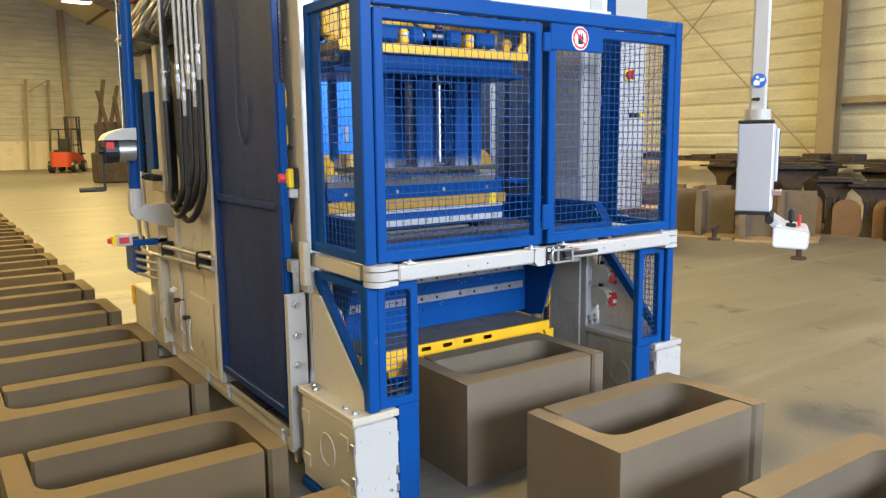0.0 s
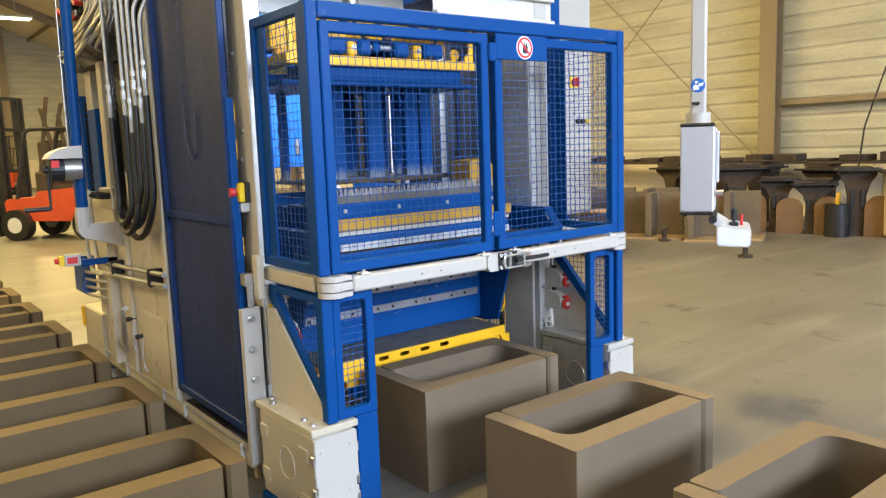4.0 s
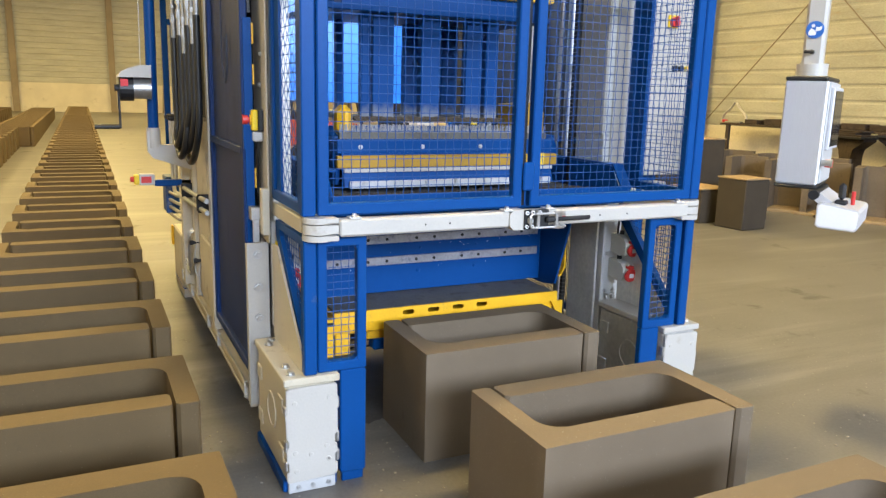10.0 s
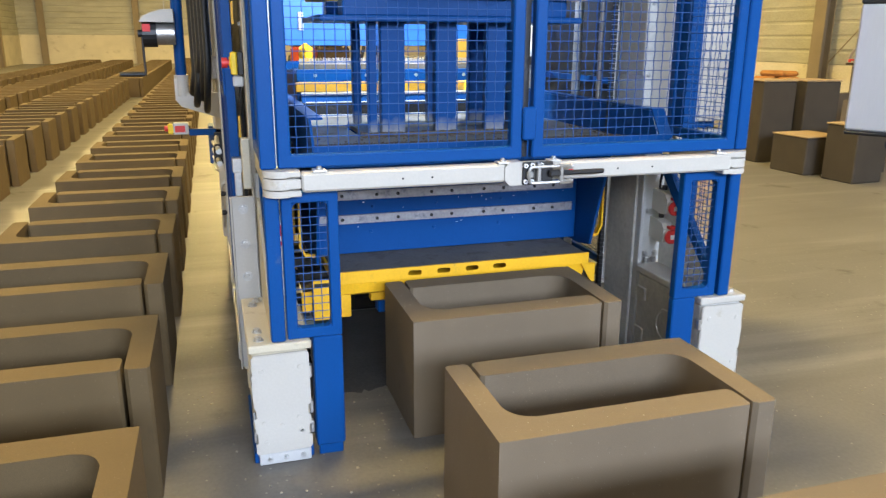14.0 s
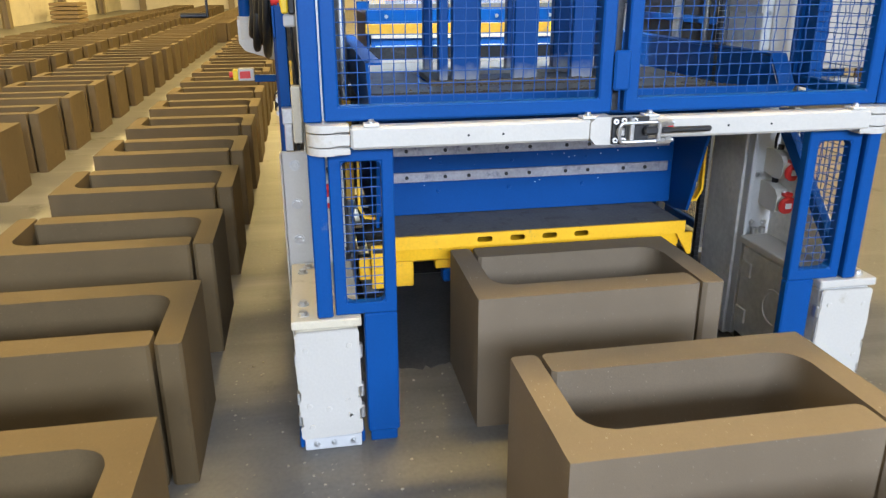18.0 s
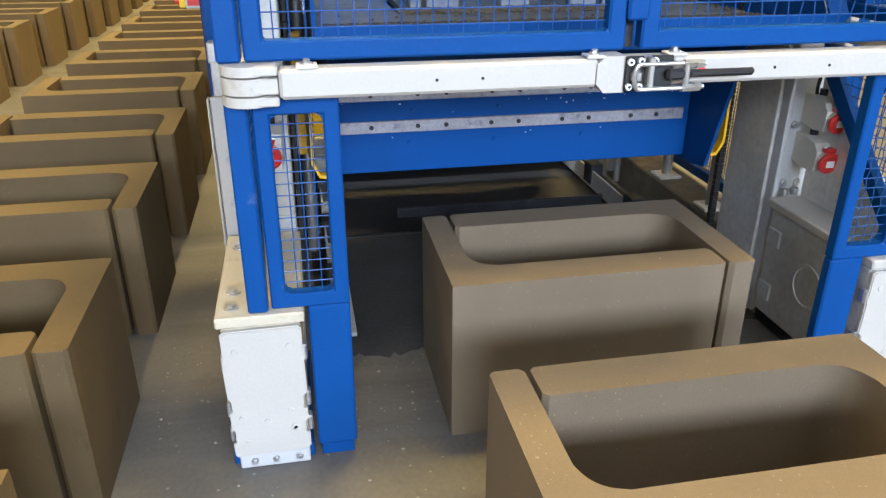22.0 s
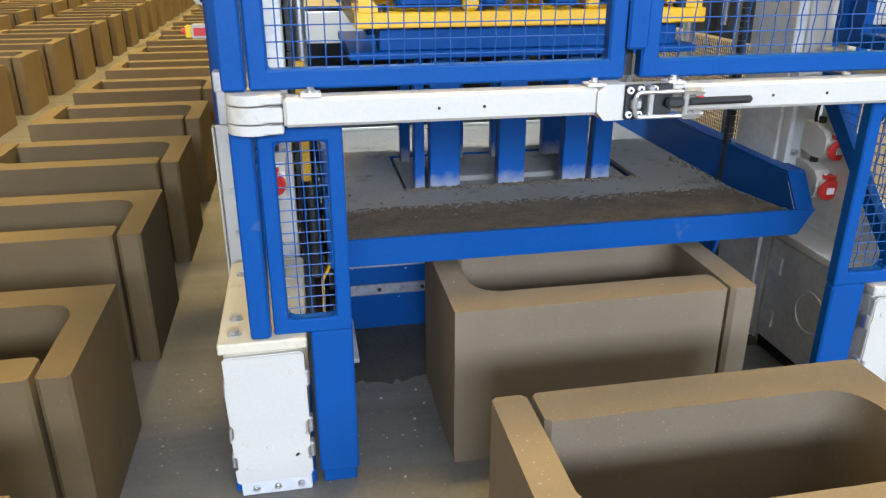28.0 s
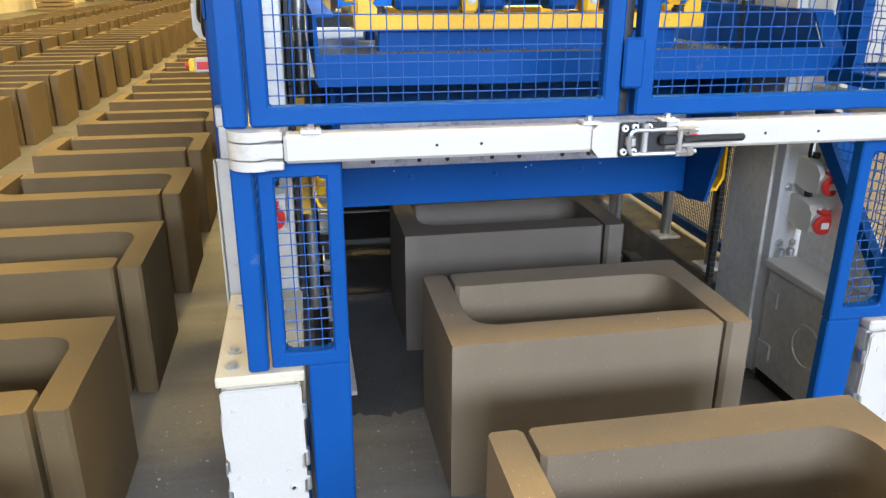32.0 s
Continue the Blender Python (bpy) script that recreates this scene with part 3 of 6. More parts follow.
spots = [(ROW_A, 2.375 + k * PITCH) for k in range(14, 30)] + [(ROW_A, 2.375 + 30 * PITCH + k * 0.5) for k in range(0, 24)]
spots += [(ROW_B, 3.2 + k * PITCH) for k in range(13, 20)] + [(ROW_B + 0.3, 3.2 + 20 * PITCH + k * 0.5) for k in range(0, 34)]
spots += [(ROW_C, 5.0 + k * PITCH) for k in range(11, 38)] + [(ROW_D, 7.0 + k * PITCH) for k in range(9, 36)]
for x, y in spots:
    slab(far_bm, [(x + u, y + v) for u, v in outline], "z", 0, BH)
    slab(far_bm, [(x + BL - u, y + BD - v) for u, v in outline], "z", 0, BH)
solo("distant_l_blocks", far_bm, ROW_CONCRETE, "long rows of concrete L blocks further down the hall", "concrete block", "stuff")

# loose crumbs and grit on the floor round the lane
grit = B()
gr = random.Random(21)
for k in range(420):
    x, y = (gr.uniform(1.15, 2.0), gr.uniform(0.6, 3.2)) if k % 3 else (gr.uniform(2.9, 4.2), gr.uniform(0.8, 3.4))
    if 1.38 < x < 1.63 and y > 2.44 or x > 3.13 and y > 2.44:
        continue
    s = abs(gr.gauss(0, 0.0022)) + 0.0012
    bx(grit, x - s, x + s, y - s, y + s * 0.7, 0.0, s * 1.2, s * 0.5)
solo("floor_grit", grit, material("pale_grit", (0.27, 0.24, 0.19), 0.9, var=0.4, scale=30), "small crumbs of concrete strewn on the floor", "grit", "stuff")

crumb = B()
for k in range(150):
    row = gr.randrange(5)
    x0, y0 = LANE, 2.515 - row * PITCH
    side = gr.random()
    x, y = (x0 + gr.uniform(0.02, BL - 0.02), y0 + gr.uniform(0.012, TY - 0.015)) if side < 0.6 else (x0 + gr.uniform(0.012, TX - 0.012), y0 + gr.uniform(0.13, BD - 0.13))
    if BL - TX - GAP - 0.02 < x - x0 < BL - TX + 0.012:
        continue
    r = abs(gr.gauss(0, 0.0008)) + 0.0004
    bx(crumb, x - r * 1.3, x + r, y - r, y + r * 1.2, BH, BH + r, r * 0.4)
solo("block_grit", crumb, material("wet_grit", (0.25, 0.21, 0.155), 0.6, var=0.4, scale=30), "fine pale grit lying on the fresh blocks", "grit", "stuff")

# ---------------- the block machine ----------------
XC = 2.385
machine = thing("block_machine", "large blue, cream and yellow concrete block making machine with wire guards", "machine")


def mx(x):
    return 2 * XC - x


def frame_ring(bm, u0, u1, v0, v1, w, axis, d0, d1, bevel=0.004):
    """A welded frame of four square tubes."""
    def at(u, v, d):
        return (u, d, v) if axis == "y" else (d, u, v)
    loops = []
    for d in (d0, d1):
        for k in (0, w):
            loops.append([bm.verts.new(at(u, v, d)) for u, v in ((u0 + k, v0 + k), (u1 - k, v0 + k), (u1 - k, v1 - k), (u0 + k, v1 - k))])
    for a, c in ((0, 1), (1, 3), (3, 2), (2, 0)):
        for i in range(4):
            j = (i + 1) % 4
            bm.faces.new([loops[a][i], loops[a][j], loops[c][j], loops[c][i]])
    bmesh.ops.recalc_face_normals(bm, faces=bm.faces)
    bmesh.ops.bevel(bm, geom=[e for e in bm.edges if e.calc_face_angle(0) > 1], offset=bevel, segments=1, affect="EDGES")
    return bm


def foot(side):
    """Cream bolted foot with its sheet cover, base plate and gusset. side 1: at the rows, -1: mirrored."""
    f = (lambda x: x) if side == 1 else mx
    col = CREAM if side == 1 else GALV
    cover = part("foot_cover", bx(B(), f(1.412), f(1.600), 2.478, 2.965, 0.046, 0.428, 0.012), GALV if side == -1 else CREAM, machine, "cream steel foot with white front sheet" if side == 1 else "galvanised foot with white front sheet")
    rim = [(1.416, 0.074), (1.595, 0.080), (1.603, 0.090), (1.603, 0.128), (1.594, 0.133), (1.594, 0.166), (1.602, 0.172), (1.601, 0.205), (1.592, 0.210), (1.593, 0.244), (1.604, 0.252), (1.603, 0.345), (1.606, 0.365), (1.602, 0.385), (1.602, 0.438), (1.594, 0.447), (1.418, 0.445), (1.409, 0.436), (1.410, 0.36), (1.406, 0.34), (1.409, 0.255), (1.416, 0.246), (1.416, 0.218), (1.409, 0.210), (1.410, 0.160), (1.417, 0.154), (1.417, 0.122), (1.409, 0.116), (1.410, 0.082)]
    rim = [(u, v - 0.024) for u, v in rim]
    sheet = slab(B(), [(f(u), v) for u, v in rim], "y", 2.470, 2.477)
    slab(sheet, [(f(1.506 + (u - 1.506) * 0.972), 0.238 + (v - 0.238) * 0.982) for u, v in rim], "y", 2.4665, 2.4695)
    part("front_sheet", sheet, WHITE, cover, smooth=True)
    for dx, z in ((0.03, 0.365), (0.16, 0.37), (0.03, 0.17), (0.15, 0.18), (0.09, 0.155), (0.155, 0.13), (0.035, 0.095), (0.16, 0.125)):
        x = f(1.41 + dx)
        part("knockout", cyl(B(), (x, 2.4665, z), (x, 2.4642, z), 0.009, 16, 0.0075), WHITE, cover)
    for s, xx in ((-1, f(1.412)), (1, f(1.600))):
        d = s * side
        ring = B()
        loops = []
        for i in range(24):
            a = 2 * math.pi * i / 24
            loops.append([ring.verts.new((xx + h * d, 2.72 + math.cos(a) * r, 0.247 + math.sin(a) * r)) for r, h in ((0.061, -0.001), (0.063, 0.004), (0.073, 0.004), (0.075, -0.001))])
        for i in range(24):
            p, q = loops[i], loops[(i + 1) % 24]
            for k in range(4):
                ring.faces.new((p[k], q[k], q[(k + 1) % 4], p[(k + 1) % 4]))
        bmesh.ops.recalc_face_normals(ring, faces=ring.faces[:])
        part("embossed_ring", ring, col, cover)
        for y, z in ((2.56, 0.335), (2.92, 0.335), (2.56, 0.14), (2.92, 0.14))[:4 if s < 0 or side < 0 else 0]:
            part("lug", bx(B(), xx - 0.002 * d, xx + 0.006 * d, y - 0.035, y + 0.035, z - 0.03, z + 0.03, 0.006), col, cover)
    for z in (0.108, 0.184, 0.32):
        part("spring_clip", bx(B(), f(1.598), f(1.612), 2.472, 2.50, z, z + 0.045, 0.004), STEEL, cover)
        part("spring_clip", bx(B(), f(1.404), f(1.414), 2.472, 2.50, z - 0.01, z + 0.03, 0.003), STEEL, cover)
    top = part("foot_top_plate", bx(B(), f(1.402), f(1.612), 2.468, 2.975, 0.430, 0.458, 0.004), CREAM if side == 1 else WHITE, machine, "cream top plate with bolts" if side == 1 else "white top plate with bolts")
    for x, y in ((1.44, 2.52), (1.44, 2.60), (1.44, 2.88), (1.46, 2.93)):
        bolt(top, (f(x), y, 0.458), (0, 0, 1))
    base = part("foot_base", bx(B(), f(1.402), f(1.61) if side == 1 else f(1.585), 2.502, 2.97, 0.0, 0.045, 0.004), BLUE if side == 1 else DARK_STEEL, machine)
    part("bracket", bx(B(), f(1.418), f(1.598), 2.482, 2.501, 0.001, 0.045, 0.003), GREY, base)
    for x in (1.455, 1.51, 1.57):
        bolt(base, (f(x), 2.482, 0.023), (0, -1, 0), 0.0065)
    fl = part("flange", bx(B(), f(1.392), f(1.482), 3.035, 3.049, 0.14, 0.855, 0.003), WHITE if side == 1 else GALV, machine, "white bolted flange plate" if side == 1 else "galvanised flange plate")
    part("flange_edge", bx(B(), f(1.386), f(1.3915), 3.012, 3.049, 0.14, 0.855, 0.002), WHITE if side == 1 else GALV, fl)
    for z in (0.53, 0.665, 0.805):
        bolt(fl, (f(1.435), 3.035, z), (0, -1, 0), 0.013)
    part("gusset", slab(B(), [(2.975, 0.459), (2.975, 0.86), (2.90, 0.86), (2.50, 0.495), (2.50, 0.459)], "x", f(1.484), f(1.494)), CREAM if side == 1 else GALV, machine)


foot(1), foot(-1)
# columns
lc = part("left_column", bx(bx(B(), 1.472, 1.479, 2.985, 3.225, 0.86, 2.75, 0.002), 1.479, 1.500, 3.19, 3.225, 0.0, 2.75), COLUMN_BEIGE, machine, "beige painted steel column")
part("left_inner_column", bx(B(), 1.52, 1.60, 3.10, 3.27, 0.0, 2.6, 0.004), GALV, machine)
for y, z in ((3.06, 1.62), (3.09, 1.50), (3.04, 0.98), (3.12, 1.95), (3.05, 2.2)):
    bolt(lc, (1.472, y, z), (-1, 0, 0), 0.008)
rc = part("right_column", bx(B(), 3.17, 3.295, 3.03, 3.27, 0.0, 2.6, 0.004), GALV, machine, "grey galvanised sheet steel column")
# added white sheet, stands for light falling on the column's inner face
part("column_lit_sheet", bx(B(), 3.163, 3.1695, 3.036, 3.262, 1.30, 2.59, 0.002), WHITE, rc)
part("cable_tray", bx(bx(bx(B(), 2.50, 3.34, 2.99, 3.02, 2.17, 2.20, 0.003), 2.50, 3.34, 2.99, 3.02, 2.30, 2.33, 0.003), 2.50, 3.34, 3.022, 3.03, 2.17, 2.33), GALV, machine, "galvanised cable tray above the guard")
part("column_front", bx(B(), 3.205, 3.30, 3.018, 3.029, 0.96, 2.6, 0.003), WHITE, rc)
part("column_flange", bx(B(), 3.178, 3.1945, 2.985, 3.0295, 0.02, 0.96, 0.003), GREY, rc, "pale folded edge of the column")
for z in (0.35, 0.7, 1.3, 1.6, 1.9):
    bolt(rc, (3.188, 3.03, z), (0, -1, 0), 0.006)
part("blue_stay", bx(B(), 3.43, 3.50, 3.10, 3.16, 0.9, 2.5, 0.004), BLUE, machine)
for z in (1.0, 1.7, 2.3):
    part("stay_arm", bx(B(), 3.295, 3.43, 3.10, 3.15, z, z + 0.05, 0.003), BLUE, machine)


def plug(x, y, z, tilt):
    """Grey wall socket with a round red lid, its axis towards the front."""
    p = part("power_socket", slab(B(), [(0.060, 0.046), (0.060, -0.046), (-0.020, -0.056), (-0.066, -0.050), (-0.074, -0.034), (-0.074, 0.014), (-0.052, 0.036), (0.0, 0.047)], "x", -0.033, 0.033), SOCKET_GREY, machine, "grey and red industrial power socket")
    p.matrix_basis = pose(x, y, z, 0, 0, tilt)
    part("socket_flange", bx(B(), -0.042, 0.042, 0.0605, 0.069, -0.052, 0.052, 0.004), SOCKET_GREY, p)
    part("barrel", cyl(B(), (0, -0.066, -0.012), (0, -0.090, -0.017), 0.030, 20, 0.0315), SOCKET_GREY, p, smooth=True)
    part("red_lid", cyl(cyl(B(), (0, -0.0905, -0.017), (0, -0.0985, -0.0185), 0.0345, 24), (0, -0.0985, -0.0185), (0, -0.1025, -0.0192), 0.0325, 24, 0.029), RED, p, "round red socket lid")
    part("rating_plate", bx(B(), -0.0125, 0.0125, -0.1045, -0.1027, -0.029, -0.006), SIGN_WHITE, p)
    part("lid_hinge", bx(B(), -0.017, 0.017, -0.099, -0.070, 0.014, 0.030, 0.004), RED, p)
    for u in (-0.015, 0.015):
        part("hinge_pin", cyl(B(), (u - 0.004, -0.086, 0.0325), (u + 0.004, -0.086, 0.0325), 0.0035, 8), SIGN_WHITE, p)
    part("lower_lip", slab(B(), [(-0.030, -0.020), (0.0, -0.052), (0.034, -0.054), (0.030, -0.030)], "y", -0.0885, -0.0755), SOCKET_GREY, p)
    part("cable_gland", cyl(B(), (0, 0.012, 0.046), (0, 0.012, 0.066), 0.013, 12), PLASTIC, p)


plug(3.270, 2.945, 0.756, -4), plug(3.264, 2.945, 0.628, -4)
plug(1.555, 2.945, 0.745, -4)
sk = part("socket_plate", slab(B(), [(3.196, 0.470), (3.206, 0.460), (3.292, 0.460), (3.300, 0.470), (3.300, 0.935), (3.292, 0.945), (3.206, 0.945), (3.196, 0.935)], "y", 3.004, 3.0165), GREY, machine, "light grey mounting plate of the power sockets")
for x, z in ((3.222, 0.925), (3.222, 0.695), (3.222, 0.497), (3.286, 0.925), (3.272, 0.497)):
    bolt(sk, (x, 3.004, z), (0, -1, 0), 0.009)
for z in (0.452, 0.458):
    part("cable_entry", cyl(B(), (3.222 + (z - 0.452) * 6, 2.985, 0.459), (3.222 + (z - 0.452) * 6, 2.985, 0.482), 0.012, 10), STEEL, sk)
part("socket_plate", bx(B(), 1.485, 1.60, 2.995, 3.008, 0.50, 0.95, 0.003), WHITE, machine)
part("earth_cable", pipe(B(), [(3.25, 2.985, 0.93), (3.262, 2.97, 0.88), (3.25, 2.965, 0.83), (3.262, 2.975, 0.79)], 0.006, 6), PLASTIC, machine)
part("warning_sticker", bx(B(), 3.185, 3.20, 2.9925, 2.9945, 0.86, 0.885), SIGN_YELLOW, machine)
part("warning_sticker", bx(B(), 1.50, 1.52, 2.9925, 2.9945, 0.84, 0.865), SIGN_YELLOW, machine)

# lower front frames, legs and sloping side guards
for side in (1, -1):
    f = (lambda x: x) if side == 1 else mx
    leg = part("leg", bx(B(), f(1.622), f(1.724), 2.494, 2.556 if side == 1 else 2.530, 0.040, 0.457, 0.005), BLUE, machine, "blue square tube leg")
    part("leg_foot", bx(B(), f(1.63), f(1.716), 2.502, 2.524, 0.0, 0.0395, 0.003), BLUE, machine)
    lower = part("lower_guard", frame_ring(B(), min(f(1.537), f(1.724)), max(f(1.537), f(1.724)), 0.459, 0.968, 0.036, "y", 2.492, 2.53), BLUE, machine)
    part("wire_mesh", wires(B(), min(f(1.572), f(1.69)), max(f(1.572), f(1.69)), 0.492, 0.935, 0.0285, 0.0015, "y", 2.511, 0.0026), WIRE, lower)
    for u, v, su, sv in ((1.574, 0.496, 1, 1), (1.687, 0.496, -1, 1), (1.574, 0.931, 1, -1), (1.687, 0.931, -1, -1)):
        part("corner_fillet", slab(B(), [(f(u), v), (f(u + su * 0.014), v), (f(u + su * 0.004), v + sv * 0.004), (f(u), v + sv * 0.014)], "y", 2.494, 2.528), BLUE, lower)
    part("corner_post", bx(B(), f(1.482), f(1.530), 2.476, 2.524, 0.460, 0.966, 0.005), BLUE, machine)
    tri = B()
    o = [(2.526, 0.465), (2.526, 0.962), (2.965, 0.962), (2.965, 0.90)]
    i_ = [(2.556, 0.545), (2.556, 0.932), (2.90, 0.932), (2.895, 0.905)]
    for k in range(4):
        q = [o[k], o[(k + 1) % 4], i_[(k + 1) % 4], i_[k]]
        slab(tri, q, "x", f(1.497), f(1.527))
    sg = part("side_lower_guard", tri, BLUE, machine, "blue sloping side guard with wire mesh")
    wm = B()
    for k in range(1, 13):
        y = 2.545 + k * 0.028
        cyl(wm, (f(1.512), y, 0.575 + max(0, (y - 2.556)) * 0.97), (f(1.512), y, 0.935), 0.0017, 5, caps=False)
    for k in range(1, 13):
        z = 0.575 + k * 0.0285
        cyl(wm, (f(1.515), 2.55, z), (f(1.515), min(2.90, 2.556 + (z - 0.575) / 0.97), z), 0.0017, 5, caps=False)
    part("wire_mesh", wm, WIRE, sg)

# white bar with its hinges and latch
bar = part("front_bar", bx(B(), 1.602, 2.292, 2.430, 2.486, 0.978, 1.040, 0.007), WHITE, machine, "white painted swing bar across the guard")
part("front_bar", bx(B(), 2.465, 3.20, 2.430, 2.486, 0.978, 1.040, 0.007), WHITE, machine, "white painted swing bar across the guard")
for side in (1, -1):
    f = (lambda x: x) if side == 1 else mx
    for z0, z1 in ((0.963, 0.984), (0.988, 1.022), (1.026, 1.047)):
        r = 0.056
        pts = ring_of(f(1.538), 2.487, r, 28)
        hg = part("bar_hinge", slab(B(), pts, "z", z0, z1), WHITE, machine, smooth=True)
        part("hinge_tongue", bx(B(), f(1.538), f(1.600), 2.434, 2.484, z0 + 0.001, z1 - 0.001, 0.003), WHITE, hg)
    part("bar_arm", bx(B(), f(1.488), f(1.530), 2.545, 2.992, 0.978, 1.036, 0.005), CREAM, machine)
    part("arm_plate", bx(B(), f(1.440), f(1.4715), 2.945, 2.995, 0.90, 1.09, 0.004), CREAM, machine)
for x in (1.66, 2.285, 2.475, 3.15):
    cl = part("clip", bx(B(), x - 0.022, x + 0.022, 2.428, 2.47, 1.0405, 1.048, 0.002), GALV, machine)
    bolt(cl, (x, 2.448, 1.048), (0, 0, 1), 0.008)
for x in (1.93, 2.03, 2.72, 2.86):
    part("rivet_hole", cyl(B(), (x, 2.4302, 1.008), (x, 2.4288, 1.008), 0.0035, 10), DARK_STEEL, bar)
latch = part("latch", slab(B(), [(2.286, 0.986), (2.304, 0.966), (2.352, 0.966), (2.352, 1.046), (2.304, 1.046), (2.286, 1.030)], "y", 2.424, 2.486), WHITE, machine, "white latch block with chrome toggle and black handle")
part("latch_plate", bx(bx(B(), 2.348, 2.392, 2.417, 2.4235, 0.968, 1.046, 0.003), 2.408, 2.462, 2.417, 2.4255, 0.972, 1.046, 0.003), PLASTIC, latch)
part("latch_backing", bx(B(), 2.353, 2.464, 2.4275, 2.486, 0.978, 1.040, 0.003), WHITE, latch)
for x, z in ((2.358, 0.98), (2.358, 1.034), (2.382, 1.036), (2.382, 0.98), (2.415, 1.036)):
    part("screw", cyl(B(), (x, 2.417, z), (x, 2.410, z), 0.0075, 14), SIGN_WHITE, latch)
    part("screw_socket", cyl(B(), (x, 2.4102, z), (x, 2.4092, z), 0.0036, 6), DARK_STEEL, latch)
part("toggle_loop", pipe(B(), [(2.50, 2.402, 1.03), (2.372, 2.402, 1.03), (2.366, 2.402, 1.018), (2.366, 2.402, 0.988), (2.372, 2.402, 0.976), (2.50, 2.402, 0.976)], 0.0055, 8), STEEL, latch, "chrome toggle loop")
part("cross_pin", cyl(cyl(cyl(B(), (2.486, 2.402, 0.970), (2.486, 2.402, 1.036), 0.008, 12), (2.478, 2.402, 1.03), (2.512, 2.402, 1.03), 0.0095, 6), (2.478, 2.402, 0.976), (2.512, 2.402, 0.976), 0.0095, 6), STEEL, latch)
part("toggle_block", bx(bx(B(), 2.395, 2.41, 2.398, 2.424, 0.975, 1.045, 0.003), 2.36, 2.385, 2.404, 2.419, 0.992, 1.015, 0.004), STEEL, latch)
part("red_mark", bx(B(), 2.512, 2.528, 2.398, 2.401, 1.0165, 1.0195), RED, latch)
part("handle", bx(bx(B(), 2.44, 2.50, 2.396, 2.416, 0.994, 1.018, 0.006), 2.49, 2.650, 2.393, 2.409, 0.999, 1.016, 0.006), PLASTIC, latch, "black lever handle")
for z in (0.978, 1.028):
    part("hex_nut", cyl(cyl(B(), (2.505, 2.402, z), (2.521, 2.402, z), 0.011, 6), (2.521, 2.402, z), (2.530, 2.402, z), 0.0055, 8), STEEL, latch)

# upper guard: doors, posts, top rail, side panels
YF0, YF1 = 2.472, 2.512
for side, (a, b) in ((1, (1.534, 2.366)), (-1, (2.404, 3.240))):
    d = part("guard_door", frame_ring(B(), a, b, 1.050, 2.002, 0.042, "y", YF0, YF1, 0.005), BLUE, machine, "blue steel guard door with wire mesh")
    part("wire_mesh", wires(B(), a + 0.03, b - 0.03, 1.08, 1.975, 0.0335, 0.0015, "y", 2.494, 0.0028), WIRE, d)
for side in (1, -1):
    f = (lambda x: x) if side == 1 else mx
    part("guard_post", bx(B(), f(1.478), f(1.528), 2.470, 2.520, 1.049, 2.072, 0.005), BLUE, machine)
    sp = part("side_guard", frame_ring(B(), 2.522, 2.965, 1.050, 2.070, 0.040, "x", min(f(1.484), f(1.518)), max(f(1.484), f(1.518))), BLUE, machine, "blue side guard with wire mesh")
    part("wire_mesh", wires(B(), 2.55, 2.86, 1.08, 2.04, 0.0335, 0.0015, "x", f(1.502), 0.0028), WIRE, sp)
    part("side_sheet", bx(B(), f(1.496), f(1.506), 2.855, 2.928, 1.086, 2.034), BLUE, sp)
part("top_rail", bx(B(), 1.53, mx(1.53), 2.472, 2.518, 2.012, 2.072, 0.005), BLUE, machine)
part("split_cover", bx(B(), 2.362, 2.412, 2.458, 2.4705, 1.115, 1.228, 0.012), BLUE, machine)
part("split_cover", bx(B(), 2.360, 2.405, 2.458, 2.4705, 1.885, 1.965, 0.010), BLUE, machine)
part("split_strip", bx(B(), 2.368, 2.402, 2.516, 2.524, 1.05, 2.0), DARK_STEEL, machine)
sp = part("sign_plate", bx(B(), 2.400, 2.722, 2.460, 2.4705, 1.895, 2.006, 0.004), BLUE, machine)
part("prohibition_sign", cyl(B(), (2.573, 2.460, 1.951), (2.573, 2.4575, 1.951), 0.051, 36), SIGN_WHITE, sp, "round red and white no-touching sign")
rg = B()
for i in range(36):
    a0, a1 = 2 * math.pi * i / 36, 2 * math.pi * (i + 1) / 36
    slab(rg, [(2.573 + math.cos(a) * r, 1.951 + math.sin(a) * r) for a, r in ((a0, 0.037), (a1, 0.037), (a1, 0.046), (a0, 0.046))], "y", 2.4558, 2.457)
dv = Vector((-1, 0, 1)).normalized() * 0.038
nv = Vector((1, 0, 1)).normalized() * 0.004
slab(rg, [(2.573 + s * dv.x + t * nv.x, 1.951 + s * dv.z + t * nv.z) for s, t in ((-1, -1), (1, -1), (1, 1), (-1, 1))], "y", 2.4546, 2.4556)
part("sign_ring", rg, SIGN_RED, sp)
sg = B()
slab(sg, [(2.560, 1.926), (2.588, 1.926), (2.592, 1.952), (2.584, 1.976), (2.578, 1.956), (2.572, 1.978), (2.567, 1.955), (2.560, 1.972)], "y", 2.4560, 2.4572)
part("sign_symbol", sg, BLACK_PRINT, sp)

# ---------------- the sides of the machine ----------------
es = part("emergency_stop", bx(B(), 1.425, 1.449, 3.032, 3.108, 1.316, 1.400, 0.005), SIGN_YELLOW, machine, "yellow emergency stop box with red button")
part("black_base", bx(B(), 1.4495, 1.4715, 3.030, 3.110, 1.314, 1.402, 0.004), PLASTIC, es)
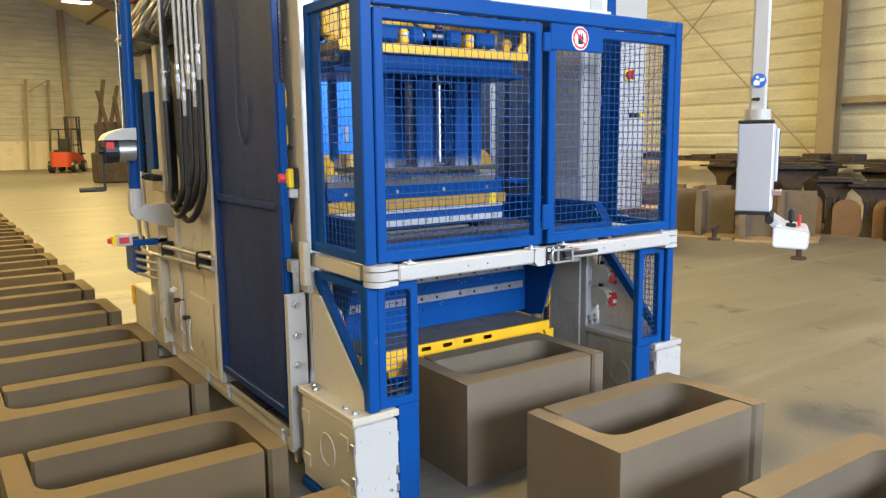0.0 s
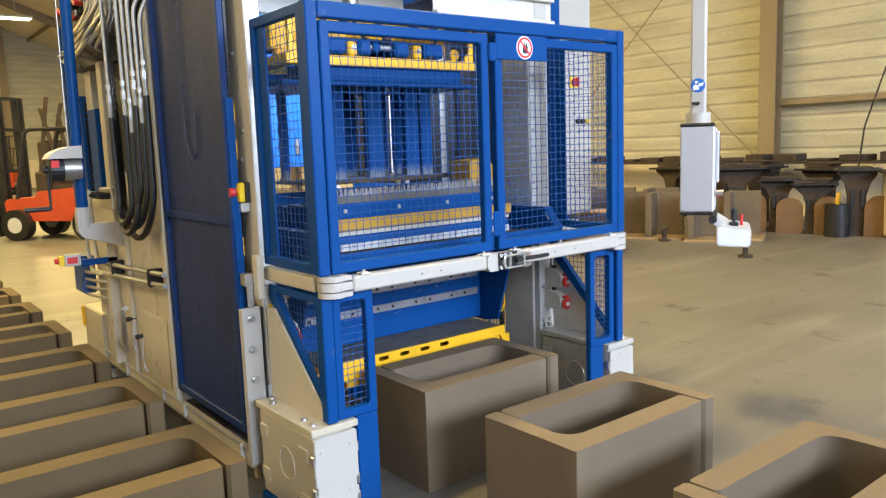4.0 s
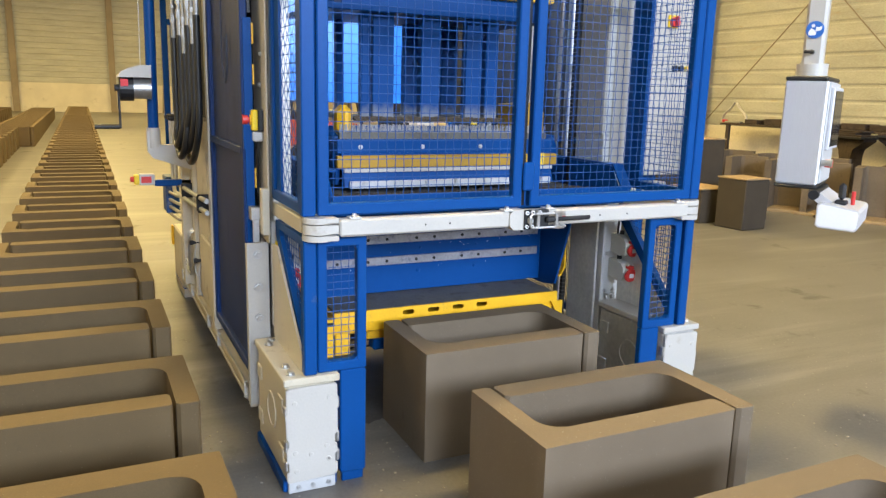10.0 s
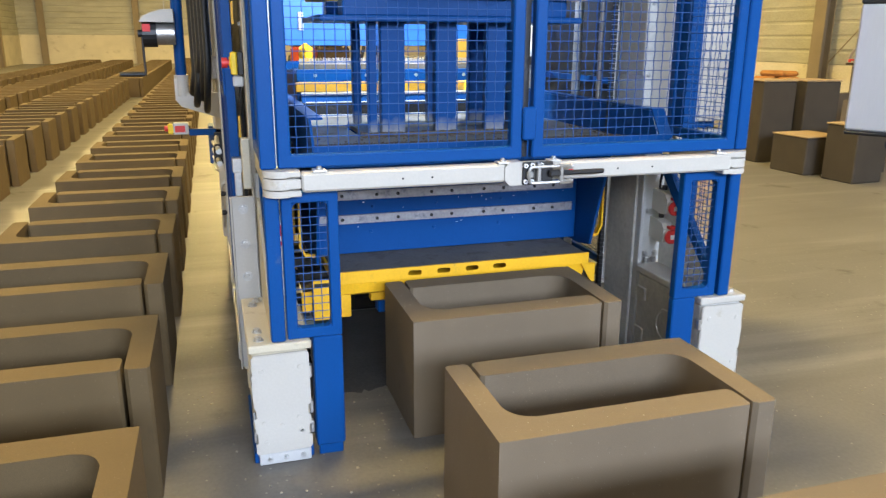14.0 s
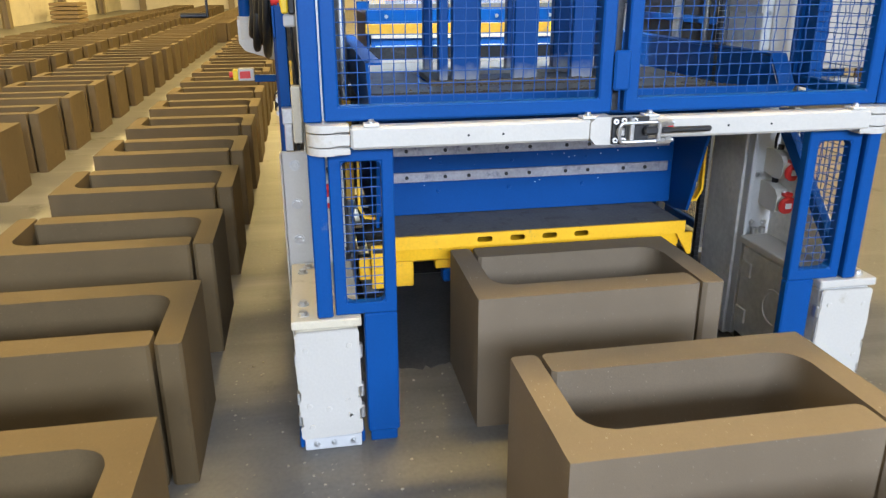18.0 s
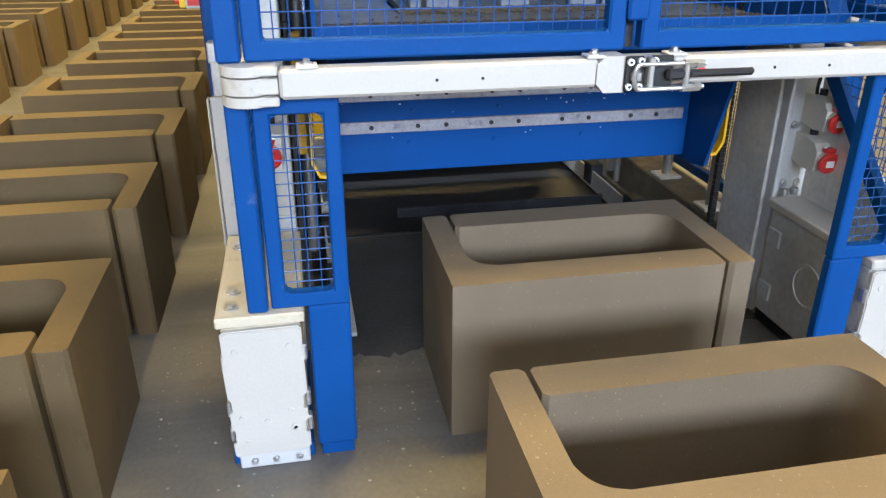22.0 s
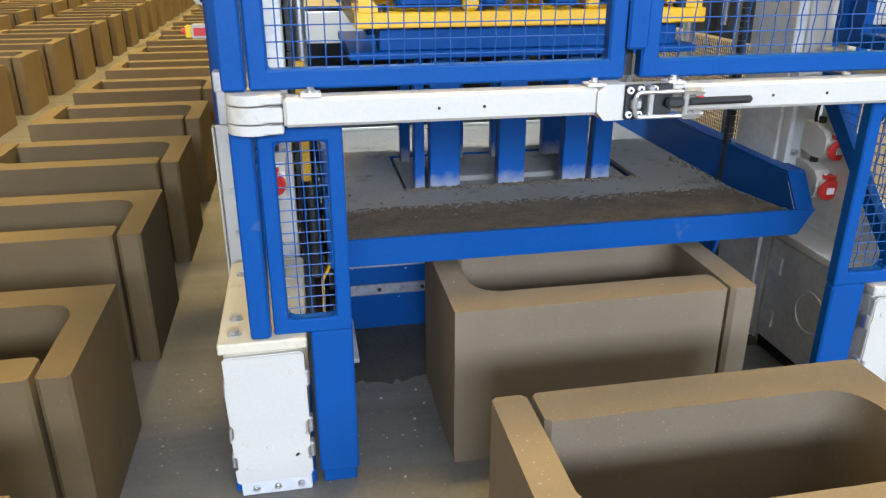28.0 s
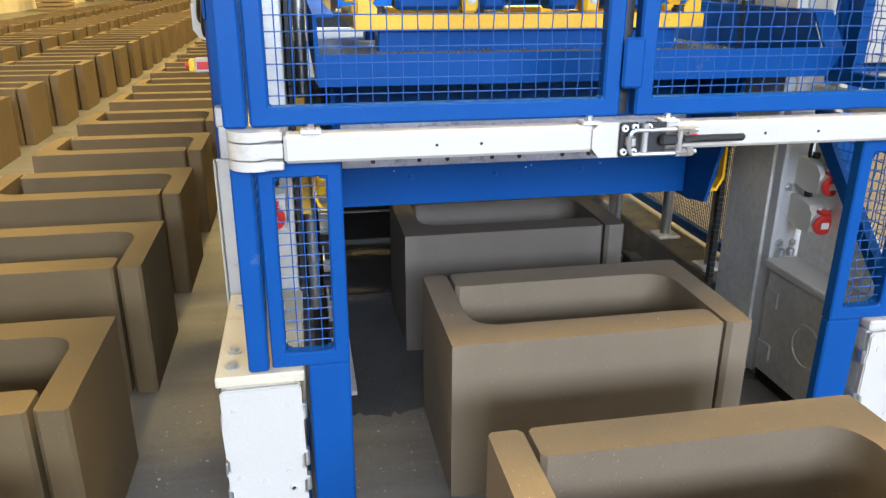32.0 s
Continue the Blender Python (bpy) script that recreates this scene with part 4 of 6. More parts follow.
part("red_button", cyl(cyl(B(), (1.4248, 3.070, 1.360), (1.414, 3.070, 1.360), 0.014, 14), (1.414, 3.070, 1.360), (1.394, 3.070, 1.360), 0.021, 20, 0.019), RED, es, smooth=True)
part("collar", cyl(B(), (1.4249, 3.070, 1.360), (1.421, 3.070, 1.360), 0.024, 20), YELLOW, es)
part("connector", bx(B(), 1.430, 1.470, 3.040, 3.088, 1.272, 1.3135, 0.006), GREY, es)
part("cable", pipe(B(), [(1.455, 3.07, 1.272), (1.455, 3.075, 1.22), (1.462, 3.12, 1.12), (1.466, 3.15, 0.95)], 0.005, 6), PLASTIC, es)
panel = part("side_mesh_door", frame_ring(B(), 3.075, 3.955, 0.275, 2.55, 0.042, "x", 1.393, 1.423), NAVY, machine, "tall navy framed side door of dark perforated sheet")
part("perforated_sheet", bx(B(), 1.413, 1.416, 3.11, 3.92, 0.312, 2.515), HOLED, panel)
part("mid_rail", bx(B(), 1.392, 1.408, 3.117, 3.913, 1.215, 1.248, 0.003), NAVY, panel)
part("cable_loop", pipe(B(), [(1.405, 3.42, 2.45), (1.404, 3.50, 2.49), (1.402, 3.56, 2.42), (1.402, 3.57, 1.60), (1.402, 3.50, 1.50), (1.402, 3.44, 1.55), (1.403, 3.43, 1.72)], 0.004, 8), PERFORATED, panel)
guide = part("blue_angle", bx(bx(B(), 1.394, 1.402, 3.052, 3.074, 1.24, 1.34, 0.002), 1.402, 1.436, 3.062, 3.074, 0.45, 1.76, 0.002), BLUE, machine)
for x, z, links in ((1.424, 1.78, 40), (1.447, 0.36, 34)):
    ch = B()
    for k in range(links):
        bx(ch, x, x + 0.012, 3.076, 3.084, z + k * 0.0165, z + 0.0145 + k * 0.0165)
    part("roller_chain", ch, PLASTIC, machine)
part("bolt_lock", bx(bx(B(), 1.405, 1.450, 3.0, 3.05, 0.955, 1.01, 0.003), 1.410, 1.438, 2.994, 3.0, 0.865, 0.96, 0.003), STEEL, machine)
for k, z in enumerate((0.62, 0.90, 1.08, 1.5, 1.66)):
    part("yellow_tag", bx(B(), 1.440, 1.448, 3.080, 3.090, z, z + 0.08), YELLOW, machine)
sillm = part("sill_rail", bx(B(), 1.398, 1.436, 3.055, 5.9, 0.12, 0.195, 0.004), CREAM, machine, "long dusty cream sill beam")
part("sill_pipe", cyl(B(), (1.390, 3.06, 0.206), (1.390, 5.4, 0.206), 0.0065, 8), STEEL, sillm)
part("sill_pipe", cyl(B(), (1.388, 3.1, 0.15), (1.388, 5.4, 0.15), 0.006, 8), STEEL, sillm)
for y in (3.12, 3.85, 4.2, 4.9, 5.4):
    part("pipe_clamp", bx(B(), 1.380, 1.3975, y, y + 0.018, 0.140, 0.218, 0.003), GREY, sillm)
skin = part("hydraulic_panel", bx(B(), 1.42, 1.50, 3.97, 5.55, 0.20, 1.30, 0.004), CREAM, machine, "cream steel side plate carrying hydraulic pipes")
part("rib", bx(B(), 1.385, 1.419, 3.97, 4.02, 0.2, 2.3, 0.003), CREAM, skin)
part("rib", bx(B(), 1.395, 1.419, 4.72, 4.76, 0.2, 1.3, 0.003), CREAM, skin)
part("rib", bx(B(), 1.36, 1.419, 5.02, 5.10, 0.2, 1.12, 0.003), CREAM, skin)
part("mast_post", bx(B(), 1.372, 1.419, 4.83, 4.93, 1.12, 2.1, 0.004), CREAM, skin)
part("rounded_plate", slab(B(), [(4.62, 1.10), (5.02, 1.10), (5.02, 1.40), (4.98, 1.44), (4.72, 1.44), (4.62, 1.34)], "x", 1.421, 1.433), CREAM, skin)
# added dark sheet, stands for the shade behind the hoses
part("hose_shade_sheet", bx(B(), 1.505, 1.515, 3.97, 5.39, 1.301, 2.1), DARK_STEEL, skin)
part("blue_post", bx(B(), 1.40, 1.46, 5.16, 5.34, 1.301, 1.84, 0.005), BLUE, skin)
part("plate_seam", bx(B(), 1.4165, 1.4198, 4.295, 4.315, 0.30, 1.12), CREAM, skin)
part("cover_plate", bx(B(), 1.402, 1.419, 4.1, 4.55, 0.24, 0.62, 0.003), CREAM, skin)
rear_foot = part("rear_foot", bx(bx(B(), 1.39, 1.56, 5.45, 5.95, 0.068, 0.455, 0.01), 1.395, 1.57, 5.44, 5.96, 0.0, 0.064), CREAM, machine)
part("foot_base", bx(B(), 1.39, 1.575, 5.43, 5.97, 0.0665, 0.0675), BLUE, rear_foot)
part("yellow_lug", bx(B(), 1.372, 1.389, 5.9, 5.95, 0.30, 0.45, 0.006), YELLOW, rear_foot)
for k in range(5):
    xo, half, low, fit_z = 1.345 - 0.016 * k, 0.285 - 0.038 * k, 1.085 + 0.030 * (k * 2 % 5), 1.93 - 0.045 * (k * 3 % 5)
    ends = (4.21 - half, 4.21 + half)
    for y in ends:
        pp = part("hydraulic_pipe", pipe(B(), [(xo, y, fit_z), (xo, y, 2.22 + 0.05 * k), (1.40, y, 2.34 + 0.04 * k), (1.40, y, 2.58)], 0.011, 8), STEEL, machine, "bright steel hydraulic pipe")
        part("fitting", cyl(cyl(B(), (xo, y, fit_z - 0.02), (xo, y, fit_z + 0.025), 0.017, 6), (xo, y, fit_z - 0.11), (xo, y, fit_z - 0.02), 0.013, 12), DULL_FITTING, pp)
        part("nut", cyl(B(), (xo, y, fit_z + 0.05), (xo, y, fit_z + 0.075), 0.016, 6), DULL_FITTING, pp)
    pts = [Vector((xo, ends[0], fit_z - 0.10)), Vector((xo, ends[0] + 0.012, 1.45))]
    for i in range(0, 13):
        a = math.pi * i / 12
        pts.append(Vector((xo - 0.02 * math.sin(a), 4.21 - math.cos(a) * (half - 0.014), low + half * 0.9 - math.sin(a) * half * 0.9)))
    pts += [Vector((xo, ends[1] - 0.012, 1.45)), Vector((xo, ends[1], fit_z - 0.10))]
    part("hydraulic_hose", pipe(B(), pts, 0.0175, 10), RUBBER, machine, "black rubber hydraulic hose hanging in a loop", smooth=True)
part("pipe_clamp", bx(bx(B(), 1.335, 1.38, 4.02, 4.46, 2.05, 2.08, 0.003), 1.335, 1.38, 4.02, 4.46, 2.18, 2.21, 0.003), DARK_STEEL, machine)
for top, dz, far in ((0.98, 0.0, 5.31), (0.94, -0.06, 5.50)):
    part("hydraulic_pipe", pipe(B(), [(1.36, far + 0.02, top + 0.34), (1.36, far + 0.01, 0.95 + dz), (1.36, far - 0.05, 0.845 + dz * 1.3), (1.36, 4.17, 0.895 + dz), (1.365, 3.94, 0.905 + dz)], 0.0135, 10), STEEL, machine, "bright steel hydraulic pipe", smooth=True)
pb = part("pipe_block", bx(B(), 1.345, 1.419, 4.14, 4.17, 0.815, 0.915, 0.004), DARK_STEEL, machine)
part("clamp_plate", bx(B(), 1.340, 1.3445, 4.143, 4.167, 0.825, 0.905, 0.002), DARK_STEEL, pb)
part("pipe_block", bx(B(), 1.346, 1.419, 4.88, 4.91, 0.80, 0.89, 0.004), DARK_STEEL, machine)
for k in range(4):
    z = 0.765 - 0.052 * k
    part("return_pipe", pipe(B(), [(1.40, 5.86, z), (1.335, 5.80, z), (1.335, 5.52 + 0.02 * k, z - 0.012), (1.350, 5.13, z + 0.012), (1.405, 5.08, z + 0.012)], 0.0115, 8), STEEL, machine, smooth=True)
for k in range(3):
    part("u_pipe", pipe(B(), [(1.40, 5.16 - 0.055 * k, 0.66), (1.372, 5.16 - 0.055 * k, 0.62), (1.372, 5.14 - 0.05 * k, 0.335 + 0.022 * k), (1.372, 4.80 + 0.035 * k, 0.315 + 0.022 * k), (1.372, 4.79 + 0.035 * k, 0.58), (1.40, 4.79 + 0.035 * k, 0.60)], 0.0062, 6), STEEL, machine, smooth=True)
for y, z in ((5.09, 0.538), (4.73, 0.539), (4.56, 0.46)):
    tp = part("test_point", cyl(cyl(B(), (1.419, y, z), (1.382, y, z), 0.011, 12), (1.382, y, z), (1.362, y, z), 0.015, 12), DARK_STEEL, machine)
    part("small_pipe", pipe(B(), [(1.40, y - 0.02, z - 0.015), (1.388, y - 0.02, z - 0.06), (1.388, y - 0.03, z - 0.18), (1.40, y - 0.05, z - 0.21)], 0.0055, 6), STEEL, tp)
vb = part("valve_block", bx(B(), 1.34, 1.419, 4.72, 5.0, 1.215, 1.345, 0.008), STEEL, machine)
for y in (4.76, 4.86, 4.95):
    part("solenoid", cyl(cyl(B(), (1.339, y, 1.30), (1.285, y, 1.30), 0.020, 12), (1.285, y, 1.30), (1.27, y, 1.30), 0.010, 10), DARK_STEEL, vb)
# winch post with crank
wp = part("winch_bracket", slab(B(), [(1.18, 1.06), (1.42, 0.98), (1.42, 1.14), (1.20, 1.14), (1.18, 1.22), (1.15, 1.22), (1.15, 1.10)], "y", 4.76, 4.82), WHITE, machine, "white bracket carrying the winch post")
part("post_sleeve", cyl(B(), (1.19, 4.79, 1.12), (1.19, 4.79, 1.24), 0.040, 18), WHITE, wp)
post = part("winch_post", cyl(B(), (1.19, 4.79, 1.24), (1.215, 4.79, 3.2), 0.031, 18), BLUE, machine, "blue round winch post", smooth=True)
winch = part("winch", cyl(B(), (1.18, 4.70, 1.47), (1.06, 4.70, 1.47), 0.062, 20), STEEL, machine, "hand winch with chrome drum and black crank", smooth=True)
part("winch_cover", slab(B(), [(1.00, 1.53), (1.18, 1.53), (1.18, 1.60), (1.12, 1.597), (1.06, 1.58), (1.02, 1.56)], "y", 4.62, 4.78), WHITE, winch)
part("gear_case", cyl(B(), (1.085, 4.70, 1.47), (1.012, 4.70, 1.47), 0.074, 18), PLASTIC, winch)
part("red_label", bx(B(), 1.015, 1.055, 4.622, 4.6275, 1.48, 1.52), SIGN_RED, winch)
part("crank_arm", bx(B(), 1.0, 1.012, 4.688, 4.712, 1.24, 1.48, 0.003), DARK_STEEL, winch)
part("crank_grip", cyl(B(), (1.0, 4.70, 1.25), (0.87, 4.70, 1.25), 0.014, 12), PLASTIC, winch)
part("crank_hub", cyl(B(), (1.015, 4.70, 1.47), (0.985, 4.70, 1.47), 0.02, 12), DARK_STEEL, winch)
part("winch_rope", cyl(B(), (1.13, 4.72, 1.53), (1.16, 4.76, 3.2), 0.003, 6), STEEL, winch)
es2 = part("rear_stop_box", bx(B(), 1.11, 1.20, 5.0, 5.07, 0.87, 0.94, 0.005), GREY, machine, "small grey control box with red and yellow button")
part("red_button", cyl(B(), (1.078, 5.035, 0.905), (1.058, 5.035, 0.905), 0.017, 14), RED, es2)
part("yellow_collar", bx(B(), 1.079, 1.1095, 5.005, 5.065, 0.875, 0.935, 0.005), SIGN_YELLOW, es2)
part("box_label", bx(B(), 1.12, 1.18, 4.997, 4.9995, 0.885, 0.925), RED, es2)
part("box_arm", bx(B(), 1.20, 1.42, 5.02, 5.05, 0.86, 0.90, 0.003), BLUE, es2)
part("terminal_box", bx(B(), 1.31, 1.40, 5.53, 5.75, 0.60, 0.86, 0.008), BLUE_DUSTY, machine)
cool = part("oil_cooler", bx(B(), 1.42, 1.62, 5.6, 5.9, 1.05, 1.95, 0.006), BLUE, machine, "blue oil cooler with dark fins")
for k in range(22):
    part("cooler_fin", bx(B(), 1.44, 1.60, 5.590, 5.599, 1.08 + k * 0.038, 1.105 + k * 0.038), DARK_STEEL, cool)
part("cooler_frame", bx(bx(B(), 1.335, 1.375, 5.60, 5.64, 1.0, 2.4, 0.004), 1.375, 1.419, 5.60, 5.64, 1.9, 1.94, 0.004), BLUE, cool)
man = part("valve_manifold", bx(B(), 1.40, 1.50, 4.55, 5.6, 2.1, 2.55, 0.006), DARK_STEEL, machine, "hydraulic valve manifold with bent chrome pipes")
for k in range(12):
    y, z = 4.62 + 0.075 * k, 2.12 + 0.03 * (k % 5)
    part("manifold_pipe", pipe(B(), [(1.40, y, z), (1.30 - 0.012 * (k % 3), y, z + 0.02), (1.30 - 0.012 * (k % 3), y - 0.20 - 0.02 * k, z + 0.07), (1.33, y - 0.26 - 0.03 * k, z + 0.16), (1.33, y - 0.28 - 0.03 * k, 2.58)], 0.012, 8), STEEL, man)
for k in range(6):
    part("valve", bx(cyl(B(), (1.40, 4.66 + 0.15 * k, 2.46), (1.29, 4.66 + 0.15 * k, 2.46), 0.026, 14), 1.36, 1.3995, 4.625 + 0.15 * k, 4.695 + 0.15 * k, 2.42, 2.52, 0.004), (DARK_STEEL, STEEL, RED)[k % 3], man)
# rear frame and hopper
for x in (1.45, 3.17):
    part("rear_column", bx(B(), x, x + 0.15, 5.4, 5.55, 0.0, 2.6, 0.004), CREAM, machine)
part("hopper", bx(B(), 1.605, 3.165, 5.46, 5.50, 1.40, 2.6, 0.004), BRIGHT_BLUE, machine, "bright blue hopper front plate")
# white plate added where bright rear daylight shows below the filling car
part("rear_daylight_plate", bx(B(), 1.66, 3.16, 4.45, 4.47, 0.90, 1.04, 0.003), WHITE, machine, "white plate standing for the bright rear daylight")
part("yellow_guide", bx(B(), 1.622, 1.655, 3.28, 3.31, 0.60, 0.99, 0.003), DULL_YELLOW, machine)
part("yellow_guide", bx(B(), 3.0, 3.035, 4.135, 4.16, 1.30, 2.6, 0.003), SIGN_YELLOW, machine)
# added dark sheet, keeps the interior shaded against the hall behind
part("rear_shade_sheet", bx(B(), 1.605, 3.165, 5.52, 5.54, 0.06, 0.98), DARK_STEEL, machine)
for x in (1.95, 2.55, 2.95):
    part("hopper_latch", bx(bx(B(), x, x + 0.035, 5.435, 5.459, 1.50, 1.62, 0.004), x + 0.008, x + 0.026, 5.43, 5.4345, 1.56, 1.61), STEEL, machine)
for x, y in ((1.652, 3.72), (1.652, 4.05)):
    part("guide_rod", cyl(B(), (x, y, 0.06), (x, y, 2.6), 0.022, 14), STEEL, machine, "chrome guide rod", smooth=True)
for x in (1.70, 3.075):
    rl = part("floor_rail", bx(bx(B(), x, x + 0.07, 3.05, 5.4, 0.03, 0.045), x, x + 0.008, 3.05, 5.4, 0.045, 0.12), GALV, machine)
    for y in (3.3, 3.8, 4.3):
        part("rail_block", bx(B(), x - 0.01, x + 0.06, y, y + 0.09, 0.046, 0.15, 0.005), DARK_STEEL, rl)
part("bed_step", bx(bx(B(), 2.05, 3.06, 4.110, 4.124, 0.054, 0.062, 0.002), 2.05, 3.06, 4.112, 4.122, 0.0125, 0.0539), DARK_STEEL, machine, "dark steel edge of the bed plate")
part("rear_cross_bar", bx(B(), 1.70, 3.14, 5.0, 5.012, 0.06, 0.07), STEEL, machine)
ch = B()
for k in range(90):
    bx(ch, 3.132, 3.152, 3.262, 3.285, 0.12 + k * 0.0215, 0.139 + k * 0.0215)
part("roller_chain", ch, PLASTIC, machine)
part("top_frame", bx(bx(bx(B(), 1.42, 3.36, 3.0, 3.08, 2.6, 2.7, 0.005), 1.42, 1.52, 3.08, 5.5, 2.6, 2.7, 0.005), 3.26, 3.36, 3.08, 5.5, 2.6, 2.7, 0.005), CREAM, machine)
# unseen sheet added to keep the overhead lamp's light out of the machine
part("top_light_shield", bx(B(), 1.53, 3.25, 3.09, 5.5, 2.62, 2.64), GALV, machine)
part("tube_lamp", bx(bx(B(), 1.75, 3.05, 3.98, 4.02, 2.30, 2.36, 0.004), 1.79, 3.01, 3.985, 4.015, 2.36, 2.62), GREY, machine)
part("lamp_tube", cyl(B(), (1.80, 4.04, 2.34), (3.0, 4.04, 2.34), 0.013, 10), TUBE_GLOW, machine)
# two added dark sheets give the left interior its shade
part("inner_shade_sheet", bx(B(), 1.607, 1.619, 3.29, 5.39, 0.10, 1.02), DARK_STEEL, machine)
part("upper_shade_sheet", bx(B(), 1.607, 1.619, 3.285, 5.39, 1.024, 2.6), DARK_STEEL, machine)
far_side = part("outer_mesh_panel", frame_ring(B(), 3.30, 5.39, 0.20, 2.60, 0.045, "x", 3.425, 3.455), BLUE, machine, "framed panel of dark expanded metal")
part("expanded_metal", wires(B(), 3.34, 5.35, 0.24, 0.94, 0.016, 0.0022, "x", 3.44), PERFORATED, far_side)
part("mid_rail", bx(B(), 3.428, 3.45, 3.346, 5.344, 1.215, 1.25, 0.003), BLUE, far_side)
# added dark sheet behind the mesh for the shaded interior
part("mesh_shade_sheet", bx(B(), 3.452, 3.456, 3.346, 5.344, 0.95, 2.554), DARK_STEEL, far_side)
part("base_beam", bx(B(), 3.27, 3.46, 3.30, 5.40, 0.0, 0.17, 0.006), DUSTY_STEEL, machine, "dusty steel base beam")
for y in (3.60, 4.02):
    rd = part("guide_rod", cyl(B(), (3.335, y, 0.172), (3.335, y, 2.6), 0.024, 18), STEEL, machine, "chrome guide rod", smooth=True)
    part("rod_foot", bx(B(), 3.28, 3.39, y - 0.055, y + 0.055, 0.1705, 0.185, 0.004), GALV, rd)
part("slide_rod", cyl(B(), (3.21, 4.30, 0.06), (3.21, 4.30, 2.6), 0.015, 12), STEEL, machine, "thin chrome slide rod", smooth=True)
part("slide_rod", cyl(B(), (3.20, 3.50, 1.05), (3.20, 3.50, 2.6), 0.013, 12), STEEL, machine, "thin chrome slide rod", smooth=True)
for x in (3.25, 1.66):
    lc2 = part("lift_cylinder", cyl(B(), (x, 4.47, 1.35), (x, 4.47, 2.6), 0.042, 18), GREY, machine, "grey hydraulic lift cylinder", smooth=True)
    part("piston_rod", cyl(B(), (x, 4.47, 0.06), (x, 4.47, 1.34), 0.02, 12), STEEL, lc2, smooth=True)
    part("cylinder_gland", cyl(B(), (x, 4.47, 1.30), (x, 4.47, 1.349), 0.048, 18), DARK_STEEL, lc2, smooth=True)
# dark bed and floor patch: shade below the machine put into the colour
part("bed_plate", bx(B(), 1.62, 3.235, 3.95, 5.5, 0.004, 0.012), BED_SHADE, machine, "steel bed plate, darkened for the shade below the machine")
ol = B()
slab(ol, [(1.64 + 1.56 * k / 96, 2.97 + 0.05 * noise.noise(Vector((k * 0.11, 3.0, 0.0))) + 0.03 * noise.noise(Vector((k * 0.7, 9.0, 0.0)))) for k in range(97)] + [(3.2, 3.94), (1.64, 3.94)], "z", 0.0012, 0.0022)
part("shade_patch", ol, FLOOR_SHADE, machine, "dark floor patch painted for the shade below the machine")
# electrical cabinet
cabm = part("switch_cabinet", bx(B(), 3.505, 3.80, 3.135, 3.42, 1.08, 2.44, 0.006), WHITE, machine, "white electrical switch cabinet")
part("cabinet_door", bx(B(), 3.512, 3.793, 3.122, 3.1345, 1.10, 2.42, 0.004), WHITE, cabm)
sw_m = part("main_switch", bx(B(), 3.60, 3.665, 3.113, 3.1215, 1.845, 1.915, 0.003), SIGN_YELLOW, cabm, "red rotary main switch on a yellow plate")
part("switch_knob", bx(cyl(B(), (3.632, 3.1125, 1.88), (3.632, 3.09, 1.88), 0.026, 18), 3.624, 3.64, 3.072, 3.0895, 1.852, 1.908, 0.004), RED, sw_m)
for k in range(3):
    part("push_button", cyl(B(), (3.665 + 0.042 * k, 3.1215, 1.647), (3.665 + 0.042 * k, 3.104, 1.647), 0.015, 14), (PLASTIC, PLASTIC, SIGN_YELLOW)[k], cabm)
part("door_lock", cyl(B(), (3.775, 3.1215, 1.75), (3.775, 3.112, 1.75), 0.011, 12), STEEL, cabm)
part("cabinet_plinth", bx(B(), 3.52, 3.70, 3.14, 3.40, 0.94, 1.04, 0.006), WHITE, cabm)
part("cabinet_bracket", bx(B(), 3.47, 3.504, 3.17, 3.23, 1.10, 1.20, 0.003), BLUE, cabm)
part("cabinet_leg", bx(bx(bx(B(), 3.54, 3.60, 3.20, 3.26, 0.0, 0.94, 0.003), 3.64, 3.69, 3.30, 3.35, 0.0, 0.94, 0.003), 3.54, 3.69, 3.22, 3.33, 1.0405, 1.0795), BLUE, cabm)

# ---------------- moving parts ----------------
# mould with its spill tray: z 0 is the lower edge of the mould
mould = part("mould_table", bx(bx(B(), 1.745, 3.025, 3.335, 3.375, 0.0, 0.50, 0.003), 1.745, 3.025, 3.895, 3.935, 0.0, 0.50, 0.003), BLUE, machine, "blue steel mould with spill tray")
for x in (1.86, 2.865):
    part("mould_side", bx(B(), x, x + 0.105, 3.375, 3.895, 0.0, 0.50), BLUE, mould)
for z in (0.161, 0.270):
    part("wear_strip", bx(B(), 1.765, 3.0, 3.326, 3.3345, z - 0.021, z + 0.021, 0.002), WORN_STEEL, mould, "worn bare steel strip with bolts")
    for k in range(9):
        x = 1.87 + k * 0.128 + (0.03 if k % 2 else 0)
        part("countersunk_bolt", cyl(B(), (x, 3.3255, z), (x, 3.322, z), 0.008, 8), DARK_STEEL, mould)
for x in (2.0, 2.3, 2.62):
    part("plug_screw", cyl(B(), (x, 3.3345, 0.10), (x, 3.331, 0.10), 0.009, 14, 0.007), BLUE, mould)
    part("plug_screw", cyl(B(), (x + 0.01, 3.3345, 0.215), (x + 0.01, 3.331, 0.215), 0.007, 14, 0.005), BLUE, mould)
flakes, chip = B(), random.Random(17)
for k in range(26):
    x, z = chip.uniform(1.77, 3.0), chip.choice((0.19, 0.205, 0.225, 0.24, 0.246, 0.30, 0.12)) + chip.gauss(0, 0.008)
    if min(abs(z - 0.161), abs(z - 0.270)) < 0.024:
        continue
    w, h = abs(chip.gauss(0, 0.0022)) + 0.0008, chip.uniform(0.0006, 0.0016)
    bx(flakes, x - w, x + w, 3.3342, 3.3349, z - h, z + h)
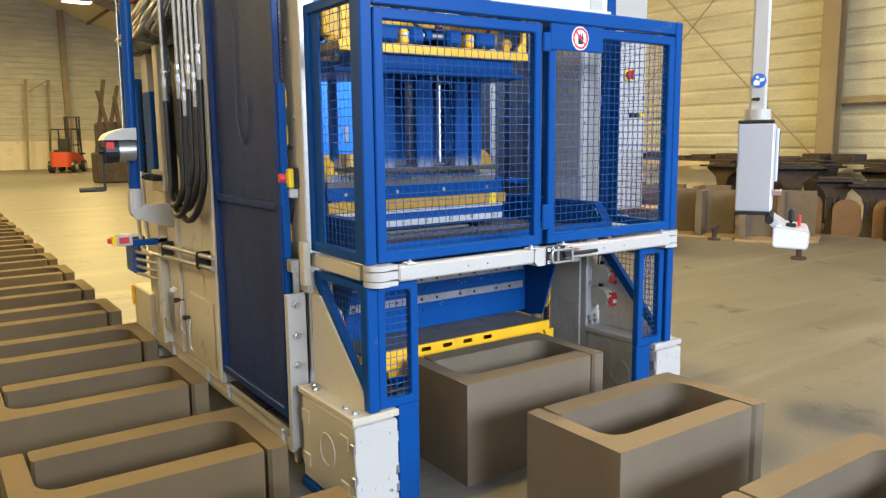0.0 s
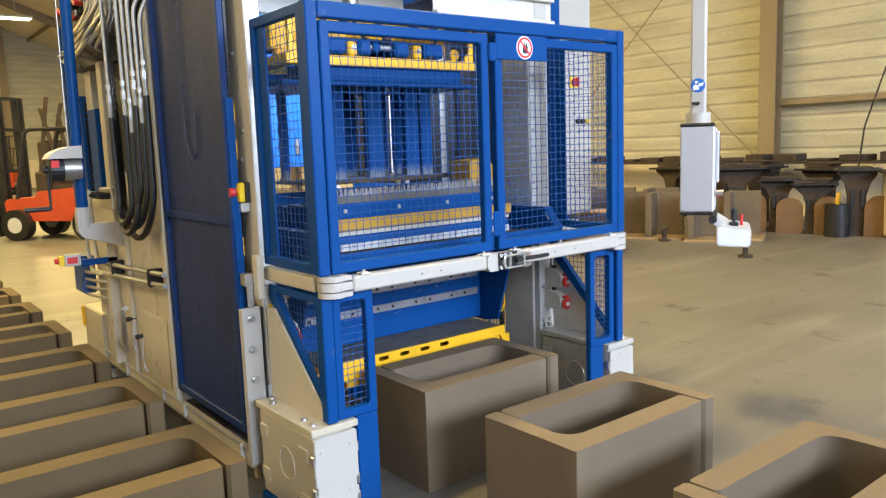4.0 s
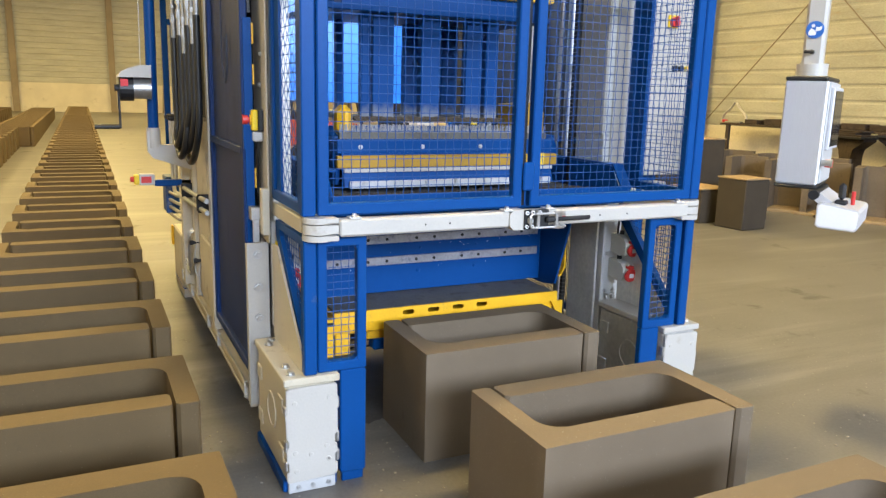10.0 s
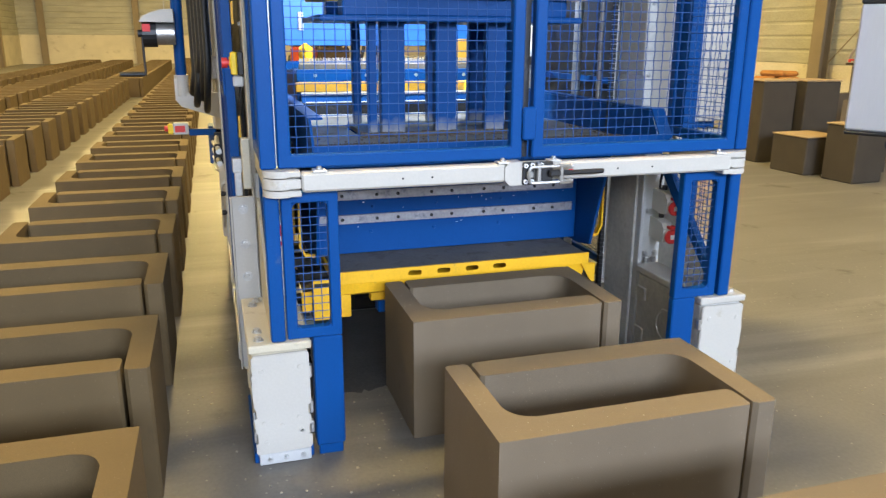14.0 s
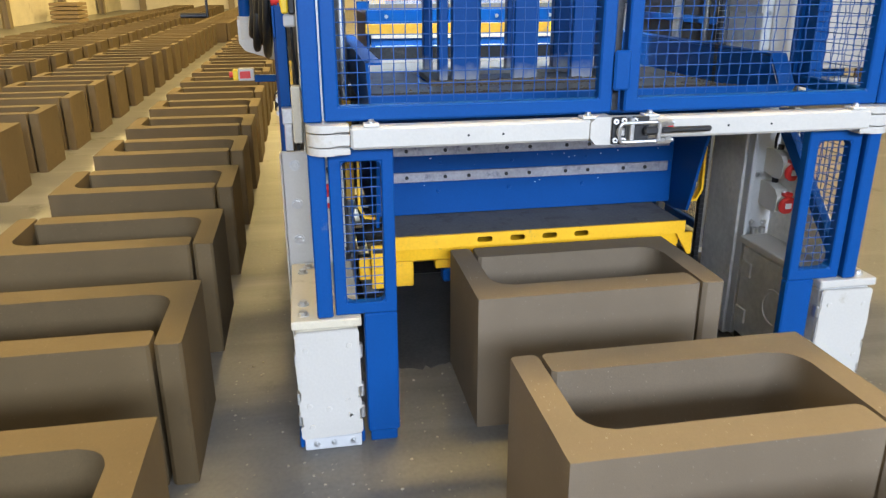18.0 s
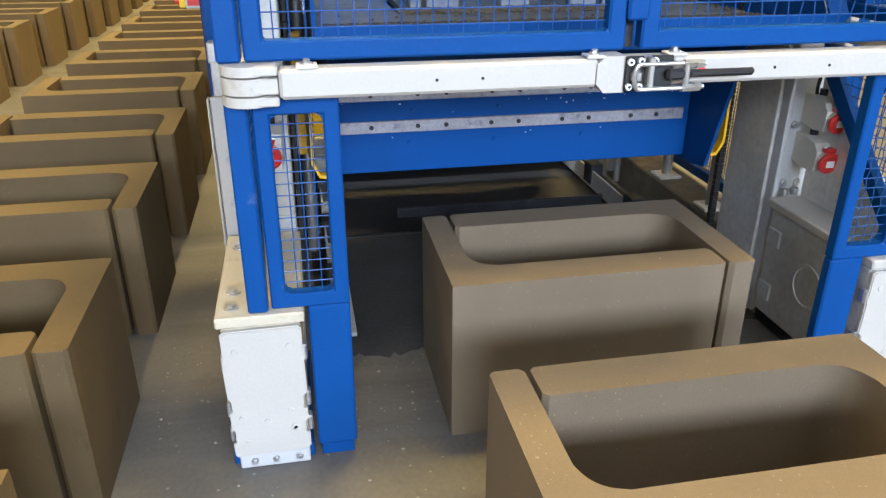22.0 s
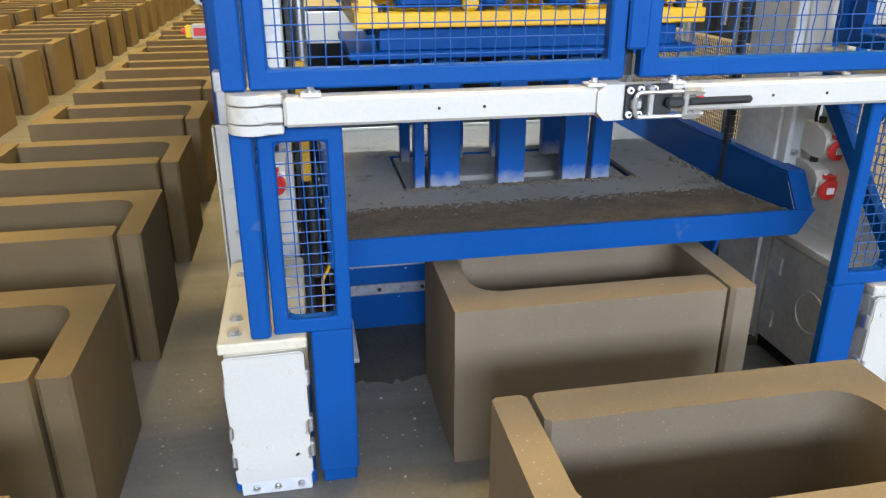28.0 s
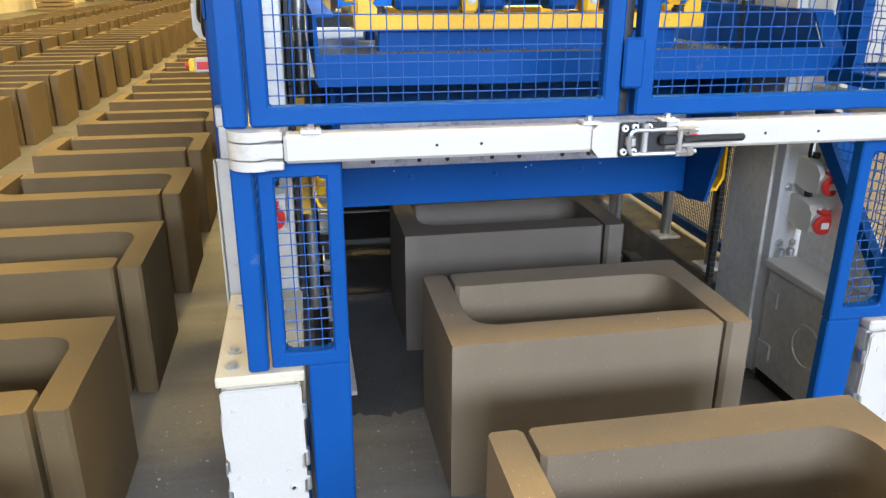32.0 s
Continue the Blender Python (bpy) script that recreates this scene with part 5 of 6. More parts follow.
tagged(part("chipped_paint", flakes, SIGN_WHITE, mould, "small bare chips in the blue paint"), kind="stuff")
for x, s in ((1.735, -1), (3.035, 1)):
    part("end_plate", slab(B(), [(3.05, 0.49), (3.05, 0.42), (3.19, 0.0), (3.30, -0.02), (3.93, -0.02), (3.93, 0.50)], "x", x - 0.006, x + 0.006), BLUE, mould)
    flat = [(0.007, 0.37), (0.062, 0.27), (0.064, 0.085), (0.045, 0.045), (0.007, 0.04), (0.007, 0.03), (0.049, 0.035), (0.073, 0.08), (0.071, 0.273), (0.012, 0.38)]
    part("yellow_hook", slab(B(), [(x + s * u, v) for u, v in flat], "y", 3.205, 3.235), YELLOW, mould)
SCOURED = material("scoured_tray_steel", (0.155, 0.148, 0.132), 0.6, 0.0, var=0.14, scale=5, bump=0.1, dirt=(0.10, 0.082, 0.06), dirt_amount=0.3)
for q in ((1.70, 3.13, 3.886, 4.3), (1.70, 1.975, 3.384, 3.886), (2.855, 3.13, 3.384, 3.886)):
    part("tray_plate", bx(B(), *q, 0.505, 0.520), SCOURED, mould)
part("core_plate", bx(B(), 2.096, 2.744, 3.512, 3.758, 0.470, 0.517, 0.003), SCOURED, mould)
tray = bx(B(), 1.70, 3.13, 3.18, 3.384, 0.505, 0.520)
slab(tray, [(3.18, 0.505), (3.18, 0.520), (2.815, 0.553), (2.815, 0.54)], "x", 1.70, 3.13)
part("tray_floor", tray, SCOURED, mould, "scoured steel tray floor with spilled concrete")
part("tray_lip", slab(B(), [(1.69, 0.486), (3.138, 0.486), (3.187, 0.566), (1.69, 0.566)], "y", 2.803, 2.815), BLUE, mould)
part("tray_rear_lip", bx(B(), 1.70, 3.13, 4.290, 4.298, 0.521, 0.536, 0.002), WHITE, mould, "thin white edge strip")
part("tray_back", bx(B(), 1.70, 3.13, 4.2985, 4.312, 0.521, 0.60, 0.002), DARK_STEEL, mould)
left_side = slab(B(), [(2.815, 0.49), (2.815, 0.566), (2.90, 0.66), (4.3, 0.66), (4.3, 0.49)], "x", 1.685, 1.695)
part("tray_side", bx(left_side, 1.69, 1.74, 2.9, 4.3, 0.652, 0.660), BLUE, mould)
right_side = slab(B(), [(2.90, 0.49), (2.90, 0.655), (4.3, 0.655), (4.3, 0.49)], "x", 3.135, 3.145)
part("tray_side", right_side, BLUE, mould)
part("tray_rim", bx(B(), 3.136, 3.196, 2.90, 4.3, 0.656, 0.664, 0.002), BLUE, mould)
corner = B()
low = [corner.verts.new(p) for p in ((3.136, 2.9, 0.652), (3.196, 2.9, 0.652), (3.187, 2.816, 0.55), (3.128, 2.816, 0.55))]
top_v = [corner.verts.new(p) for p in ((3.136, 2.9, 0.664), (3.196, 2.9, 0.664), (3.187, 2.816, 0.566), (3.128, 2.816, 0.566))]
corner.faces.new(top_v), corner.faces.new(low[::-1])
for k in range(4):
    corner.faces.new([low[k], low[(k + 1) % 4], top_v[(k + 1) % 4], top_v[k]])
bmesh.ops.recalc_face_normals(corner, faces=corner.faces[:])
part("tray_corner", corner, BLUE, mould)
part("side_seam", slab(B(), [(2.83, 0.55), (2.90, 0.65), (2.90, 0.55)], "x", 3.132, 3.134), BLUE, mould)
heap = B()
nx, ny = 190, 44
hv = {}
for i in range(nx + 1):
    for j in range(ny + 1):
        u, v = i / nx, j / ny
        x, y = 1.72 + 1.39 * u, 2.825 + 0.40 * v
        base = 0.552 - max(0.0, min(1.0, (y - 2.815) / 0.365)) * 0.032
        h = 0.010 * max(0.0, 1 - v * 1.1) * (0.85 + 0.5 * noise.noise(Vector((x * 6, y * 9, 0)))) + 0.002 * noise.noise(Vector((x * 45, y * 45, 3))) + 0.0022 * noise.noise(Vector((x * 150, y * 150, 7)))
        hv[i, j] = heap.verts.new((x, y, base + max(-0.004, h if v < 0.95 else -0.004)))
for i in range(nx):
    for j in range(ny):
        heap.faces.new([hv[i, j], hv[i + 1, j], hv[i + 1, j + 1], hv[i, j + 1]])
part("spilled_concrete", heap, CRUMBS, mould, "loose damp concrete crumbs along the tray edge")
pick = random.Random(5)
cr = B()
for k in range(620):
    if k % 3:
        x, y = pick.uniform(1.98, 2.86), 3.375 - abs(pick.gauss(0, 0.016))
    elif k % 2:
        x, y = 3.125 - abs(pick.gauss(0, 0.03)), pick.uniform(2.9, 3.6)
    else:
        x, y = pick.uniform(1.73, 3.1), pick.uniform(2.83, 3.36)
    s = pick.uniform(0.0016, 0.0055)
    z = 0.520 + max(0.0, (3.18 - y) / 0.365) * 0.033
    bx(cr, x - s, x + s, y - s * 0.8, y + s, z, z + s * 1.3, s * 0.5)
tagged(part("crumb_strewing", cr, CRUMBS, mould), kind="stuff")

POST_BLUE = material("splashed_blue_paint", (0.003, 0.056, 0.220), 0.4, var=0.06, scale=3, fine=160, bump=0.05, spec=0.15)
splashed(POST_BLUE, 0.028, 0.085, (0.30, 0.295, 0.28))
# tamper head: z 0 is the underside of its pressing plate
head = part("tamper_head", bx(bx(B(), 1.995, 2.845, 3.395, 3.505, 0.0, 0.020, 0.003), 1.995, 2.845, 3.765, 3.870, 0.0, 0.020, 0.003), SCOURED, machine, "blue tamper head on steel posts")
for x in (1.995, 2.75):
    part("pressing_plate", bx(B(), x, x + 0.095, 3.505, 3.765, 0.0, 0.019), SCOURED, head)
crust = B()
for k in range(420):
    x, y = pick.uniform(1.985, 2.855), 3.396 - pick.uniform(0, 0.008)
    s, z = pick.uniform(0.004, 0.010), pick.uniform(0.0, 0.016)
    bx(crust, x - s * 1.4, x + s * 1.4, y - s * 0.5, y + 0.012, z, z + 0.004 + s * 0.6, 0.002)
tagged(part("plate_crust", crust, CRUMBS, head), kind="stuff")
for x0, x1 in ((2.018, 2.055), (2.074, 2.183), (2.325, 2.425), (2.570, 2.662), (2.684, 2.755)):
    part("post", bx(B(), x0, x1, 3.402, 3.455, 0.020, 0.50, 0.004), POST_BLUE, head)
for x0, x1 in ((2.02, 2.06), (2.18, 2.28), (2.40, 2.50), (2.62, 2.72), (2.78, 2.82)):
    part("post", bx(B(), x0, x1, 3.80, 3.85, 0.020, 0.50, 0.004), POST_BLUE, head)
part("head_plate", bx(B(), 1.80, 3.00, 3.32, 3.95, 0.50, 0.525, 0.004), BLUE, head)
part("head_beam", bx(bx(B(), 1.90, 2.93, 3.34, 3.46, 0.525, 0.60, 0.004), 1.90, 2.93, 3.8, 3.92, 0.525, 0.60, 0.004), BLUE, head)
yb = part("yellow_frame", bx(bx(bx(bx(B(), 1.82, 3.01, 3.30, 3.36, 0.60, 0.648, 0.004), 1.82, 3.01, 3.90, 3.96, 0.60, 0.648, 0.004), 1.82, 1.90, 3.36, 3.90, 0.60, 0.648, 0.004), 2.93, 3.01, 3.36, 3.90, 0.60, 0.648, 0.004), YELLOW, head, "yellow upper press frame")
part("upper_yellow_beam", bx(bx(B(), 1.86, 2.97, 3.52, 3.60, 0.70, 0.86, 0.006), 1.86, 2.97, 3.70, 3.78, 0.74, 0.80, 0.006), YELLOW, head)
for x in (1.90, 2.22, 2.70, 2.93):
    part("rubber_mount", cyl(cyl(B(), (x, 3.33, 0.649), (x, 3.33, 0.664), 0.026, 16), (x, 3.33, 0.664), (x, 3.33, 0.672), 0.020, 16), DARK_STEEL, head)
for x0, x1 in ((1.955, 2.165), (2.235, 2.315), (2.465, 2.560), (2.655, 2.790)):
    vbx = part("vibrator", bx(B(), x0, x1, 3.315, 3.43, 0.660, 0.735, 0.010), BLUE, head, "blue vibrator housing")
    part("cover_plate", bx(B(), x0 + 0.012, x1 - 0.012, 3.309, 3.3145, 0.670, 0.725, 0.003), BLUE, vbx)
part("vibrator_shaft", cyl(B(), (2.315, 3.365, 0.705), (2.465, 3.365, 0.705), 0.016, 14), STEEL, head, "chrome vibrator shaft", smooth=True)
part("shaft_collar", cyl(B(), (2.345, 3.365, 0.705), (2.385, 3.365, 0.705), 0.027, 16), BLUE, head, smooth=True)
part("rear_shaft", cyl(B(), (2.02, 3.50, 0.72), (2.66, 3.50, 0.72), 0.050, 18), BLUE, head, "blue vibrator shaft housing", smooth=True)
for x in (2.195, 2.605):
    yb2 = part("shaft_bracket", bx(B(), x - 0.026, x + 0.026, 3.300, 3.38, 0.649, 0.722, 0.010), YELLOW, head)
    bolt(yb2, (x + 0.004, 3.300, 0.692), (0, -1, 0), 0.009)
part("sensor_box", bx(B(), 2.40, 2.44, 3.318, 3.345, 0.738, 0.775, 0.004), PLASTIC, head)
part("sensor_light", cyl(B(), (2.42, 3.317, 0.757), (2.42, 3.313, 0.757), 0.006, 10), LED_RED, head)
for x, sgn_x in ((1.835, 1), (2.995, -1)):
    part("frame_gusset", slab(B(), [(x, 0.649), (x + sgn_x * 0.075, 0.649), (x + sgn_x * 0.03, 0.70), (x + sgn_x * 0.022, 0.83), (x, 0.84)], "y", 3.305, 3.323), YELLOW, head)
for x in (1.86, 2.96):
    part("lifting_eye", bx(slab(B(), ring_of(x, 0.70, 0.032, 16), "y", 3.425, 3.44), x - 0.04, x + 0.04, 3.41, 3.45, 0.649, 0.672, 0.003), YELLOW, head)
for x in (2.30, 2.62):
    part("frame_rib", bx(B(), x, x + 0.04, 3.361, 3.899, 0.602, 0.646, 0.003), YELLOW, head)
part("head_cable", pipe(B(), [(1.95, 3.40, 0.72), (2.10, 3.36, 0.86), (2.30, 3.36, 0.78), (2.50, 3.38, 0.88), (2.72, 3.38, 0.80), (2.9, 3.42, 0.9)], 0.012, 8), RUBBER, head)
part("head_cable", pipe(B(), [(2.3, 3.5, 0.9), (2.34, 3.42, 0.75), (2.45, 3.40, 0.74), (2.8, 3.40, 0.74), (2.9, 3.5, 0.95)], 0.010, 8), RUBBER, head)
for k in range(4):
    part("side_unit", bx(B(), 1.80, 1.90, 3.42 + 0.13 * k, 3.52 + 0.13 * k, 0.68, 0.80, 0.005), (YELLOW, DARK_STEEL)[k % 2], head)
part("ram", cyl(B(), (2.41, 3.65, 0.80), (2.41, 3.65, 1.6), 0.045, 18), STEEL, head, "chrome press ram", smooth=True)

# filling car: y 0 is its front edge, z is the true height
car = part("filling_car", bx(bx(B(), 1.84, 2.99, 0.02, 0.05, 1.205, 1.27, 0.003), 1.84, 2.99, 0.05, 0.40, 1.25, 1.262, 0.003), BLUE, machine, "blue and yellow filling car with brush")
part("brush_holder", bx(B(), 1.86, 2.97, 0.05, 0.075, 1.262, 1.30, 0.002), DUSTY_STEEL, car)
br = B()
for k in range(230):
    x = 1.865 + k * 0.0048
    cyl(br, (x, 0.062, 1.295), (x + pick.uniform(-0.004, 0.004), 0.062 + pick.uniform(-0.012, 0.012), 1.335 + pick.uniform(-0.004, 0.004)), 0.0022, 4)
tagged(part("brush", br, material("grey_bristle", (0.36, 0.34, 0.32), 0.7, var=0.3), car, "grey bristle brush strip"), kind="stuff")
part("yellow_strip", bx(B(), 1.83, 3.0, -0.015, 0.019, 1.142, 1.198, 0.004), DULL_YELLOW, car)
part("strip_end", bx(B(), 2.87, 2.92, -0.022, -0.0155, 1.138, 1.202, 0.003), SIGN_YELLOW, car)
part("skirt", slab(B(), [(0.02, 1.205), (0.05, 1.205), (0.0, 1.06), (-0.03, 1.06)], "x", 1.86, 2.97), BLUE, car)
part("scraper", bx(B(), 1.88, 2.95, -0.042, -0.031, 1.052, 1.085, 0.002), GREY, car, "bright bolted scraper strip")
part("white_edge", bx(B(), 1.86, 2.97, -0.022, -0.008, 1.122, 1.140, 0.002), WHITE, car)
for k in range(7):
    bolt(car, (1.95 + k * 0.155, -0.042, 1.074), (0, -1, 0), 0.008)
    if k % 2 == 0:
        bolt(car, (1.95 + k * 0.155, 0.02, 1.235), (0, -1, 0), 0.007)
for x in (1.84, 2.97):
    part("car_side", bx(B(), x, x + 0.02, 0.05, 0.75, 1.06, 1.25, 0.003), BLUE, car)
part("car_back", bx(B(), 1.84, 2.99, 0.73, 0.75, 1.06, 1.30, 0.003), BLUE, car)
part("gear_motor", slab(B(), [(2.80, 1.27), (2.98, 1.27), (2.98, 1.40), (2.93, 1.45), (2.80, 1.44)], "y", 0.10, 0.26), DULL_YELLOW, car, "ochre yellow gear motor housing")
part("motor_body", cyl(B(), (2.99, 0.2, 1.20), (3.09, 0.2, 1.20), 0.075, 18), BLUE, car, smooth=True)
part("left_motor", bx(B(), 1.88, 1.955, 0.12, 0.24, 1.27, 1.42, 0.03), YELLOW, car)
part("concrete_fill", bx(B(), 1.88, 2.95, 0.06, 0.72, 1.07, 1.22), CRUMBS, car)

# yellow pusher under the mould: y 0 is its front edge
push = B()
edges_x = [1.775, 2.105, 2.165, 2.235, 2.295, 2.365, 2.425, 2.495, 2.555, 2.965]
bx(push, 1.775, 2.965, 0.0, 0.012, 0.488, 0.503), bx(push, 1.775, 2.965, 0.0, 0.012, 0.452, 0.466)
for a, b in zip(edges_x[::2], edges_x[1::2]):
    bx(push, a, b, 0.0, 0.012, 0.466, 0.488)
for a, b in zip(edges_x[1:-1:2], edges_x[2::2]):
    for u, su in ((a, 1), (b, -1)):
        slab(push, [(u, 0.466), (u + su * 0.009, 0.466), (u + su * 0.0025, 0.4685), (u, 0.475)], "y", 0.0005, 0.0115)
        slab(push, [(u, 0.488), (u + su * 0.009, 0.488), (u + su * 0.0025, 0.4855), (u, 0.479)], "y", 0.0005, 0.0115)
pusher = part("pusher", push, YELLOW, machine, "yellow sliding height frame below the mould")
part("shelf", bx(B(), 1.79, 2.95, 0.013, 0.40, 0.490, 0.502), DUSTY_STEEL, pusher, "dusty dark steel shelf")
part("lower_beam", slab(B(), [(0.016, 0.4515), (0.11, 0.4515), (0.11, 0.385), (0.05, 0.385), (0.022, 0.40)], "x", 1.776, 2.95), YELLOW, pusher)
part("end_gusset", slab(B(), [(2.93, 0.4515), (3.0, 0.4515), (3.0, 0.36), (2.985, 0.36)], "y", 0.0, 0.014), YELLOW, pusher)
part("side_plate", bx(B(), 1.695, 1.7745, 0.002, 0.014, 0.30, 0.475, 0.003), YELLOW, pusher)
part("side_plate", bx(B(), 1.650, 1.694, 0.03, 0.042, 0.33, 0.42, 0.003), YELLOW, pusher)
part("plate_slot", bx(B(), 1.700, 1.770, -0.001, 0.0015, 0.446, 0.464, 0.002), DARK_STEEL, pusher)
part("drop_plate", bx(B(), 1.79, 1.86, 0.035, 0.049, 0.29, 0.44, 0.004), YELLOW, pusher)
part("drop_plate", bx(B(), 2.88, 2.955, 0.035, 0.049, 0.33, 0.44, 0.004), YELLOW, pusher)
for x in (1.95, 2.62):
    part("drop_arm", bx(B(), x, x + 0.13, 0.06, 0.10, 0.345, 0.399, 0.004), YELLOW, pusher)
part("roller", bx(B(), 1.98, 2.04, 0.05, 0.12, 0.29, 0.344, 0.006), BLUE, pusher)
for x in (1.78, 2.92):
    part("side_arm", bx(B(), x, x + 0.04, 0.012, 0.9, 0.452, 0.488, 0.003), YELLOW, pusher)

# ---------------- operator panel on its arm ----------------
op = thing("operator_panel", "aluminium operator panel hanging on a white pole", "control panel", (3.70, 2.31, 0), rz=-59)
boxp = part("housing", bx(B(), -0.085, 0.085, -0.012, 0.36, 1.125, 1.58, 0.006), ALU, op)
for k in range(26):
    part("side_rib", bx(B(), -0.078 + k * 0.0061, -0.0748 + k * 0.0061, -0.0136, -0.0115, 1.135, 1.57), ALU, boxp)
part("corner_edge", bx(B(), 0.0765, 0.0875, -0.0145, 0.03, 1.126, 1.579, 0.005), SIGN_WHITE, boxp)
part("top_cap", bx(B(), -0.087, 0.087, -0.016, 0.364, 1.5805, 1.600, 0.006), PLASTIC, op)
part("bottom_cap", bx(B(), -0.087, 0.087, -0.016, 0.364, 1.108, 1.1245, 0.006), DARK_STEEL, op)
part("bezel", bx(B(), 0.0855, 0.094, 0.035, 0.358, 1.13, 1.575, 0.004), GREY, op)
part("screen_frame", bx(B(), 0.0945, 0.112, 0.05, 0.34, 1.28, 1.555, 0.004), ALU, op)
part("screen", bx(B(), 0.1125, 0.115, 0.065, 0.325, 1.295, 1.54), SCREEN, op)
part("key_switch", cyl(cyl(B(), (0.0945, 0.03, 1.225), (0.13, 0.03, 1.225), 0.014, 12), (0.13, 0.03, 1.225), (0.136, 0.03, 1.225), 0.018, 12), STEEL, op)
part("stop_button", cyl(B(), (0.0945, 0.15, 1.215), (0.125, 0.15, 1.215), 0.018, 14), RED, op)
tray_p = part("button_tray", slab(B(), [(0.105, 0.955), (0.118, 0.945), (0.262, 0.940), (0.275, 0.955), (0.278, 1.02), (0.268, 1.034), (0.122, 1.056), (0.105, 1.045)], "y", -0.04, 0.33), ALU, op, "sloping aluminium button tray")
part("tray_end", slab(B(), [(0.110, 0.960), (0.121, 0.951), (0.259, 0.946), (0.269, 0.959), (0.272, 1.016), (0.264, 1.028), (0.124, 1.049), (0.110, 1.041)], "y", -0.0435, -0.0405), SIGN_WHITE, tray_p)
part("hinge", cyl(B(), (0.085, -0.03, 1.085), (0.085, 0.33, 1.085), 0.022, 14), DARK_STEEL, op)
part("hinge_arm", slab(B(), [(0.075, 1.07), (0.095, 1.10), (0.16, 1.058), (0.11, 1.04)], "y", 0.0, 0.30), ALU, op)
part("joystick", bx(bx(B(), 0.165, 0.215, 0.03, 0.08, 1.044, 1.065, 0.006), 0.175, 0.205, 0.04, 0.07, 1.065, 1.14, 0.012), PLASTIC, tray_p)
part("red_key", cyl(B(), (0.23, 0.12, 1.040), (0.23, 0.12, 1.10), 0.009, 12), RED, tray_p)
pole = part("pole", bx(B(), -0.042, 0.042, 0.05, 0.134, 1.64, 3.2, 0.012), WHITE, op, "white square pole")
part("pole_socket", cyl(B(), (0, 0.092, 1.600), (0, 0.092, 1.655), 0.066, 22), WHITE, op, smooth=True)
part("clamp_screw", bx(cyl(B(), (0.0, 0.05, 1.705), (0.0, 0.02, 1.705), 0.010, 10), -0.03, 0.012, 0.008, 0.02, 1.698, 1.712, 0.003), PLASTIC, op)
part("swing_arm", bx(B(), -0.5, 0.042, 0.05, 0.134, 3.2, 3.28, 0.008), WHITE, op)
part("manual_sign", slab(B(), ring_of(0.0, 1.80, 0.037, 28), "y", 0.0445, 0.0495), SIGN_BLUE, pole, "round blue read-the-manual sign")
sy = slab(B(), ring_of(-0.008, 1.817, 0.0075, 12), "y", 0.0425, 0.044)
slab(sy, [(-0.024, 1.776), (0.004, 1.776), (0.006, 1.788), (-0.002, 1.800), (-0.016, 1.806), (-0.026, 1.79)], "y", 0.0425, 0.044)
slab(sy, [(0.002, 1.792), (0.026, 1.798), (0.028, 1.816), (0.016, 1.810), (0.004, 1.812)], "y", 0.0425, 0.044)
part("manual_symbol", sy, SIGN_WHITE, pole)
part("hanger_arm", bx(B(), -0.42, -0.34, 0.05, 0.134, 3.28, 3.36, 0.006), WHITE, op)

# ---------------- things further off ----------------


STORED = material("stored_concrete", (0.115, 0.086, 0.055), 0.85, var=0.2, scale=4, fine=120, bump=0.3, dirt=(0.06, 0.045, 0.03), dirt_amount=0.25, per_object=0.12)


def stacked_l(x, y, rz):
    """An L block lying on edge upon a board."""
    t = thing("stored_l_block", "brown concrete L block standing on a wooden board", "concrete block", (x, y, 0), "stored L blocks", rz)
    part("board", bx(B(), -0.05, 0.55, -0.55, 0.10, 0.0, 0.04, 0.004), PALLET, t)
    b = B()
    slab(b, [(0, 0), (0.48, 0), (0.48, -0.09), (0.14, -0.10), (0.10, -0.14), (0.09, -0.5), (0, -0.5)], "z", 0.042, 0.70)
    part("block", b, STORED, t)
    return t


for x, y, rz in ((9.75, 8.35, -66), (9.80, 7.75, -60), (10.02, 7.22, -66), (10.10, 6.62, -58), (10.62, 6.30, -64), (10.6, 9.4, -70), (10.7, 8.6, -78), (10.85, 7.85, -70)):
    stacked_l(x, y, rz)
for x, y, h, w, rz in ((7.90, 6.48, 0.59, 0.205, 4), (7.84, 7.10, 0.41, 0.26, 3), (7.95, 8.0, 0.97, 0.24, 0), (8.50, 7.88, 0.97, 0.24, -4), (8.46, 6.95, 0.50, 0.2, 6)):
    t = thing("concrete_test_block", "dark damp square concrete block", "concrete block", (x, y, 0), "dark blocks", rz)
    part("body", bx(B(), -w, w, -w, w, 0.0, h, 0.012), DARK_CONCRETE, t)
    part("top_board", bx(B(), -w - 0.008, w + 0.008, -w - 0.008, w + 0.008, h + 0.001, h + 0.018, 0.004), PALLET, t)


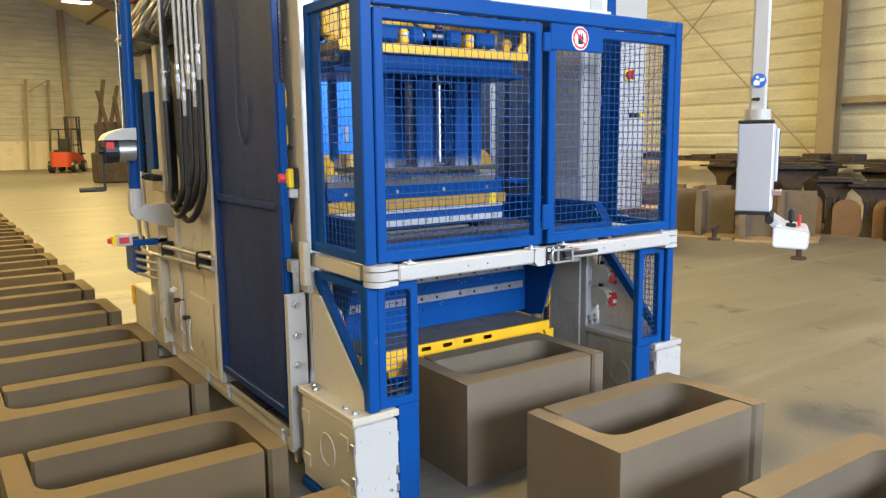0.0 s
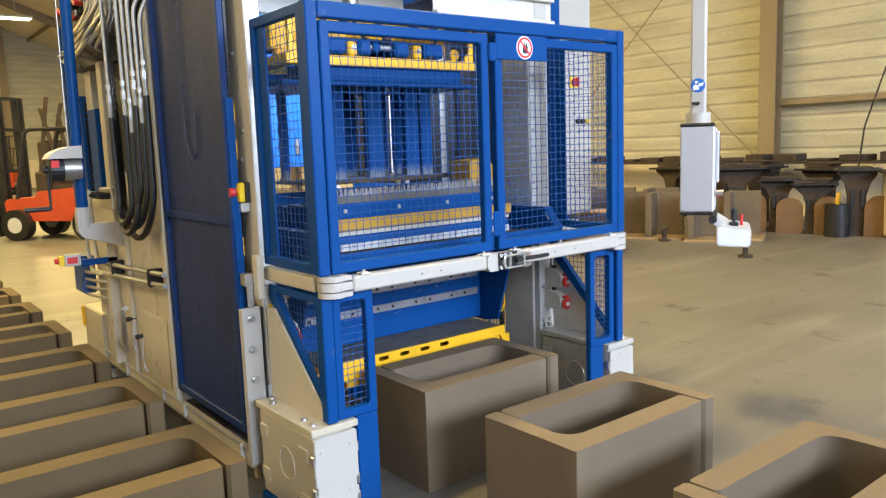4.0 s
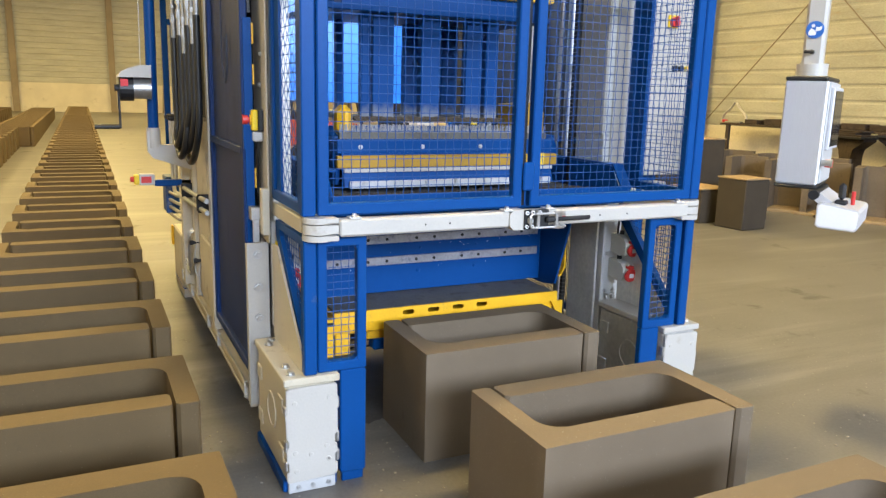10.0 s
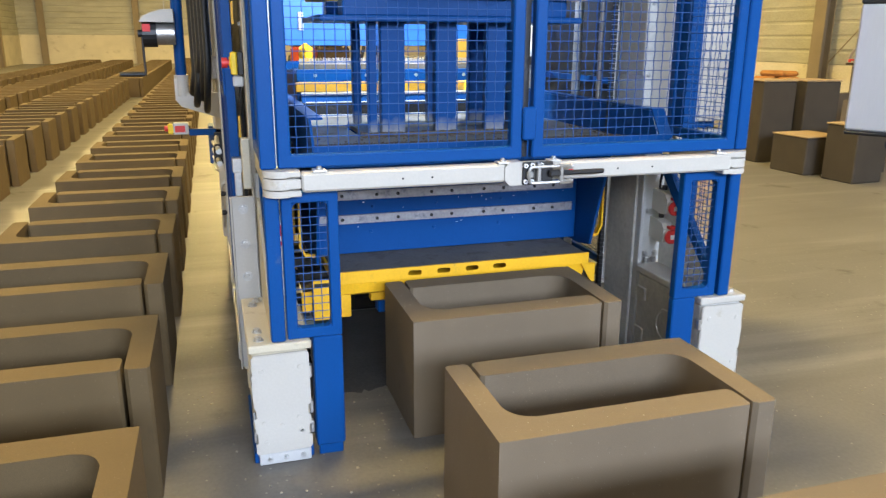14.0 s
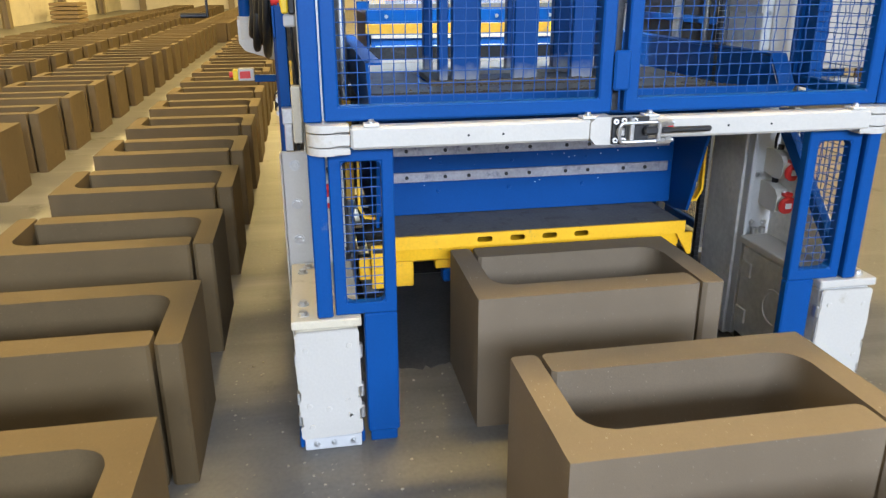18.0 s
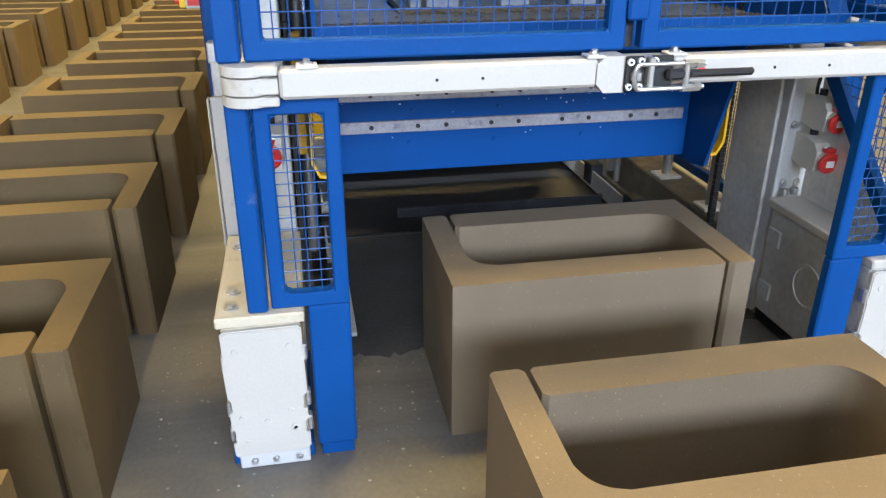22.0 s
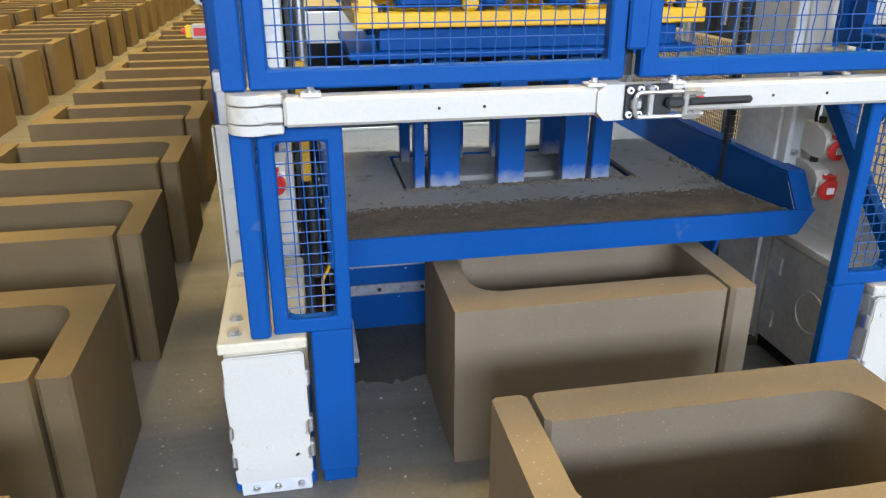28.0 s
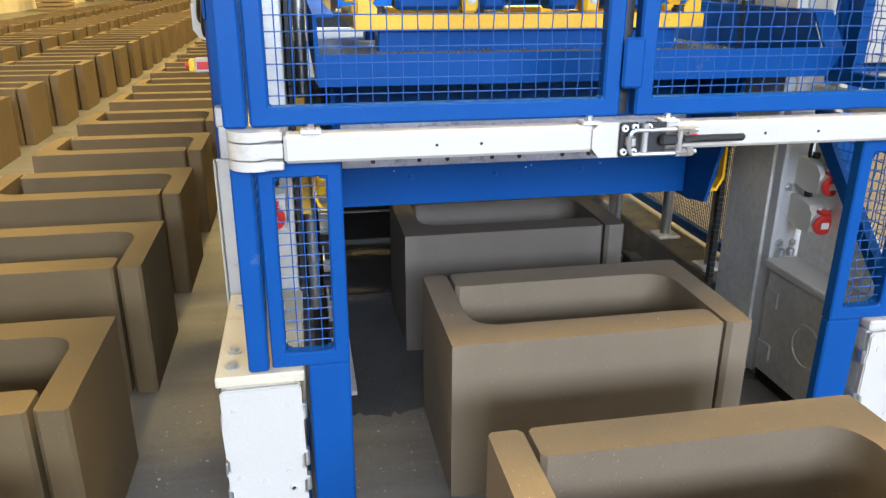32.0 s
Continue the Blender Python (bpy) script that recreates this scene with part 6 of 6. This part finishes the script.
def mould_stand(x, y, rz, tall, wide, plates):
    """An old mould core on its stem, with plates stacked upon it."""
    t = thing("old_steel_mould", "dark rusty steel mould standing on the floor", "steel mould", (x, y, 0), "stacked moulds", rz)
    part("base", bx(B(), -0.16, 0.16, -0.16, 0.16, 0, 0.03, 0.004), RUST, t)
    part("stem", slab(B(), [(-0.12, 0.031), (0.12, 0.031), (0.115, tall * 0.62), (0.16, tall * 0.80), (wide * 0.42, tall - 0.04), (wide * 0.42, tall), (-wide * 0.42, tall), (-wide * 0.42, tall - 0.04), (-0.16, tall * 0.80), (-0.115, tall * 0.62)], "y", -0.13, 0.13), RUST, t)
    part("top_plate", bx(B(), -wide / 2, wide / 2, -0.26, 0.26, tall + 0.001, tall + 0.035, 0.006), DARK_STEEL, t)
    for k in range(plates):
        part("loose_plate", bx(B(), -wide * 0.42 + 0.09 * (k * 2 % 3), wide * 0.30 + 0.05 * k, -0.22 + 0.03 * k, 0.20 - 0.05 * k, tall + 0.036 + 0.034 * k, tall + 0.066 + 0.034 * k, 0.005), RUST, t)
    for sx in (-0.07, 0.07):
        part("lug", bx(B(), sx - 0.03, sx + 0.03, -0.165, -0.131, tall * 0.45, tall * 0.72, 0.008), DARK_STEEL, t)
    return t


def leaning_slab(x, y, rz, tall):
    """A rounded concrete slab leaning against the stands."""
    t = thing("leaning_slab", "orange-brown rounded concrete slab leaning on a mould", "concrete slab", (x, y, 0), "leaning slabs", rz)
    arch = [(-0.19, 0.0), (0.19, 0.0), (0.19, tall * 0.72)] + [(0.19 * math.cos(a), tall * 0.72 + tall * 0.28 * math.sin(a)) for a in [radians(18 * k) for k in range(1, 10)]] + [(-0.19, tall * 0.72)]
    ob = part("slab_body", slab(B(), arch, "y", 0.0, 0.07), OCHRE, t)
    ob.matrix_basis = pose(0, 0, 0.0, -6)
    return t


SACK = material("orange_sacking", (0.40, 0.17, 0.035), 0.9, var=0.25, scale=8, bump=0.3)
OCHRE = material("ochre_stained_concrete", (0.12, 0.066, 0.027), 0.85, var=0.25, scale=5, fine=80, bump=0.25, dirt=(0.07, 0.045, 0.025), dirt_amount=0.3, per_object=0.15)
for x, y, rz, tall, wide, plates in ((11.45, 6.62, -58, 0.98, 0.85, 2), (11.62, 6.02, -60, 0.80, 0.62, 1), (11.70, 5.50, -64, 0.74, 0.66, 2), (11.80, 4.92, -62, 0.95, 0.60, 1), (12.1, 7.3, -66, 1.0, 0.9, 3), (12.0, 4.1, -70, 0.9, 0.8, 2)):
    mould_stand(x, y, rz, tall, wide, plates)
for x, y, rz, tall in ((11.36, 6.28, -58, 0.62), (11.44, 5.74, -62, 0.55), (11.55, 5.20, -60, 0.58), (11.25, 6.95, -64, 0.66), (11.7, 4.55, -66, 0.6)):
    leaning_slab(x, y, rz, tall)
for x, y, tall, wide in ((12.75, 8.7, 0.92, 0.9), (12.8, 7.0, 0.94, 0.8), (12.9, 5.9, 0.90, 0.8), (12.85, 3.4, 0.92, 0.9), (12.9, 2.2, 0.95, 0.9)):
    mould_stand(x, y, 80, tall, wide, 3)
t = thing("steel_barrel", "dark grey steel barrel with a yellow tool standing in it", "barrel", (11.5, 5.05, 0))
part("barrel", cyl(cyl(B(), (0, 0, 0), (0, 0, 0.46), 0.17, 24), (0, 0, 0.46), (0, 0, 0.475), 0.178, 24), DARK_STEEL, t, smooth=True)
for z in (0.15, 0.31):
    part("hoop", cyl(B(), (0, 0, z), (0, 0, z + 0.02), 0.176, 24), DARK_STEEL, t)
part("yellow_tool", slab(B(), [(-0.04, 0.476), (0.02, 0.476), (0.04, 0.55), (0.03, 0.64), (-0.01, 0.64), (-0.04, 0.55)], "y", -0.02, 0.02), DULL_YELLOW, t)
t = thing("compressor_cabinet", "tan cabinet with a white drum on top", "machine", (11.9, 4.25, 0), rz=-60)
part("cabinet", bx(B(), -0.30, 0.30, -0.26, 0.26, 0.03, 0.92, 0.012), CREAM, t)
part("plinth", bx(B(), -0.27, 0.27, -0.23, 0.23, 0.0, 0.0295), DARK_STEEL, t)
part("cabinet_top", bx(B(), -0.36, 0.36, -0.30, 0.30, 0.921, 0.96, 0.006), RUST, t)
part("cradle", bx(B(), -0.16, 0.16, -0.16, 0.16, 0.961, 1.09, 0.01), CREAM, t)
part("drum", cyl(B(), (-0.28, 0, 1.20), (0.28, 0, 1.20), 0.115, 24), SIGN_WHITE, t, "white horizontal drum", smooth=True)
part("top_valve", bx(cyl(B(), (0.14, 0.0, 1.31), (0.14, 0.0, 1.42), 0.035, 12), 0.07, 0.21, -0.07, 0.07, 1.42, 1.52, 0.02), DARK_STEEL, t)
solo("hanging_rope", pipe(B(), [(12.0, 5.0, 0.97), (12.05, 4.95, 1.6), (12.2, 4.7, 2.6), (12.3, 4.55, 6.4)], 0.014, 8), RUBBER, "dark rope hanging slantwise from the roof", "rope")
t = thing("sack_pile", "orange sacks heaped on a wooden crate by the wall", "sacks", (12.7, 13.45, 0), rz=-40)
part("crate", bx(B(), -0.45, 0.45, -0.4, 0.4, 0.0, 0.60, 0.01), PALLET, t)
for u, v, w, h in ((-0.24, -0.2, 0.22, 0.62), (0.22, -0.22, 0.22, 0.61), (0.0, 0.16, 0.25, 0.62), (-0.1, -0.12, 0.24, 0.735), (0.2, -0.05, 0.2, 0.73)):
    part("sack", bx(B(), u - w, u + w, v - w * 0.7, v + w * 0.7, h, h + 0.115, 0.045), SACK, t)
t = thing("wire_stand", "bright bent steel stand on the wall ledge", "stand", (13.4, 12.0, 1.045))
for k in (-1, 1):
    part("bent_leg", pipe(B(), [(0, k * 0.34, 0.0), (0, k * 0.30, 0.18), (0, k * 0.12, 0.30), (0, k * 0.03, 0.42)], 0.025, 8), STEEL, t, smooth=True)
part("cross_piece", bx(B(), -0.05, 0.05, -0.22, 0.22, 0.0, 0.03, 0.005), STEEL, t)
part("red_foot", bx(B(), -0.06, 0.06, 0.23, 0.29, 0.0, 0.06, 0.01), RED, t)
ledge = thing("steel_ledge", "long dark shelf of steel parts along the wall", "shelf", (13.45, 7.6, 0))
part("shelf_top", bx(B(), -0.25, 0.25, -4.6, 4.6, 1.0, 1.04, 0.01), RUST, ledge)
for y in (-4.4, -1.5, 1.5, 4.4):
    part("shelf_leg", bx(B(), -0.23, -0.17, y - 0.04, y + 0.04, 0, 0.999), RUST, ledge)
scrap = random.Random(9)
for k in range(15):
    y, h, w = -4.3 + 0.58 * k, scrap.uniform(0.04, 0.16), scrap.uniform(0.15, 0.27)
    part("scrap_plate", bx(B(), -0.2, 0.2, y - w, y + w, 1.041, 1.041 + h, 0.01), RUST, ledge)

t = thing("red_post", "thin red painted marker post", "post", (6.62, 7.25, 0))
part("pole", bx(B(), -0.03, 0.03, -0.03, 0.03, 0.02, 1.5, 0.005), RED, t)
part("base", bx(B(), -0.15, 0.15, -0.15, 0.15, 0, 0.02), DARK_STEEL, t)
for x, y in ((8.9, 5.0), (9.6, 6.7)):
    t = thing("scrap_stub", "small rusty steel stub standing on the floor", "scrap", (x, y, 0), rz=20)
    part("flange", cyl(cyl(B(), (0, 0, 0), (0, 0, 0.03), 0.09, 12), (0, 0, 0.03), (0, 0, 0.16), 0.035, 10), RUST, t)
    part("cap", bx(B(), -0.10, 0.10, -0.05, 0.05, 0.161, 0.21, 0.008), RUST, t)


def forklift(x, y, rz, label):
    t = thing("forklift", label, "forklift", (x, y, 0), rz=rz)
    side = [(-0.55, 0.36), (1.0, 0.36), (1.04, 0.72), (0.98, 0.80), (0.40, 0.82), (0.30, 0.93), (-0.55, 1.0)]
    part("body", slab(B(), side, "x", -0.47, 0.47), ORANGE, t)
    rear = [(-0.50, -0.551), (-0.50, -0.85)] + [(-0.20 - 0.30 * math.cos(a), -0.85 - 0.38 * math.sin(a)) for a in [radians(15 * k) for k in range(1, 7)]]
    rear += [(-u, v) for u, v in rear[::-1]]
    weight = slab(B(), rear, "z", 0.30, 0.92)
    slab(weight, [(u * 0.93, -0.552 + (v + 0.552) * 0.90) for u, v in rear], "z", 0.92, 1.0)
    part("counterweight", weight, ORANGE, t, "rounded orange counterweight", smooth=False)
    part("hood", slab(B(), [(-1.0, 1.001), (-0.52, 1.001), (-0.50, 1.12), (-0.85, 1.12)], "x", -0.34, 0.34), DARK_STEEL, t)
    for sx in (-0.52, 0.52):
        for wy in (-0.75, 0.75):
            w = part("wheel", cyl(B(), (sx - 0.1, wy, 0.3), (sx + 0.1, wy, 0.3), 0.3, 24), RUBBER, t, smooth=True)
            part("rim", cyl(B(), (sx - 0.11, wy, 0.3), (sx + 0.11, wy, 0.3), 0.15, 16), GREY, w)
    part("seat", bx(bx(B(), -0.25, 0.25, -0.4, 0.05, 1.06, 1.16, 0.03), -0.25, 0.25, -0.5, -0.38, 1.12, 1.65, 0.03), PLASTIC, t)
    roof = B()
    for sx in (-0.47, 0.47):
        pipe(roof, [(sx, 0.75, 0.8), (sx, 0.45, 2.1), (sx, -0.7, 2.1), (sx, -0.95, 1.05)], 0.035, 8)
    og = part("overhead_guard", roof, DARK_STEEL, t)
    for k in range(6):
        part("roof_slat", bx(B(), -0.47, 0.47, -0.6 + 0.2 * k, -0.56 + 0.2 * k, 2.085, 2.115), DARK_STEEL, og)
    mast = B()
    for sx in (-0.36, -0.24, 0.20, 0.32):
        bx(mast, sx, sx + 0.05, 1.08, 1.22, 0.08, 2.75)
    for z in (0.5, 1.3, 2.1, 2.7):
        bx(mast, -0.36, 0.37, 1.10, 1.20, z, z + 0.06)
    part("mast", mast, DARK_STEEL, t)
    part("fork_carriage", bx(bx(B(), -0.5, 0.5, 1.23, 1.30, 0.45, 0.53), -0.5, 0.5, 1.23, 1.30, 0.85, 0.93), DARK_STEEL, t)
    for sx in (-0.35, 0.27):
        part("fork", bx(bx(B(), sx, sx + 0.09, 1.30, 1.34, 0.06, 0.95), sx, sx + 0.09, 1.34, 2.35, 0.06, 0.10), DARK_STEEL, t)
    return t


truck = forklift(4.6, 13.2, -80, "red and black forklift truck driving in the hall")
forklift(6.3, 41.5, -25, "orange forklift truck parked far down the hall")
gt = thing("mesh_gate_frame", "tall thin leaning steel rack frame by the far wall", "rack", (5.5, 46.2, 0))
for x in (-0.45, 0.65):
    part("upright", slab(B(), [(x - 0.06, 0), (x + 0.06, 0), (x + 0.30, 4.8), (x + 0.18, 4.8)], "y", -0.05, 0.05), BEAM, gt)
part("cross_rail", slab(B(), [(-0.16, 4.1), (0.76, 4.7), (0.76, 4.76), (-0.16, 4.16)], "y", -0.10, -0.051), BEAM, gt)

t = thing("scrap_heap", "rusty steel mould heap with leaning bars", "scrap", (6.0, 30.0, 0))
part("base", bx(B(), -0.55, 0.55, -0.5, 0.5, 0.0, 1.1, 0.05), RUST, t)
part("upper_block", bx(B(), -0.4, 0.35, -0.4, 0.4, 1.101, 2.2, 0.08), RUST, t)
for k, (xa, xb) in enumerate(((-0.5, -0.1), (-0.2, 0.35), (0.1, -0.35), (0.4, 0.2))):
    part("leaning_bar", slab(B(), [(xa - 0.07, 1.101), (xa + 0.07, 1.101), (xb + 0.07, 3.7 - 0.2 * k), (xb - 0.07, 3.7 - 0.2 * k)], "y", -0.42 - 0.05 * k, -0.401 - 0.04 * k), RUST, t)
t = thing("pallet_stack", "stack of timber and sacks by the wall", "pallet", (-7.3, 33, 0))
for k in range(5):
    part("pallet", bx(B(), -0.5, 0.5, -0.7, 0.7, 0.15 * k, 0.15 * k + 0.12, 0.01), PALLET, t)

# ---------------- motions ----------------
new_pair = l_pair(LANE, 2.515 + PITCH, 0.0, label="freshly pressed damp concrete L-shaped block, darkened for the shade below the mould", group="newly laid blocks", mesh=l_mesh(DAMP_SHADED_CONCRETE, "l_block"))
MOULD_ROWS = [(0, 0.505), (22.55, 0.505), (23, 0.418), (23.5, 0.323), (24, 0.232), (24.5, 0.142), (25, 0.049), (25.4, 0.008), (26, 0.002), (28.2, 0.002), (28.5, 0.022), (29, 0.077), (29.5, 0.208), (30, 0.350), (30.5, 0.487), (31, 0.542), (31.5, 0.565), (32, 0.600)]
HEAD_ROWS = [(0, 1.345), (10.9, 1.345), (11.5, 1.30), (12.0, 1.24), (12.5, 1.19), (13, 1.09), (13.5, 1.035), (14, 1.020), (22.55, 1.018), (23, 0.935), (23.5, 0.84), (24, 0.749), (24.5, 0.659), (25, 0.566), (25.4, 0.515), (26, 0.50), (28.2, 0.482), (30.2, 0.482), (30.6, 0.500), (31, 0.545), (31.5, 0.572), (32, 0.590)]
CAR_ROWS = [(0, 3.50), (0.5, 3.72), (0.9, 4.30), (1.2, 4.55), (2.5, 4.60), (2.75, 4.25), (3.0, 3.70), (3.3, 3.15), (3.6, 3.02), (5.5, 3.12), (6.0, 3.02), (6.5, 3.12), (7.0, 3.02), (7.5, 3.12), (8.0, 3.02), (8.5, 3.12), (9.0, 3.03), (9.5, 3.10), (10.0, 3.20), (10.5, 3.45), (11.0, 3.90), (11.5, 4.50), (12.0, 4.65), (32, 4.65)]
PUSH_ROWS = [(0, 3.06), (20.5, 3.06), (20.8, 3.20), (21.1, 3.55), (21.4, 4.0), (21.8, 4.5), (22.2, 4.55), (32, 4.55)]

TRUCK_ROWS = [(0, 4.7, 13.2, -80), (2.3, 4.4, 13.2, -76), (2.6, 4.0, 13.3, -66), (3.0, 3.4, 13.6, -50), (3.5, 3.3, 15.2, -5), (4.2, 3.6, 16.2, 60), (4.9, 3.8, 16.0, 120), (5.5, 4.0, 15.4, 165), (6.0, 3.95, 15.4, 140), (6.3, 3.8, 15.8, 75), (6.6, 3.4, 15.9, 10), (7.0, 2.95, 14.4, -12), (7.5, 3.05, 14.4, -30), (8.0, 2.95, 13.2, -50), (8.5, 3.2, 13.0, -75), (9.0, 3.44, 13.05, -82), (9.5, 4.2, 13.1, -86), (10.0, 4.9, 13.2, -88), (32, 4.9, 13.2, -88)]


def motions():
    walk(truck, [(t, pose(x, y, 0, 0, 0, a)) for t, x, y, a in TRUCK_ROWS])
    walk(mould, [(t, pose(0, 0, z)) for t, z in MOULD_ROWS])
    walk(head, [(t, pose(0, 0, z)) for t, z in HEAD_ROWS])
    walk(car, [(t, pose(0, y, 0)) for t, y in CAR_ROWS])
    walk(pusher, [(t, pose(0, y, 0)) for t, y in PUSH_ROWS])
    pressed = [(t, min(z, 0.505) + 0.012 if t < 25.2 else 0.0) for t, z in MOULD_ROWS]
    for ob, m in zip(new_pair, (Matrix.Identity(4), HALF_TURN)):
        walk(ob, [(t, pose(LANE, 2.515 + PITCH, z) @ m) for t, z in pressed])


motions()
